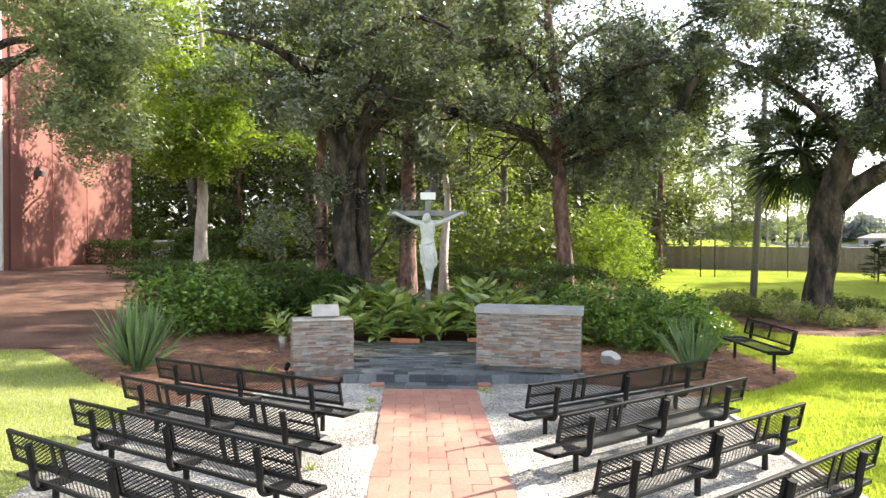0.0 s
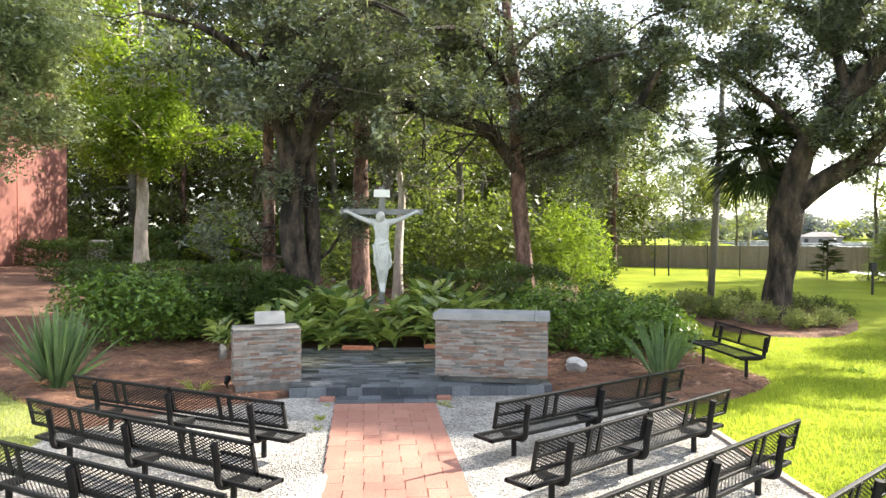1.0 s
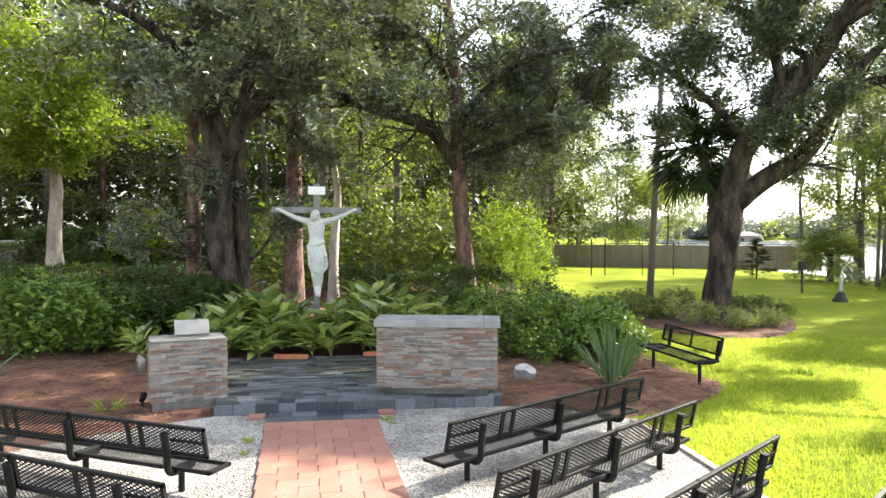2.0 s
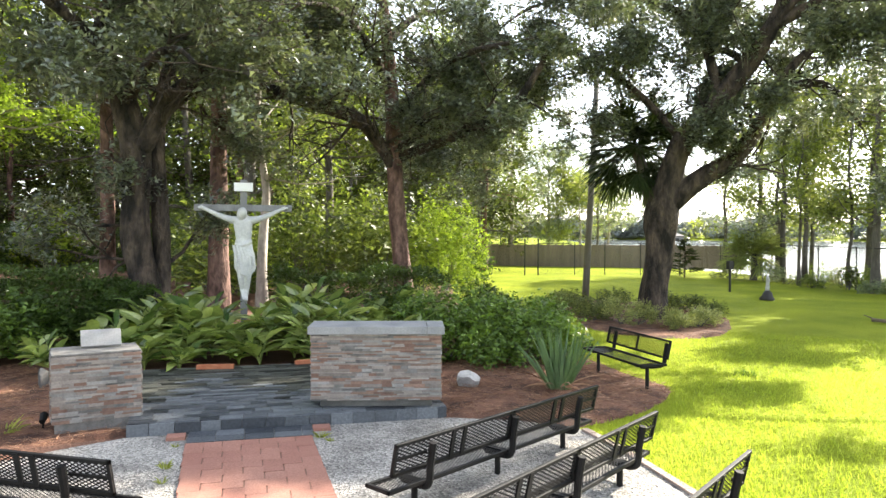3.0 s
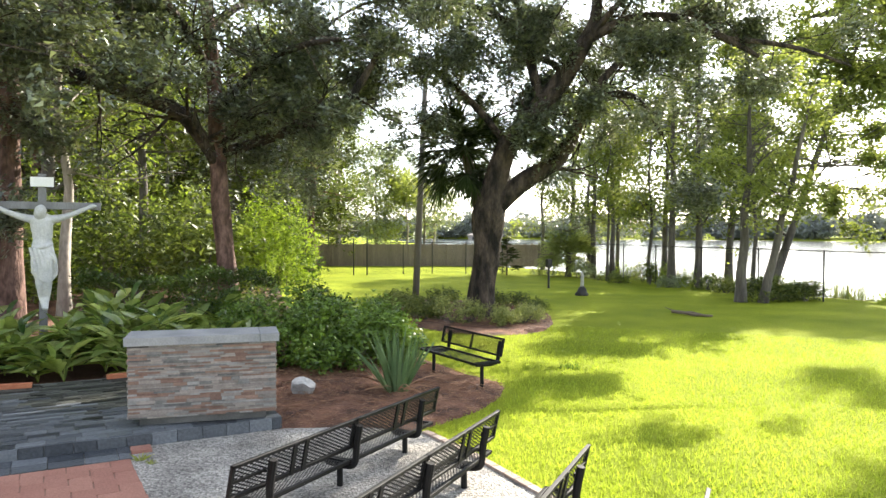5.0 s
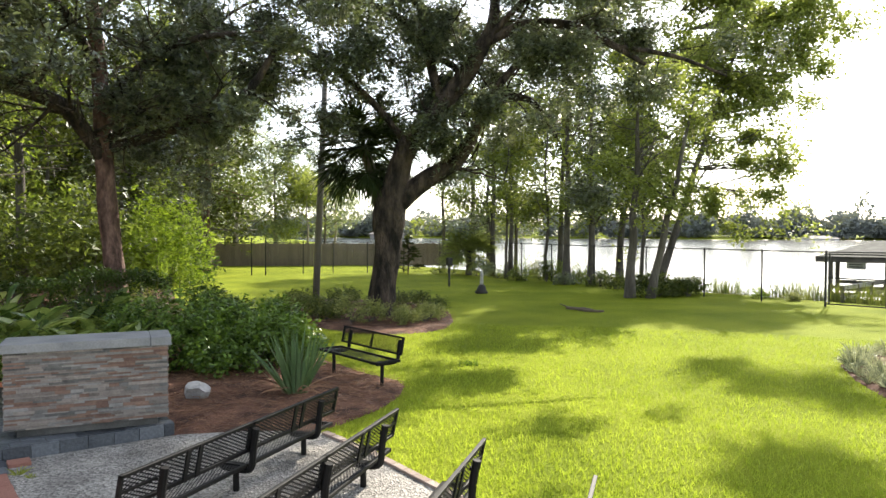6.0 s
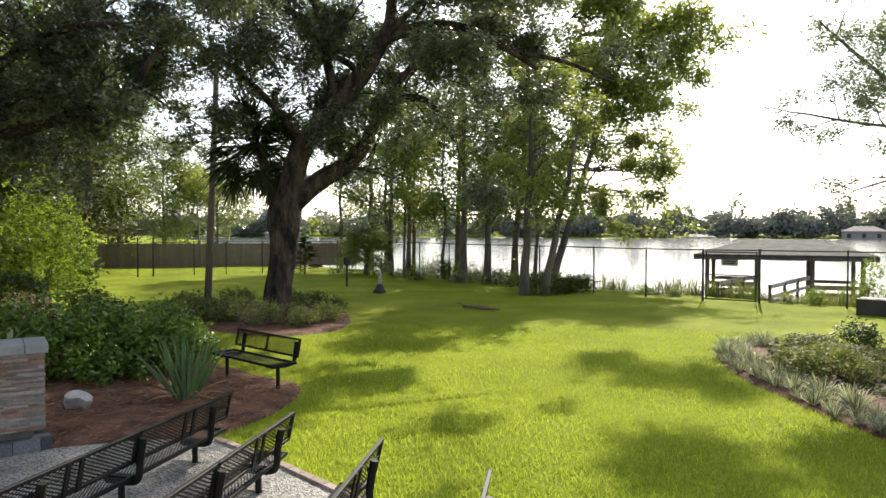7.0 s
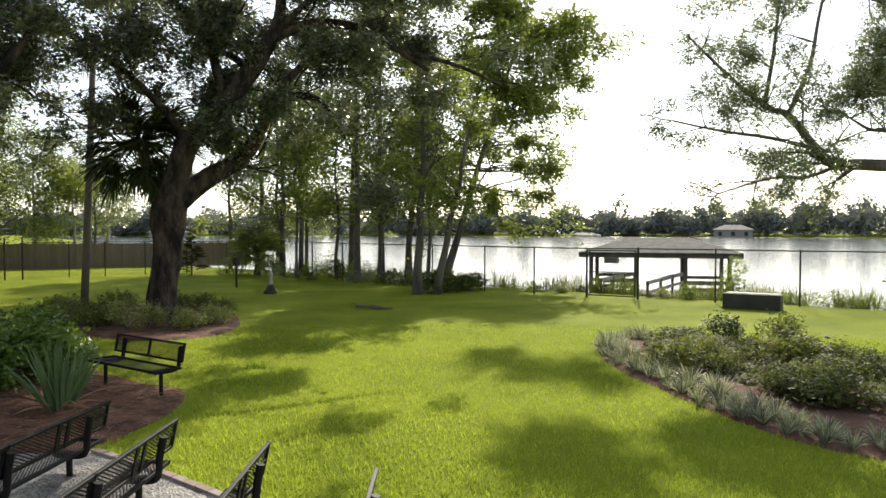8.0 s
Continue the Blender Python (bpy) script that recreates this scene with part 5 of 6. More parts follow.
# lakeside trees
LAKE = [(25.9, 33.4, 11, 0.16, 0), (26.5, 32.6, 11, 0.15, 0), (25.9, 29.2, 9, 0.1, 1), (25.2, 27.1, 12, 0.19, 0), (25.4, 25.7, 12, 0.18, 0), (26.4, 23.6, 10, 0.1, 1), (27.2, 35.4, 10, 0.14, 0), (24.6, 30.8, 9, 0.09, 1), (28.6, 38.6, 11, 0.15, 0), (30.5, 41.0, 12, 0.16, 0), (27.6, 40.4, 10, 0.13, 0), (29.6, 35.6, 11, 0.14, 0)]
for k, (x, y, tall, r, thin) in enumerate(LAKE):
    straight_tree("cypress_tree", "slender grey cypress by the lakeside fence", x, y, tall, r, (130 + k if k < 8 else 220 + k), "bark_grey", "leaf_lake" if k % 3 else "leaf_pale", 0.19, 27, 0.32, 2.9, 1.8 if not thin else 1.2, moss=24, group="cypresses by the lake")
LAKE_BOUGHS_AND_SHADERS = [((37.7, 29.6, 14.8), (40.7, 22.8, 15.2), 1.7), ((37.9, 29.3, 13.1), (40.8, 22.5, 12.8), 1.3), ((37.9, 29.4, 11.0), (40.8, 22.6, 11.6), 1.0), ((37.8, 29.6, 9.2), (40.4, 23.3, 10.2), 1.0), ((37.7, 29.7, 7.8), (40.3, 23.5, 8.1), 0.9),
               ((37.7, 29.7, 6.4), (40.2, 23.8, 6.1), 0.8), ((37.8, 29.6, 5.3), (40.0, 24.1, 4.7), 0.65), ((38.2, 29.0, 5.3), (38.7, 26.3, 2.0), 0.55), ((37.5, 29.9, 15.9), (39.4, 25.2, 17.2), 1.7), ((37.5, 29.9, 11.7), (39.4, 25.2, 11.2), 1.5),
               ((37.3, 30.2, 13.5), (38.2, 27.1, 14.4), 1.7), ((37.4, 30.1, 11.7), (34.6, 32.0, 13.4), 1.5), ((37.4, 30.1, 8.2), (34.9, 31.7, 9.5), 1.2)]
# unseen loose leaf clumps added high up to cast dappled shade on the lawn
LAKE_BOUGHS_AND_SHADERS += [((39.2, 22.6, 18.6), (41.2, 20.6, 20.4), 0.6), ((33.2, 17.6, 17.2), (30.8, 16.0, 16.4), 0.55), ((35.0, 16.2, 17.6), (32.6, 14.6, 16.8), 0.55)]
straight_tree("lakeside_tree", "large leaning lakeside tree with a tall dark crown", 35.0, 32.0, 18, 0.24, 140, "bark_grey", "leaf_wood", 0.23, 42, 0.5, 4.2, 3.8, lean=(1.0, -0.6), tiers=8, depth=2, z=-0.9)
straight_tree("lakeside_tree", "large leaning lakeside tree with bright outer leaves and unseen shade-casting clumps", 36.4, 30.3, 17.5, 0.26, 141, "bark_grey", "leaf_lake", 0.23, 42, 0.5, 3.6, 4.6, lean=(3.0, -4.4), tiers=8, depth=2, z=-0.9, boughs=LAKE_BOUGHS_AND_SHADERS)
straight_tree("lakeside_tree", "tall dark leafy tree on the lake bank", 33.4, 35.6, 17, 0.2, 143, "bark_grey", "leaf_wood", 0.23, 36, 0.5, 4.4, 3.6, lean=(0.4, -0.3), tiers=8, depth=2, z=-0.9)
straight_tree("lakeside_tree", "lakeside tree with an upright grey trunk by the fence", 21.35, 20.1, 7.8, 0.2, 142, "bark_grey", "leaf_lake", 0.15, 36, 0.28, 4.1, 1.35, lean=(0.2, -0.2), tiers=6, depth=2, z=0.0)
straight_tree("lakeside_tree", "lakeside tree with a leaning grey trunk by the fence", 21.85, 19.6, 7.2, 0.17, 144, "bark_grey", "leaf_lake", 0.15, 36, 0.28, 3.2, 1.1, lean=(0.75, -1.3), tiers=5, depth=1, z=0.0)


def woods():
    rng = np.random.default_rng(150)
    kinds = [straight_tree("woodland_tree", "leafy woodland tree behind the garden", 0, 0, 12, 0.22, 151, "bark_grey", "leaf_wood", 0.2, 42, 0.46, 2.4, 3.0, moss=30, z=0, group="woodland trees", three=True),
             straight_tree("woodland_tree", "leafy woodland tree behind the garden", 0, 0, 13, 0.25, 152, "bark_pine", "leaf_wood", 0.2, 42, 0.46, 4.5, 3.0, moss=30, z=0, group="woodland trees", three=True),
             straight_tree("woodland_tree", "bright leafy woodland tree behind the garden", 0, 0, 9, 0.15, 153, "bark_grey", "leaf_bright", 0.2, 36, 0.46, 1.2, 2.6, z=0, group="woodland trees", three=True),
             straight_tree("woodland_tree", "leafy woodland tree with shade-dark leaves behind the garden", 0, 0, 12, 0.2, 154, "bark_grey", "leaf_dark_shade", 0.24, 36, 0.52, 1.5, 3.2, z=0, group="woodland trees", three=True)]
    spots = []
    tries = 0
    while len(spots) < 62 and tries < 6000:
        tries += 1
        y = rng.uniform(27, 62)
        x = rng.uniform(-0.42 * y - 4, 0.26 * y + 2)
        if x < -14 and y < 46:
            continue
        if (x > 2.5 and y < 42) or y < 28 or (x < -1 and y < 46) or (x < 10 and abs(y - 31.8 - 0.42 * (x + 10)) < 3.2):
            continue
        if all((x - a) ** 2 + (y - c) ** 2 > (2.2 + y * 0.02) ** 2 for a, c in spots):
            spots.append((x, y))
    for k, (x, y) in enumerate(spots):
        s = rng.uniform(0.8, 1.25)
        m = pose(x, y, hz(x, y), 0, 0, rng.uniform(0, 360)) @ Matrix.Diagonal((s, s, s, 1))
        if k < 4:
            kinds[k].matrix_basis = m
        else:
            copy_thing(kinds[rng.choice([0, 1, 2, 3], p=[0.32, 0.2, 0.18, 0.3])], m)


woods()


def palm(at, tall, seed, label, n=26, fan=1.1, stem=0.7, leaf="leaf_palm", low=-1.1, lean=(0.0, 0.0)):
    """A fan palm: stalks that carry pleated fans with hanging tips."""
    rng = np.random.default_rng(seed)
    root = thing("palm_tree", label, "palm", at)
    b = bmesh.new()
    line_tube(b, [(-lean[0], -lean[1], -0.2, 0.2), (0.05 - lean[0] * 0.8, -lean[1] * 0.8, tall * 0.5, 0.16), (0, 0, tall, 0.17)], 10, 5, 0.1, rng)
    part("trunk", b, M["bark_grey"], root, smooth=True)
    roots, ways, ln = [], [], []
    b = bmesh.new()
    for k in range(n):
        a, e = rng.uniform(0, 2 * np.pi), rng.uniform(low, 1.1)
        d = np.array([math.cos(a) * math.cos(e), math.sin(a) * math.cos(e), math.sin(e)])
        far = stem * rng.uniform(0.7, 1.1)
        hub = np.array([0, 0, tall]) + d * far + np.array([0, 0, -0.12 * far])
        tube(b, [(0, 0, tall - 0.1), tuple(np.array([0, 0, tall]) + d * far * 0.5), tuple(hub)], [0.022, 0.017, 0.012], 4, caps=False)
        side = np.cross(d, (0, 0, 1.0))
        side /= np.linalg.norm(side)
        up = np.cross(side, d)
        for j in range(26):
            f = -1.75 + 3.5 * j / 25
            roots.append(hub)
            ways.append(d * math.cos(f) + side * math.sin(f) + up * 0.12 * rng.normal())
            ln.append(fan * (0.72 + 0.28 * math.cos(f * 0.8)) * rng.uniform(0.9, 1.05))
    tagged(part("stalk", b, M[leaf], root), kind="stuff")
    ob = new("fronds", lance_mesh("fronds", roots, ways, ln, 0.062, M[leaf], rng, 0.4))
    ob.parent = root


palm((10.95, 21.9, 0.05), 5.05, 160, "fan palm with dark drooping fronds behind the oak", 90, 0.95, 1.2, low=-1.0, lean=(-0.75, 0.0))
palm((24.9, 34.4, -0.1), 1.5, 161, "bushy pale palmetto beside the fence", 60, 1.05, 1.0, "leaf_fan", -0.5)
palm((15.2, 50.5, 0.0), 7.0, 162, "tall slender palm beyond the fence", 22, 1.4, 1.0, "leaf_fan")


lawn_tree_trunk = [(16.6, -1.2, 0.0, 0.3), (16.5, -1.0, 1.5, 0.26), (16.3, -0.4, 3.0, 0.22), (16.1, 0.6, 4.6, 0.18), (15.9, 1.2, 6.4, 0.13), (15.8, 1.6, 8.4, 0.08)]
lawn_tree_limb_a = [(16.3, -0.2, 3.2, 0.16), (16.5, 2.2, 3.6, 0.145), (16.52, 4.32, 3.83, 0.125), (16.23, 4.98, 3.87, 0.11), (16.2, 5.31, 4.2, 0.095), (16.05, 5.81, 4.91, 0.075), (15.93, 6.26, 5.13, 0.053), (15.58, 7.03, 5.94, 0.037), (15.33, 7.67, 6.69, 0.02)]
lawn_tree_limb_b = [(15.86, 6.24, 5.12, 0.05), (16.07, 6.12, 6.21, 0.04), (16.22, 6.07, 7.13, 0.03), (16.41, 5.98, 8.13, 0.02)]
lawn_tree_limb_c = [(16.05, 5.81, 4.92, 0.06), (16.2, 5.45, 5.89, 0.047), (16.18, 5.29, 6.86, 0.033), (16.2, 5.09, 7.87, 0.02)]
lawn_tree_limb_d = [(16.05, 5.28, 4.18, 0.05), (15.85, 6.11, 4.44, 0.039), (15.55, 7.07, 4.64, 0.029), (15.29, 7.98, 4.9, 0.018)]
lawn_tree_limb_e = [(16.22, 4.87, 3.84, 0.045), (15.55, 5.36, 3.57, 0.035), (14.86, 5.88, 3.53, 0.025), (14.01, 6.61, 3.22, 0.015)]
lawn_tree_limb_f = [(16.1, 0.6, 4.6, 0.09), (16.24, 3.43, 5.29, 0.07), (16.07, 4.09, 5.16, 0.052), (15.88, 4.78, 5.15, 0.033), (15.89, 5.2, 4.99, 0.015)]
lawn_tree_limb_g = [(16.3, 0.2, 3.9, 0.08), (15.79, 3.31, 4.21, 0.06), (15.59, 4.03, 4.4, 0.045), (15.69, 4.34, 4.47, 0.03), (15.65, 4.85, 4.89, 0.015)]
lawn_tree_limb_h = [(15.9, 1.2, 6.0, 0.10), (16.4, 2.93, 6.2, 0.08), (16.24, 3.82, 6.74, 0.06), (16.12, 4.67, 7.31, 0.04), (16.1, 5.38, 7.79, 0.02)]
tree("lawn_tree", "thin-crowned tree overhanging the flower bed",
     lawn_tree_trunk,
     [lawn_tree_limb_a, lawn_tree_limb_b, lawn_tree_limb_c, lawn_tree_limb_d, lawn_tree_limb_e, lawn_tree_limb_f, lawn_tree_limb_g, lawn_tree_limb_h],
     106, "bark_grey", "leaf_pale", 0.058, 45, 0.15, three=True, depth=2, reach=0.8, gap=-0.1, bare=0.3)


def understory():
    rng = np.random.default_rng(170)
    kinds = [bush("understory_bush", "sunlit leafy bush in the woodland undergrowth", "bush", (0, 0, 0), (1.3, 1.3, 2.0), 2600, 0.12, "leaf_bright", 171, group="woodland undergrowth", three=True),
             bush("understory_bush", "green leafy bush in the woodland undergrowth", "bush", (0, 0, 0), (1.3, 1.3, 2.2), 2600, 0.12, "leaf_wood", 172, group="woodland undergrowth", three=True),
             bush("understory_bush", "dark leafy bush in the woodland undergrowth", "bush", (0, 0, 0), (1.4, 1.4, 1.6), 2000, 0.15, "leaf_hedge", 173, group="woodland undergrowth", three=True)]
    spots = []
    while len(spots) < 80:
        y = rng.uniform(24.5, 50)
        x = rng.uniform(-0.45 * y - 1, 0.22 * y + 1.5)
        if (x < -14 and y < 44) or (x < -3 and y < 37) or (x > 5 and y < 34):
            continue
        if all((x - a) ** 2 + (y - c) ** 2 > 2.0 for a, c in spots):
            spots.append((x, y))
    for k, (x, y) in enumerate(spots):
        s = rng.uniform(0.8, 1.5)
        m = pose(x, y, hz(x, y) - 0.05, 0, 0, rng.uniform(0, 360)) @ Matrix.Diagonal((s, s, s * rng.uniform(0.8, 1.3), 1))
        if k < 3:
            kinds[k].matrix_basis = m
        else:
            copy_thing(kinds[rng.choice([0, 1, 2], p=[0.14, 0.40, 0.46])], m)


understory()


def thicket():
    rng = np.random.default_rng(180)
    m = 5200
    x = rng.uniform(-64, 13, m)
    y = rng.uniform(62, 80, m) - np.abs(x + 20) * 0.05
    top = (15 + 10 * step(9, 0, x)) * (1 + 0.14 * np.sin(x * 0.35) + 0.1 * np.sin(x * 0.9 + 2))
    z = height(x, y) + rng.uniform(0, 1, m) ** 0.8 * top
    p = np.repeat(np.c_[x, y, z], 10, 0)
    p = p + rng.normal(0, 0.7, p.shape)
    # Darkened leaves, so gaps between the trees read as shade.
    me = leaf_mesh("far_thicket", p, 0.75, M["leaf_dark_shade"], rng, 0.7, 0.2, three=True, sprig=10)
    tagged(new("far_thicket", me), "dense woods behind the garden, leaves darkened as shaded depth", "woods", kind="stuff")


thicket()


# trees beyond the fence
BEYOND = [(11.6, 52.0, 15, 0.25), (13.4, 57.0, 16, 0.25), (15.4, 55.5, 17, 0.25), (16.8, 57.0, 16, 0.2), (18.2, 59.0, 16, 0.22), (19.6, 56.5, 15, 0.18), (21.0, 61.0, 13, 0.16), (15.0, 64.0, 16, 0.25), (23.6, 58.5, 9, 0.13), (25.6, 56.5, 7, 0.11), (28.4, 59.0, 8, 0.12), (31.0, 62.0, 9, 0.14)]
for k, (x, y, tall, r) in enumerate(BEYOND):
    straight_tree("feathery_tree", "pale feathery tree standing beyond the fence", x, y, tall, r, 190 + k, "bark_pale" if k % 2 else "bark_grey", "leaf_pale" if k % 3 else "leaf_lake", 0.24, 42, 0.5, 2.6, 2.7, moss=40, group="trees beyond the fence", three=True, z=0.0)
bush("lakeside_sapling", "young leafy tree at the end of the fence", "tree", (25.4, 4.0, 0.3), (1.0, 1.0, 3.6), 1800, 0.12, "leaf_wood", 93)

for k, (x, y, s, h) in enumerate(((24.6, 31.6, 0.7, 0.9), (24.2, 29.6, 0.6, 0.7), (24.9, 28.2, 0.5, 1.2), (24.3, 26.2, 0.6, 0.6), (24.6, 24.4, 0.7, 0.8), (24.0, 23.0, 0.8, 0.7), (24.8, 33.4, 0.8, 1.1), (24.2, 35.6, 0.9, 0.9), (25.4, 22.0, 0.5, 0.6))):
    bush("fence_shrub", "untidy green shrub at the foot of the lakeside fence", "shrub", (x, y, -0.05), (s, s, h), 800, 0.1, ("leaf_pale", "leaf_wood", "leaf_mixed")[k % 3], 960 + k, lumps=9, group="shrubs along the lake fence", twigs=6)


# ---- fences, pole, dock and loose things ----
FENCE = [(11.0, 44.5), (13.0, 42.9), (14.85, 41.2), (15.55, 40.9), (17.6, 40.4), (19.3, 40.0), (21.3, 39.5), (23.3, 38.6), (24.8, 37.0), (26.2, 34.6), (26.3, 31.5), (25.3, 28.2), (24.5, 24.7), (24.2, 21.6), (24.1, 18.8), (24.3, 16.6), (24.4, 14.4), (24.65, 12.5), (25.1, 9.9), (25.4, 7.3), (25.8, 4.9), (26.3, 2.0), (26.6, -1.0)]


def chain_link_fence():
    root = thing("chain_link_fence", "black chain-link fence along the lakeside lawn", "fence")
    tall = 1.83
    for k, (x, y) in enumerate(FENCE):
        gate = k in (2, 3, 16, 17)
        z = hz(x, y)
        b = bmesh.new()
        tube(b, [(x, y, z - 0.2), (x, y, z + tall + (0.28 if k in (2, 3) else 0.05))], [0.042 if gate else 0.028] * 2, 8)
        part("post", b, M["fence_metal"], root)
    for k, ((x0, y0), (x1, y1)) in enumerate(zip(FENCE, FENCE[1:])):
        z0, z1 = hz(x0, y0), hz(x1, y1)
        if k == 2:
            continue
        b = bmesh.new()
        tube(b, [(x0, y0, z0 + tall), (x1, y1, z1 + tall)], [0.021] * 2, 6)
        part("top_rail", b, M["fence_metal"], root)
        n = int(math.hypot(x1 - x0, y1 - y0) / 0.075)
        v, q = [], []
        for s in (1, -1):
            for j in range(-24, n + 24):
                t0, t1 = j / n, (j + s * 24 * 1.0) / n
                h0, h1 = 0.03, tall
                lo, hi = (t0, h0), (t1, h1)
                if max(t0, t1) < 0 or min(t0, t1) > 1:
                    continue
                def cut(t):
                    f = (t - t0) / (t1 - t0)
                    return (t, h0 + (h1 - h0) * f)
                ends = [cut(min(max(t, 0), 1)) for t in (t0, t1)]
                base = len(v)
                for (t, h), w in ((ends[0], -1), (ends[0], 1), (ends[1], 1), (ends[1], -1)):
                    v.append((x0 + (x1 - x0) * t, y0 + (y1 - y0) * t, z0 + (z1 - z0) * t + h + 0.0016 * w))
                q.append((base, base + 1, base + 2, base + 3))
        ob = new("wire_mesh", grid_mesh("wire_mesh", v, q, M["fence_metal"]))
        ob.parent = root


chain_link_fence()


def gate():
    root = thing("fence_gate", "black chain-link gate to the dock", "gate")
    (x0, y0), (x1, y1) = FENCE[16], FENCE[17]
    for h in (0.08, 0.95, 1.75):
        b = bmesh.new()
        tube(b, [(x0, y0, h), (x1, y1, h)], [0.022] * 2, 6)
        part("rail", b, M["fence_metal"], root)
    for t in (0.06, 0.94):
        b = bmesh.new()
        x, y = x0 + (x1 - x0) * t, y0 + (y1 - y0) * t
        tube(b, [(x, y, 0.06), (x, y, 1.78)], [0.024] * 2, 6)
        part("stile", b, M["fence_metal"], root)


gate()


def wooden_fence():
    root = thing("wooden_fence", "weathered grey board privacy fence beyond the lawn", "fence")
    a, c = np.array([6.5, 57.0]), np.array([32.0, 44.4])
    length = np.linalg.norm(c - a)
    way = (c - a) / length
    ang = math.degrees(math.atan2(way[1], way[0]))
    b = bmesh.new()
    box(b, (0, -0.012, 0), (0.142, 0.012, 1.62), bevel=0.004)
    me = mesh_of("board", b, M["board"])
    for k in range(int(length / 0.145)):
        p = a + way * k * 0.145
        same_part("board", me, root, pose(p[0], p[1], -0.03 + 0.02 * math.sin(k * 1.7), 0, 0, ang))
    b = bmesh.new()
    box(b, (-0.06, -0.07, 0), (0.06, -0.012, 1.70), bevel=0.006)
    me = mesh_of("post", b, M["board"])
    for k in range(int(length / 2.4) + 1):
        p = a + way * k * 2.4
        same_part("post", me, root, pose(p[0], p[1], -0.05, 0, 0, ang))


wooden_fence()


def lamp_pole():
    root = thing("light_pole", "tall leaning wooden light pole in the mulch bed", "light pole", (11.1, 25.6, 0.0))
    b = bmesh.new()
    tube(b, [(0, 0, -0.2), (0.17, -0.08, 4.0), (0.34, -0.17, 8.7)], [0.125, 0.11, 0.09], 12)
    part("pole", b, M["pole_wood"], root, smooth=True)
    b = bmesh.new()
    box(b, (0.05, -0.34, 8.55), (0.5, -0.05, 8.78), bevel=0.03)
    part("lamp_head", b, M["lamp_head"], root, "dark boxy lamp head")


lamp_pole()


def dock():
    """Covered dock over the water; x runs along its long side."""
    root = thing("covered_dock", "weathered wooden dock with a low hip roof over the lake", "dock", (31.6, 14.35, 0.0), -69.0)
    w, d, deck, eave = 6.1, 4.0, -0.40, 1.42
    for k in range(26):
        b = bmesh.new()
        x = -w / 2 + k * w / 26
        box(b, (x + 0.01, -d / 2, deck - 0.04), (x + w / 26 - 0.01, d / 2, deck))
        part("deck_board", b, M["dock_wood"], root)
    for x in (-w / 2 + 0.2, -0.95, 1.1, w / 2 - 0.2):
        for y in (-d / 2 + 0.2, d / 2 - 0.2):
            b = bmesh.new()
            box(b, (x - 0.08, y - 0.08, -1.6), (x + 0.08, y + 0.08, eave), bevel=0.008)
            part("post", b, M["dock_wood"], root)
    b = bmesh.new()
    o = 0.3
    lo = [b.verts.new(v) for v in ((-w / 2 - o, -d / 2 - o, eave), (w / 2 + o, -d / 2 - o, eave), (w / 2 + o, d / 2 + o, eave), (-w / 2 - o, d / 2 + o, eave))]
    hi = [b.verts.new((v.co.x, v.co.y, eave + 0.12)) for v in lo]
    r0, r1 = b.verts.new((-w / 2 + 1.7, 0, 2.15)), b.verts.new((w / 2 - 1.7, 0, 2.15))
    for f in ((hi[0], hi[1], r1, r0), (hi[2], hi[3], r0, r1), (hi[1], hi[2], r1), (hi[3], hi[0], r0), tuple(reversed(lo))):
        b.faces.new(f)
    for k in range(4):
        b.faces.new((lo[k], lo[(k + 1) % 4], hi[(k + 1) % 4], hi[k]))
    part("roof", b, M["shingle"], root, "dark grey shingled hip roof")
    b = bmesh.new()
    for y in (-d / 2 - o, d / 2 + o - 0.05):
        box(b, (-w / 2 - o, y, eave - 0.1), (w / 2 + o, y + 0.05, eave + 0.1))
    part("fascia", b, M["dock_wood"], root)
    for (x0, x1) in ((-w / 2 + 0.2, -0.95), (1.1, w / 2 - 0.2)):
        for h in ((0.12, 0.38, 0.66) if x0 < 0 else (0.30, 0.60)):
            for y in (-d / 2 + 0.2, d / 2 - 0.2):
                b = bmesh.new()
                box(b, (x0, y - 0.02, deck + h), (x1, y + 0.02, deck + h + 0.14))
                part("railing", b, M["dock_wood"], root)
        b = bmesh.new()
        box(b, (x0, d / 2 - 0.7, deck + 0.38), (x1, d / 2 - 0.25, deck + 0.44))
        part("bench_seat", b, M["dock_wood"], root)
    b = bmesh.new()
    box(b, (-2.3, -d / 2 + 0.15, 1.05), (-1.65, -d / 2 + 0.19, 1.32))
    part("sign", b, M["unit_metal"], root, "grey hanging sign board")
    for k in range(2):
        b = bmesh.new()
        box(b, (-2.22, -d / 2 + 0.144, 1.12 + 0.09 * k), (-1.75, -d / 2 + 0.15, 1.16 + 0.09 * k))
        part("lettering_bar", b, M["dark_box"], root, "dark unreadable lettering")
    b = bmesh.new()
    box(b, (-2.3, -d / 2 + 0.15, 0.50), (-1.95, -d / 2 + 0.19, 0.62))
    part("small_sign", b, M["dark_box"], root, "small dark sign")


dock()


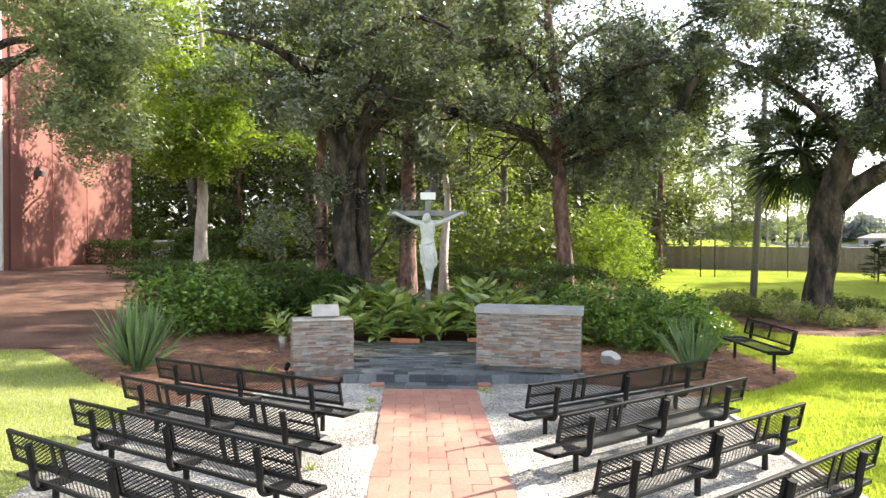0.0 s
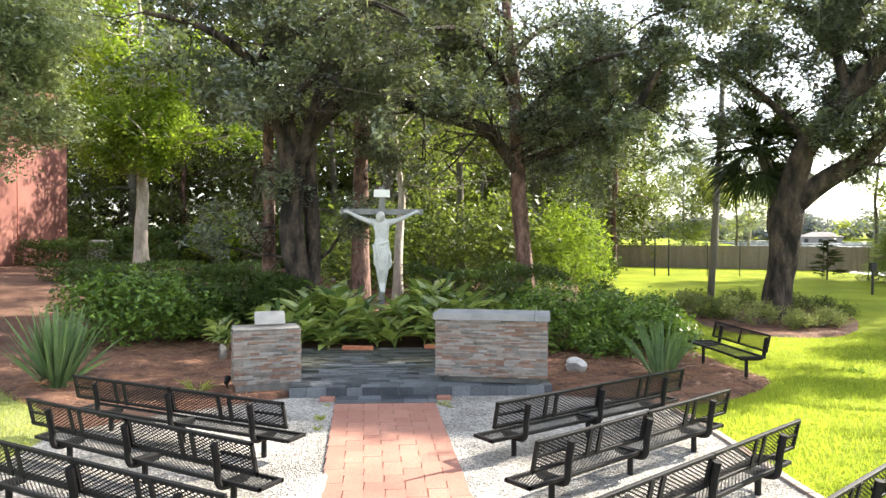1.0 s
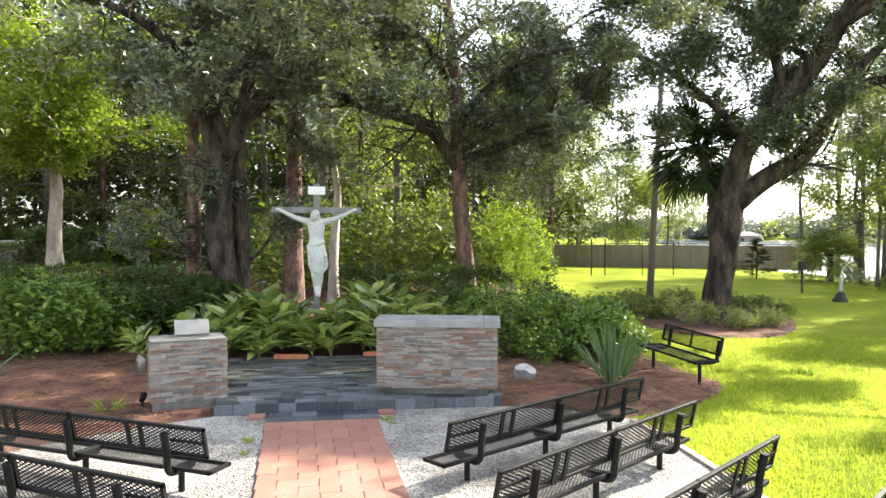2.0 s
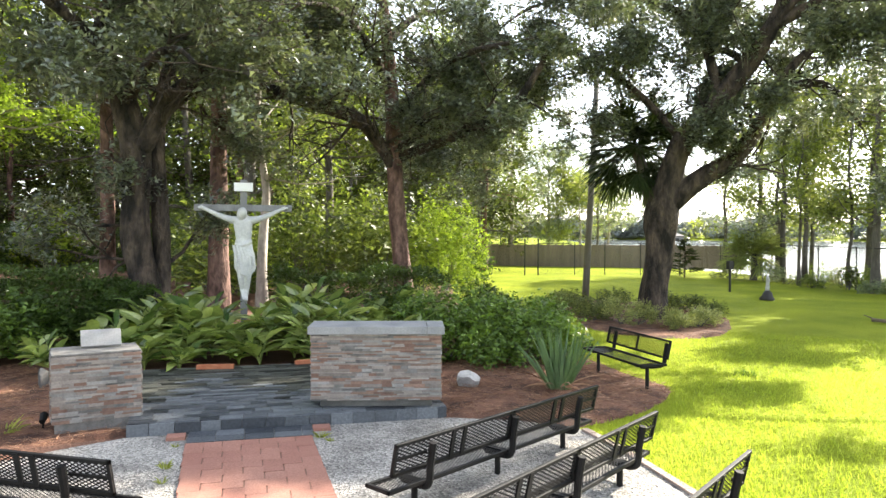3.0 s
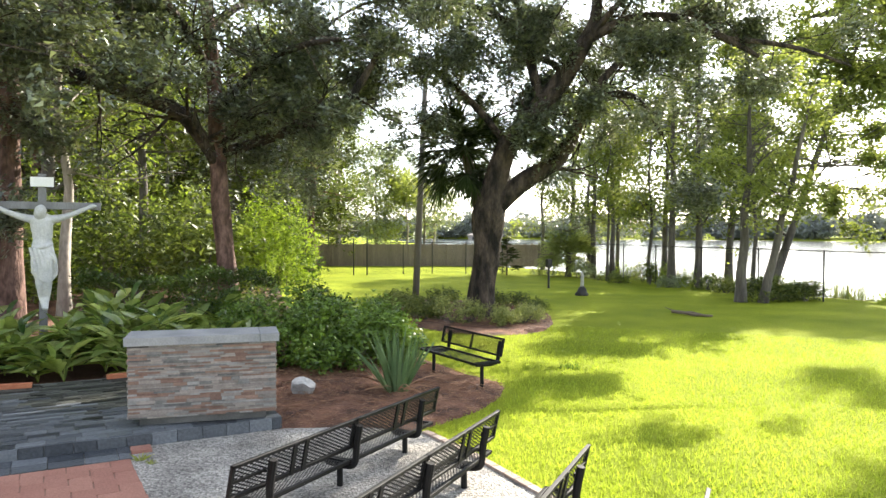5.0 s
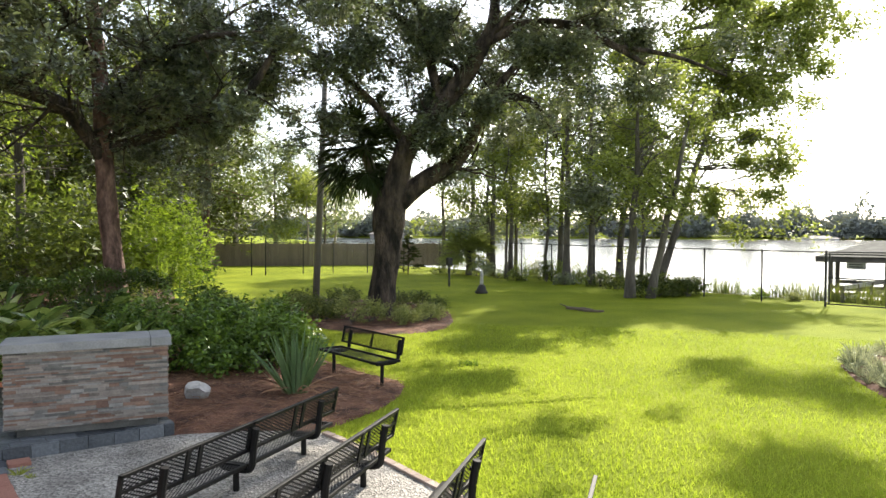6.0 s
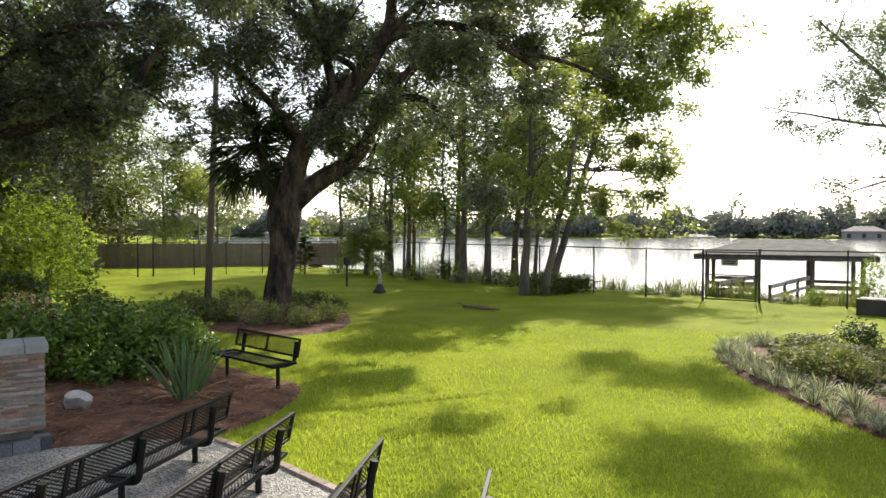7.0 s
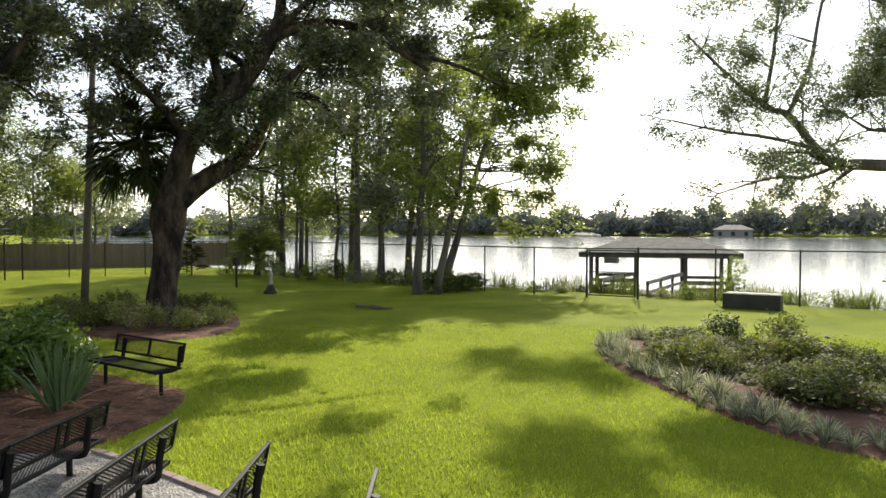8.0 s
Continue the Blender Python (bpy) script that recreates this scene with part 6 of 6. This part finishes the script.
def ramp_rail():
    """A walkway with board handrails from the gate to the dock."""
    root = thing("dock_ramp", "sun-bleached wooden walkway with handrails from gate to dock", "ramp")
    sides = (((25.2, 15.27), (26.43, 14.77), (31.08, 15.26)), ((25.3, 13.01), (26.11, 12.71), (32.43, 13.49)))
    for line in sides:
        for (x0, y0), (x1, y1) in zip(line[1:], line[2:]):
            way = math.degrees(math.atan2(y1 - y0, x1 - x0))
            length = math.hypot(x1 - x0, y1 - y0)
            for h in (0.06, 0.42):
                b = bmesh.new()
                box(b, (0, -0.02, h), (length, 0.02, h + 0.13), pose(x0, y0, 0, 0, 0, way), bevel=0.006, rounds=1)
                part("handrail", b, M["grey_wood"], root)
            b = bmesh.new()
            box(b, (-0.04, -0.07, 0.55), (length, 0.07, 0.585), pose(x0, y0, 0, 0, 0, way), bevel=0.006, rounds=1)
            part("cap_board", b, M["grey_wood"], root)
            for t in (0.0, 0.33, 0.66, 1.0):
                b = bmesh.new()
                box(b, (length * t - 0.045, -0.05, -1.4), (length * t + 0.045, 0.05, 0.55), pose(x0, y0, 0, 0, 0, way), bevel=0.006, rounds=1)
                part("post", b, M["dock_wood"], root)
    (ax, ay), (bx, by) = sides[0][1:]
    (cx, cy), (dx, dy) = sides[1][1:]
    for k in range(22):
        t0, t1 = k / 22, (k + 0.92) / 22
        b = bmesh.new()
        slab(b, [(ax + (bx - ax) * t0, ay + (by - ay) * t0), (cx + (dx - cx) * t0, cy + (dy - cy) * t0), (cx + (dx - cx) * t1, cy + (dy - cy) * t1), (ax + (bx - ax) * t1, ay + (by - ay) * t1)], -0.44, -0.40)
        part("deck_board", b, M["grey_wood"], root)


ramp_rail()

b = bmesh.new()
box(b, (-0.85, -0.3, 0), (0.85, 0.3, 0.5), bevel=0.03)
box(b, (-0.78, -0.24, 0.49), (0.78, 0.24, 0.515))
planter = solid("planter_box", b, M["dark_box"], "long dark planter box on the lawn by the fence", "planter")
planter.matrix_basis = pose(23.75, 8.35, 0.0, 0, 0, -86)


def rock(name, at, size, material, seed, label, category="rock"):
    rng = np.random.default_rng(seed)
    b = bmesh.new()
    bmesh.ops.create_icosphere(b, subdivisions=3, radius=1.0)
    cuts = rng.normal(size=(11, 3))
    cuts /= np.linalg.norm(cuts, axis=1)[:, None]
    deep = rng.uniform(0.4, 0.75, 11)
    for v in b.verts:
        p = np.array(v.co)
        for c, q in zip(cuts, deep):
            d = p @ c - q
            if d > 0:
                p = p - c * d
        p = p * (1 + 0.05 * noise.noise(Vector(p * 3)))
        v.co = Vector(p * np.array(size))
    ob = solid(name, b, M[material], label, category)
    ob.matrix_basis = pose(*at, 0, 0, seed * 37)


rock("rock", (3.12, 13.15, 0.10), (0.26, 0.2, 0.22), "rock", 3, "pale angular rock on the mulch")
rock("rock", (-3.35, 14.75, 0.10), (0.17, 0.12, 0.26), "dark_stone", 8, "upright grey stone beside the shrub")


def branch_stick():
    rng = np.random.default_rng(80)
    b = bmesh.new()
    tube(b, [(16.25, 18.45, 0.08), (16.36, 18.15, 0.08), (16.4, 17.8, 0.055), (16.5, 17.5, 0.05), (16.62, 17.25, 0.06)], [0.055, 0.055, 0.045, 0.04, 0.03], 8, wobble=0.15, rng=rng)
    tube(b, [(16.36, 18.15, 0.08), (16.56, 18.0, 0.1), (16.7, 17.75, 0.06)], [0.035, 0.03, 0.015], 6, wobble=0.15, rng=rng)
    tube(b, [(16.3, 18.35, 0.09), (16.3, 18.6, 0.14), (16.36, 18.85, 0.17)], [0.025, 0.018, 0.01], 6, wobble=0.15, rng=rng)
    solid("fallen_branch", b, M["dead_wood"], "fallen dead branch lying on the lawn", "branch", smooth=True)


branch_stick()
b = bmesh.new()
box(b, (-0.3, -0.05, 0), (0.3, 0.05, 0.075), bevel=0.008)
lb = solid("loose_brick", b, M["loose_brick"], "reddish clay edging brick in front of the plants", "brick")
lb.matrix_basis = pose(-0.78, 14.85, PLAT_Z, 0, 0, -8)


def garden_figure():
    rng = np.random.default_rng(81)
    root = thing("garden_ornament", "slim pale stone pillar on a dark stone base on the lawn", "ornament", (18.0, 24.8, 0.0))
    b = bmesh.new()
    tube(b, [(0, 0, -0.02), (0, 0, 0.06), (0, 0, 0.14), (0.01, 0, 0.26), (0, 0, 0.36)], [0.26, 0.27, 0.2, 0.17, 0.08], 12, wobble=0.08, rng=rng)
    part("base", b, M["dark_box"], root, "dark rounded stone base", smooth=True)
    b = bmesh.new()
    tube(b, [(0, 0, 0.3), (0, 0, 0.45), (0.01, 0, 0.62), (0.02, 0, 0.74), (0.01, 0, 0.82), (0, 0, 0.9)], [0.06, 0.075, 0.06, 0.075, 0.05, 0.03], 10)
    part("pillar", b, M["rock"], root, "pale weathered stone pillar", smooth=True)
    root = thing("marker_post", "short dark post standing on the lawn", "post", (18.85, 28.1, 0))
    b = bmesh.new()
    tube(b, [(0, 0, -0.1), (0, 0, 1.0)], [0.05, 0.05], 8)
    part("post", b, M["fence_metal"], root)
    b = bmesh.new()
    box(b, (-0.12, -0.1, 0.95), (0.12, 0.1, 1.3), bevel=0.02)
    part("box", b, M["dark_box"], root)


garden_figure()
bush("lakeside_shrub", "dark bushy undergrowth at the foot of the lakeside trees", "bush", (22.6, 20.0, 0), (1.6, 1.0, 0.9), 4000, 0.1, "leaf_mixed", 90)
bush("lakeside_shrub", "dark bushy undergrowth at the foot of the lakeside trees", "bush", (23.8, 19.3, 0), (1.2, 0.9, 0.7), 3000, 0.1, "leaf_mixed", 91)


def conifer(at, tall, seed):
    """A small open conifer with tiers of level branches."""
    rng = np.random.default_rng(seed)
    root = thing("sapling", "small dark conifer with tiers of level branches", "shrub", at)
    b = bmesh.new()
    tube(b, [(0, 0, -0.1), (0.03, 0, tall * 0.5), (0, 0.02, tall)], [0.05, 0.035, 0.01], 6)
    part("trunk", b, M["bark_oak"], root)
    b = bmesh.new()
    roots, tips = [], []
    for k in range(44):
        t = 0.12 + 0.85 * k / 44
        a = rng.uniform(0, 2 * np.pi)
        reach = 1.05 * (1.08 - t) * rng.uniform(0.75, 1.1)
        d = np.array([math.cos(a), math.sin(a), rng.uniform(-0.05, 0.2)])
        o = np.array([0, 0, tall * t])
        tube(b, [tuple(o), tuple(o + d * reach * 0.5), tuple(o + d * reach + np.array([0, 0, 0.06]))], [0.016, 0.011, 0.004], 4, caps=False)
        for j in range(48):
            q = o + d * reach * rng.uniform(0.25, 1.02)
            roots.append(q)
            tips.append(q + (d * 0.7 + rng.normal(0, 0.55, 3) * np.array([1, 1, 0.5])) * 0.2)
    tagged(part("branch", b, M["bark_oak"], root), kind="stuff")
    ob = new("needles", blade_mesh("needles", roots, tips, 0.06, M["leaf_dark_shade"], rng, 0.1, 1))
    ob.parent = root


conifer((22.49, 36.92, 0.0), 2.2, 92)



def reeds():
    rng = np.random.default_rng(82)
    n = 9000
    y = rng.uniform(-4, 34, n)
    x = shore(y) - 0.4 + np.abs(rng.normal(0, 0.9, n))
    thick = (np.sin(y * 0.9) + np.sin(y * 2.3 + 1)) > -0.7
    x, y = x[thick], y[thick]
    z = np.maximum(height(x, y), WATER - 0.05)
    n = len(x)
    ln = rng.uniform(0.25, 0.95, n)
    roots = np.c_[x, y, z]
    tips = roots + np.c_[rng.normal(0, 0.18, n), rng.normal(0, 0.18, n), ln]
    tagged(new("reeds", blade_mesh("reeds", roots, tips, 0.02, M["reed"], rng, 0.1, 3)), "tall grass and reeds along the lake bank", "reeds", kind="stuff")


reeds()


def lawn_grass():
    """Short blades on the part of the lawn beside the benches."""
    rng = np.random.default_rng(83)
    n = 150000
    r = 4.0 + 15.0 * rng.random(n) ** 1.15
    a = rng.uniform(radians(-22), radians(75), n)
    x, y = r * np.cos(a) - 0.2, r * np.sin(a) + 2.6
    keep = ~inside(GRAVEL, x, y) & ~inside(BED_R, x, y) & ~inside(BED_F, x, y) & ~inside(OAK_BED, x, y) & (x > 3.85)
    x, y = x[keep], y[keep]
    xl, yl = rng.uniform(-10, -3.9, 26000), rng.uniform(5, 14.2, 26000)
    left = inside(LAWN_L, xl, yl)
    for name, label, px, py, green in (("grass", "short green grass blades on the lawn", x, y, "blade"), ("dry_grass", "thin pale grass blades beside the benches", xl[left], yl[left], "dry_blade")):
        n = len(px)
        roots = np.c_[px, py, height(px, py) - 0.005]
        tips = roots + np.c_[rng.normal(0, 0.022, (n, 2)), rng.uniform(0.035, 0.08, n)]
        tagged(new(name, blade_mesh(name, roots, tips, 0.017, M[green], rng, 0.1, 1)), label, "grass", kind="stuff")


lawn_grass()


def straw():
    rng = np.random.default_rng(84)
    p = np.r_[scatter(rng, BED_R, 14000), scatter(rng, BED_L, 12000), scatter(rng, OAK_BED, 2500)]
    n = len(p)
    a, ln = rng.uniform(0, 2 * np.pi, n), rng.uniform(0.06, 0.16, n)
    z = height(p[:, 0], p[:, 1]) + rng.uniform(0.03, 0.085, n)
    roots = np.c_[p, z]
    tips = roots + np.c_[np.cos(a) * ln, np.sin(a) * ln, rng.normal(0, 0.015, n)]
    tagged(new("pine_needles", blade_mesh("pine_needles", roots, tips, 0.008, M["needle"], rng, 0.1, 1)), "scattered reddish pine needles on the beds", "pine straw", kind="stuff")


straw()


def small_clutter():
    rng = np.random.default_rng(86)
    b = bmesh.new()
    box(b, (-0.2, -0.05, 0), (0.2, 0.05, 0.07), bevel=0.008)
    ob = solid("loose_brick", b, M["loose_brick"], "reddish clay edging brick tucked beside the altar", "brick")
    ob.matrix_basis = pose(0.72, 14.98, PLAT_Z, 0, 0, 6)
    root = thing("garden_spotlight", "small black garden spotlight on the mulch", "spotlight", (-2.62, 12.0, 0.06))
    b = bmesh.new()
    tube(b, [(0, 0, -0.08), (0, 0, 0.08)], [0.012, 0.012], 6)
    part("stake", b, M["black_steel"], root)
    b = bmesh.new()
    tube(b, [(0.0, -0.05, 0.08), (0.0, 0.06, 0.14)], [0.035, 0.05], 10)
    part("lamp_head", b, M["black_steel"], root)
    for k, (x, y, s) in enumerate(((-1.02, 10.2, 1.0), (-1.0, 9.75, 0.7), (0.62, 10.95, 1.0), (0.72, 10.75, 0.6), (-1.0, 10.95, 0.5), (-3.03, 11.95, 2.6), (-1.35, 7.3, 0.9))):
        root = thing("weed", "small yellow green weed growing in the gravel", "weed", (x, y, 0.01), group="weeds in the gravel")
        n = 26
        a = rng.uniform(0, 2 * np.pi, n)
        r0 = np.c_[np.cos(a) * 0.03 * s, np.sin(a) * 0.03 * s, np.zeros(n)]
        r1 = r0 + np.c_[np.cos(a) * rng.uniform(0.03, 0.12, n), np.sin(a) * rng.uniform(0.03, 0.12, n), rng.uniform(0.02, 0.09, n)] * s
        ob = new("leaves", blade_mesh("leaves", r0, r1, 0.014 * s, M["dry_blade"], rng, 0.3, 2))
        ob.parent = root
    root = thing("grass_tuft", "dark coarse tuft standing in the lawn", "weed", (8.05, 13.0, -0.03))
    n = 90
    a, r = rng.uniform(0, 2 * np.pi, n), rng.uniform(0, 0.2, n)
    r0 = np.c_[np.cos(a) * r, np.sin(a) * r, np.zeros(n)]
    r1 = r0 + np.c_[rng.normal(0, 0.05, (n, 2)), rng.uniform(0.06, 0.13, n)]
    ob = new("leaves", blade_mesh("leaves", r0, r1, 0.018, M["leaf_shrub"], rng, 0.2, 2))
    ob.parent = root
    root = thing("utility_cabinet", "pale grey utility cabinet beside the red building", "cabinet", (-16.3, 41.6, 0.6))
    b = bmesh.new()
    box(b, (-0.5, -0.45, 0), (0.5, 0.45, 1.3), bevel=0.03)
    part("body", b, M["unit_metal"], root)
    b = bmesh.new()
    box(b, (-0.52, -0.47, 1.3), (0.52, 0.47, 1.36), bevel=0.01)
    part("lid", b, M["white_paint"], root)
    root = thing("metal_railing", "thin metal railing beside the red building", "railing", (-17.6, 41.0, 0.6))
    for h in (0.5, 1.05):
        b = bmesh.new()
        tube(b, [(0, 0, h), (1.4, -0.4, h)], [0.025, 0.025], 6)
        part("rail", b, M["unit_metal"], root)
    for k in range(7):
        b = bmesh.new()
        tube(b, [(k * 0.233, -k * 0.067, -0.1), (k * 0.233, -k * 0.067, 1.08)], [0.016, 0.016], 6)
        part("baluster", b, M["unit_metal"], root)
    root = thing("pole_box", "pale box on a thin pole beyond the fence", "sign", (18.0, 54.5, 0.0))
    b = bmesh.new()
    tube(b, [(0, 0, -0.2), (0, 0, 2.9)], [0.05, 0.05], 8)
    part("pole", b, M["fence_metal"], root)
    b = bmesh.new()
    box(b, (-0.4, -0.3, 2.8), (0.4, 0.3, 3.15), bevel=0.03)
    part("box", b, M["white_paint"], root)
    for x, y in ((29.4, 16.9), (28.6, 19.4), (27.9, 18.0)):
        root = thing("mooring_pile", "short weathered wooden pile in the shallows", "pile", (x, y, WATER - 0.9), group="piles in the shallows")
        b = bmesh.new()
        tube(b, [(0, 0, 0), (0.02, 0, 1.35)], [0.12, 0.11], 10, wobble=0.05, rng=rng)
        part("post", b, M["grey_wood"], root)


small_clutter()


def lily_pads():
    rng = np.random.default_rng(87)
    n = 1500
    y = rng.uniform(4, 34, n)
    x = shore(y) + 2.2 + np.abs(rng.normal(0, 3.2, n))
    ok = np.sin(y * 0.7) + np.sin(x * 0.9 + y * 0.4) > -0.5
    x, y = x[ok], y[ok]
    n = len(x)
    r = rng.uniform(0.08, 0.2, n)
    k = np.arange(6) * np.pi / 3
    v = np.stack([np.c_[x + r * math.cos(a), y + r * math.sin(a), WATER + rng.uniform(0.006, 0.03, n)] for a in k], 1)
    me = grid_mesh("lily_pads", v.reshape(-1, 3), np.arange(6 * n).reshape(n, 6), M["leaf_mixed"])
    tagged(new("lily_pads", me), "floating lily pads along the lake margin", "lily pads", kind="stuff")


lily_pads()


# ---- pieces: pavers, slates and wall stones ----
def paving():
    path_root = thing("brick_path", "red brick paver aisle between the benches", "path", kind="structure")
    b = bmesh.new()
    left = lambda y: -0.90 + (10.9 - y) * 0.048
    right = lambda y: 0.52 + (10.9 - y) * 0.038
    slab(b, [(left(-3.9), -3.9), (right(-3.9), -3.9), (right(11.0), 11.0), (left(11.0), 11.0)], -0.06, 0.029)
    part("bed", b, M["joint"], path_root)
    rng = random.Random(5)
    cols = 7
    b = bmesh.new()
    box(b, (-0.5, -0.5, 0), (0.5, 0.5, 1), bevel=0.004, rounds=1)
    me = mesh_of("paver", b, M["paver"])
    for c in range(cols):
        y = 10.98 - (0.2 if c % 2 else 0.0)
        first = True
        while y > -3.5:
            ln = 0.40 if not (first and c % 2) else 0.40
            y1 = min(y, 10.98)
            y0 = y - ln
            yc = (y0 + y1) / 2
            w = (right(yc) - left(yc)) / cols
            x = left(yc) + (c + 0.5) * w
            m = pose(x, yc, 0.0, rng.uniform(-0.3, 0.3), rng.uniform(-0.3, 0.3), rng.uniform(-0.4, 0.4)) @ Matrix.Diagonal((w - 0.006, y1 - y0 - 0.001, 0.034 + rng.uniform(-0.001, 0.002), 1))
            same_part("paver", me, path_root, m)
            y = y0
            first = False
        if c % 2:
            w = (right(10.9) - left(10.9)) / cols
            same_part("paver", me, path_root, pose(left(10.9) + (c + 0.5) * w, 10.88, 0.0) @ Matrix.Diagonal((w - 0.007, 0.198, 0.034, 1)))
    for side, seed in ((left, 31), (right, 32)):
        s = 1 if side is left else -1
        pts = [(side(y) + s * (0.05 + 0.09 * noise.noise((y * 1.1, seed, 0)) + 0.03 * noise.noise((y * 4, seed, 0))), y) for y in np.arange(10.6, -3.6, -0.15)]
        outer = [(side(y) - s * 0.25, y) for y in (-3.6, 10.6)]
        draped("gravel_spill", (pts + outer), M["gravel"], "loose gravel spilling over the edge of the bricks", 0.045, 0.4, 0.006, "gravel", seed=seed)
    # slates of the platform
    b = bmesh.new()
    box(b, (-0.5, -0.5, 0), (0.5, 0.5, 1), bevel=0.02, rounds=1)
    me = mesh_of("slate", b, M["slate"])
    b = bmesh.new()
    box(b, (-0.5, -0.5, 0), (0.5, 0.5, 1), bevel=0.03, rounds=1)
    shaded_slate = mesh_of("slate", b, M["slate_plant_shade"])
    y = 11.52
    row = 0
    while y < 15.0:
        near = y < 12.2
        d = rng.uniform(0.15, 0.19) if near else rng.uniform(0.07, 0.115)
        lo = -1.60 - (y - 11.5) * 0.1
        x = lo - rng.uniform(0, 0.2)
        hi = 2.31 - (y - 11.5) * 0.02
        while x < hi:
            ln = rng.uniform(0.2, 0.36) if near else rng.uniform(0.16, 0.5)
            a, c = max(x, lo), min(x + ln, hi)
            if c - a > 0.05:
                # More of the shade-darkened slates towards the plants at the back.
                shaded = not near and noise.noise(((a + c) * 0.45, y * 0.9, 4.0)) + 0.45 * (y - 13.0) + rng.uniform(-0.35, 0.35) > 0
                same_part("slate", shaded_slate if shaded else me, slate_root, pose((a + c) / 2, y + d / 2, PLAT_Z - 0.03, rng.uniform(-0.8, 0.8), rng.uniform(-0.5, 0.5), rng.uniform(-0.8, 0.8)) @ Matrix.Diagonal((c - a - 0.009, d - 0.008, 0.027 + rng.uniform(-0.003, 0.004), 1)))
            x += ln
        y += d
        row += 1
    # upright slates of the step
    x = -1.61
    while x < 2.3:
        ln = rng.uniform(0.22, 0.30)
        c = min(x + ln, 2.31)
        same_part("riser_slate", me, slate_root, pose((x + c) / 2, 11.515, -0.02) @ Matrix.Diagonal((c - x - 0.008, 0.035, 0.165 + rng.uniform(-0.004, 0.004), 1)))
        x = c
    x = -0.9
    while x < 0.54:
        ln = rng.uniform(0.22, 0.36)
        c = min(x + ln, 0.55)
        for y0, y1 in ((11.02, 11.25), (11.25, 11.49)):
            same_part("slate", me, slate_root, pose((x + c) / 2, (y0 + y1) / 2, -0.01) @ Matrix.Diagonal((c - x - 0.008, y1 - y0 - 0.008, 0.04, 1)))
        x = c
    b = bmesh.new()
    box(b, (-0.5, -0.5, 0), (0.5, 0.5, 1), bevel=0.03)
    me = mesh_of("corner_brick", b, M["paver"])
    for x in (-1.03, 0.66):
        same_part("corner_brick", me, path_root, pose(x, 11.3, 0.0) @ Matrix.Diagonal((0.21, 0.2, 0.05, 1)))


paving()


def veneer(root, w, d, h, plinth, seed, sides):
    rng = random.Random(seed)
    meshes = []
    for key in ("ledger", "ledger_rust", "ledger_grey"):
        b = bmesh.new()
        box(b, (-0.5, -1, -0.5), (0.5, 0.0, 0.5), bevel=0.02, rounds=1)
        meshes.append(mesh_of("ledger_stone", b, M[key]))
    for face in sides:
        length = w if face in "fb" else d
        base = {"f": pose(0, -d / 2 + 0.012, 0), "b": pose(0, d / 2 - 0.012, 0, 0, 0, 180), "l": pose(-w / 2 + 0.012, 0, 0, 0, 0, -90), "r": pose(w / 2 - 0.012, 0, 0, 0, 0, 90)}[face]
        z = plinth
        while z < h - 0.012:
            t = min(rng.choice((0.018, 0.022, 0.027, 0.038)), h - z)
            x = -length / 2
            while x < length / 2 - 0.01:
                ln = rng.uniform(0.07, 0.3)
                c = min(x + ln, length / 2)
                if length / 2 - c < 0.05:
                    c = length / 2
                me = rng.choices(meshes, (0.46, 0.24, 0.30))[0]
                same_part("ledger_stone", me, root, base @ pose((x + c) / 2, 0, z + t / 2) @ Matrix.Diagonal((c - x - 0.002, 0.02 + rng.uniform(-0.009, 0.009), t - 0.0015, 1)))
                x = c
            z += t


veneer(altar, 1.68, 0.56, 0.96, 0.10, 91, "flr")
veneer(lectern, 0.98, 0.62, 0.80, 0.0, 92, "flr")


def edging():
    root = thing("gravel_edging", "row of pale edging bricks along the gravel", "edging", kind="structure")
    b = bmesh.new()
    box(b, (-0.5, -0.5, 0), (0.5, 0.5, 1), bevel=0.04)
    me = mesh_of("edging_brick", b, M["edging"])
    line = [(3.80, 10.5), (3.86, 9.6), (3.82, 7.5), (3.92, 4.0)]
    for (x0, y0), (x1, y1) in zip(line, line[1:]):
        n = int(math.hypot(x1 - x0, y1 - y0) / 0.21)
        ang = math.degrees(math.atan2(y1 - y0, x1 - x0))
        for k in range(n):
            t = (k + 0.5) / n
            same_part("edging_brick", me, root, pose(x0 + (x1 - x0) * t, y0 + (y1 - y0) * t, -0.02, 0, 0, ang) @ Matrix.Diagonal((0.2, 0.09, 0.055, 1)))


edging()
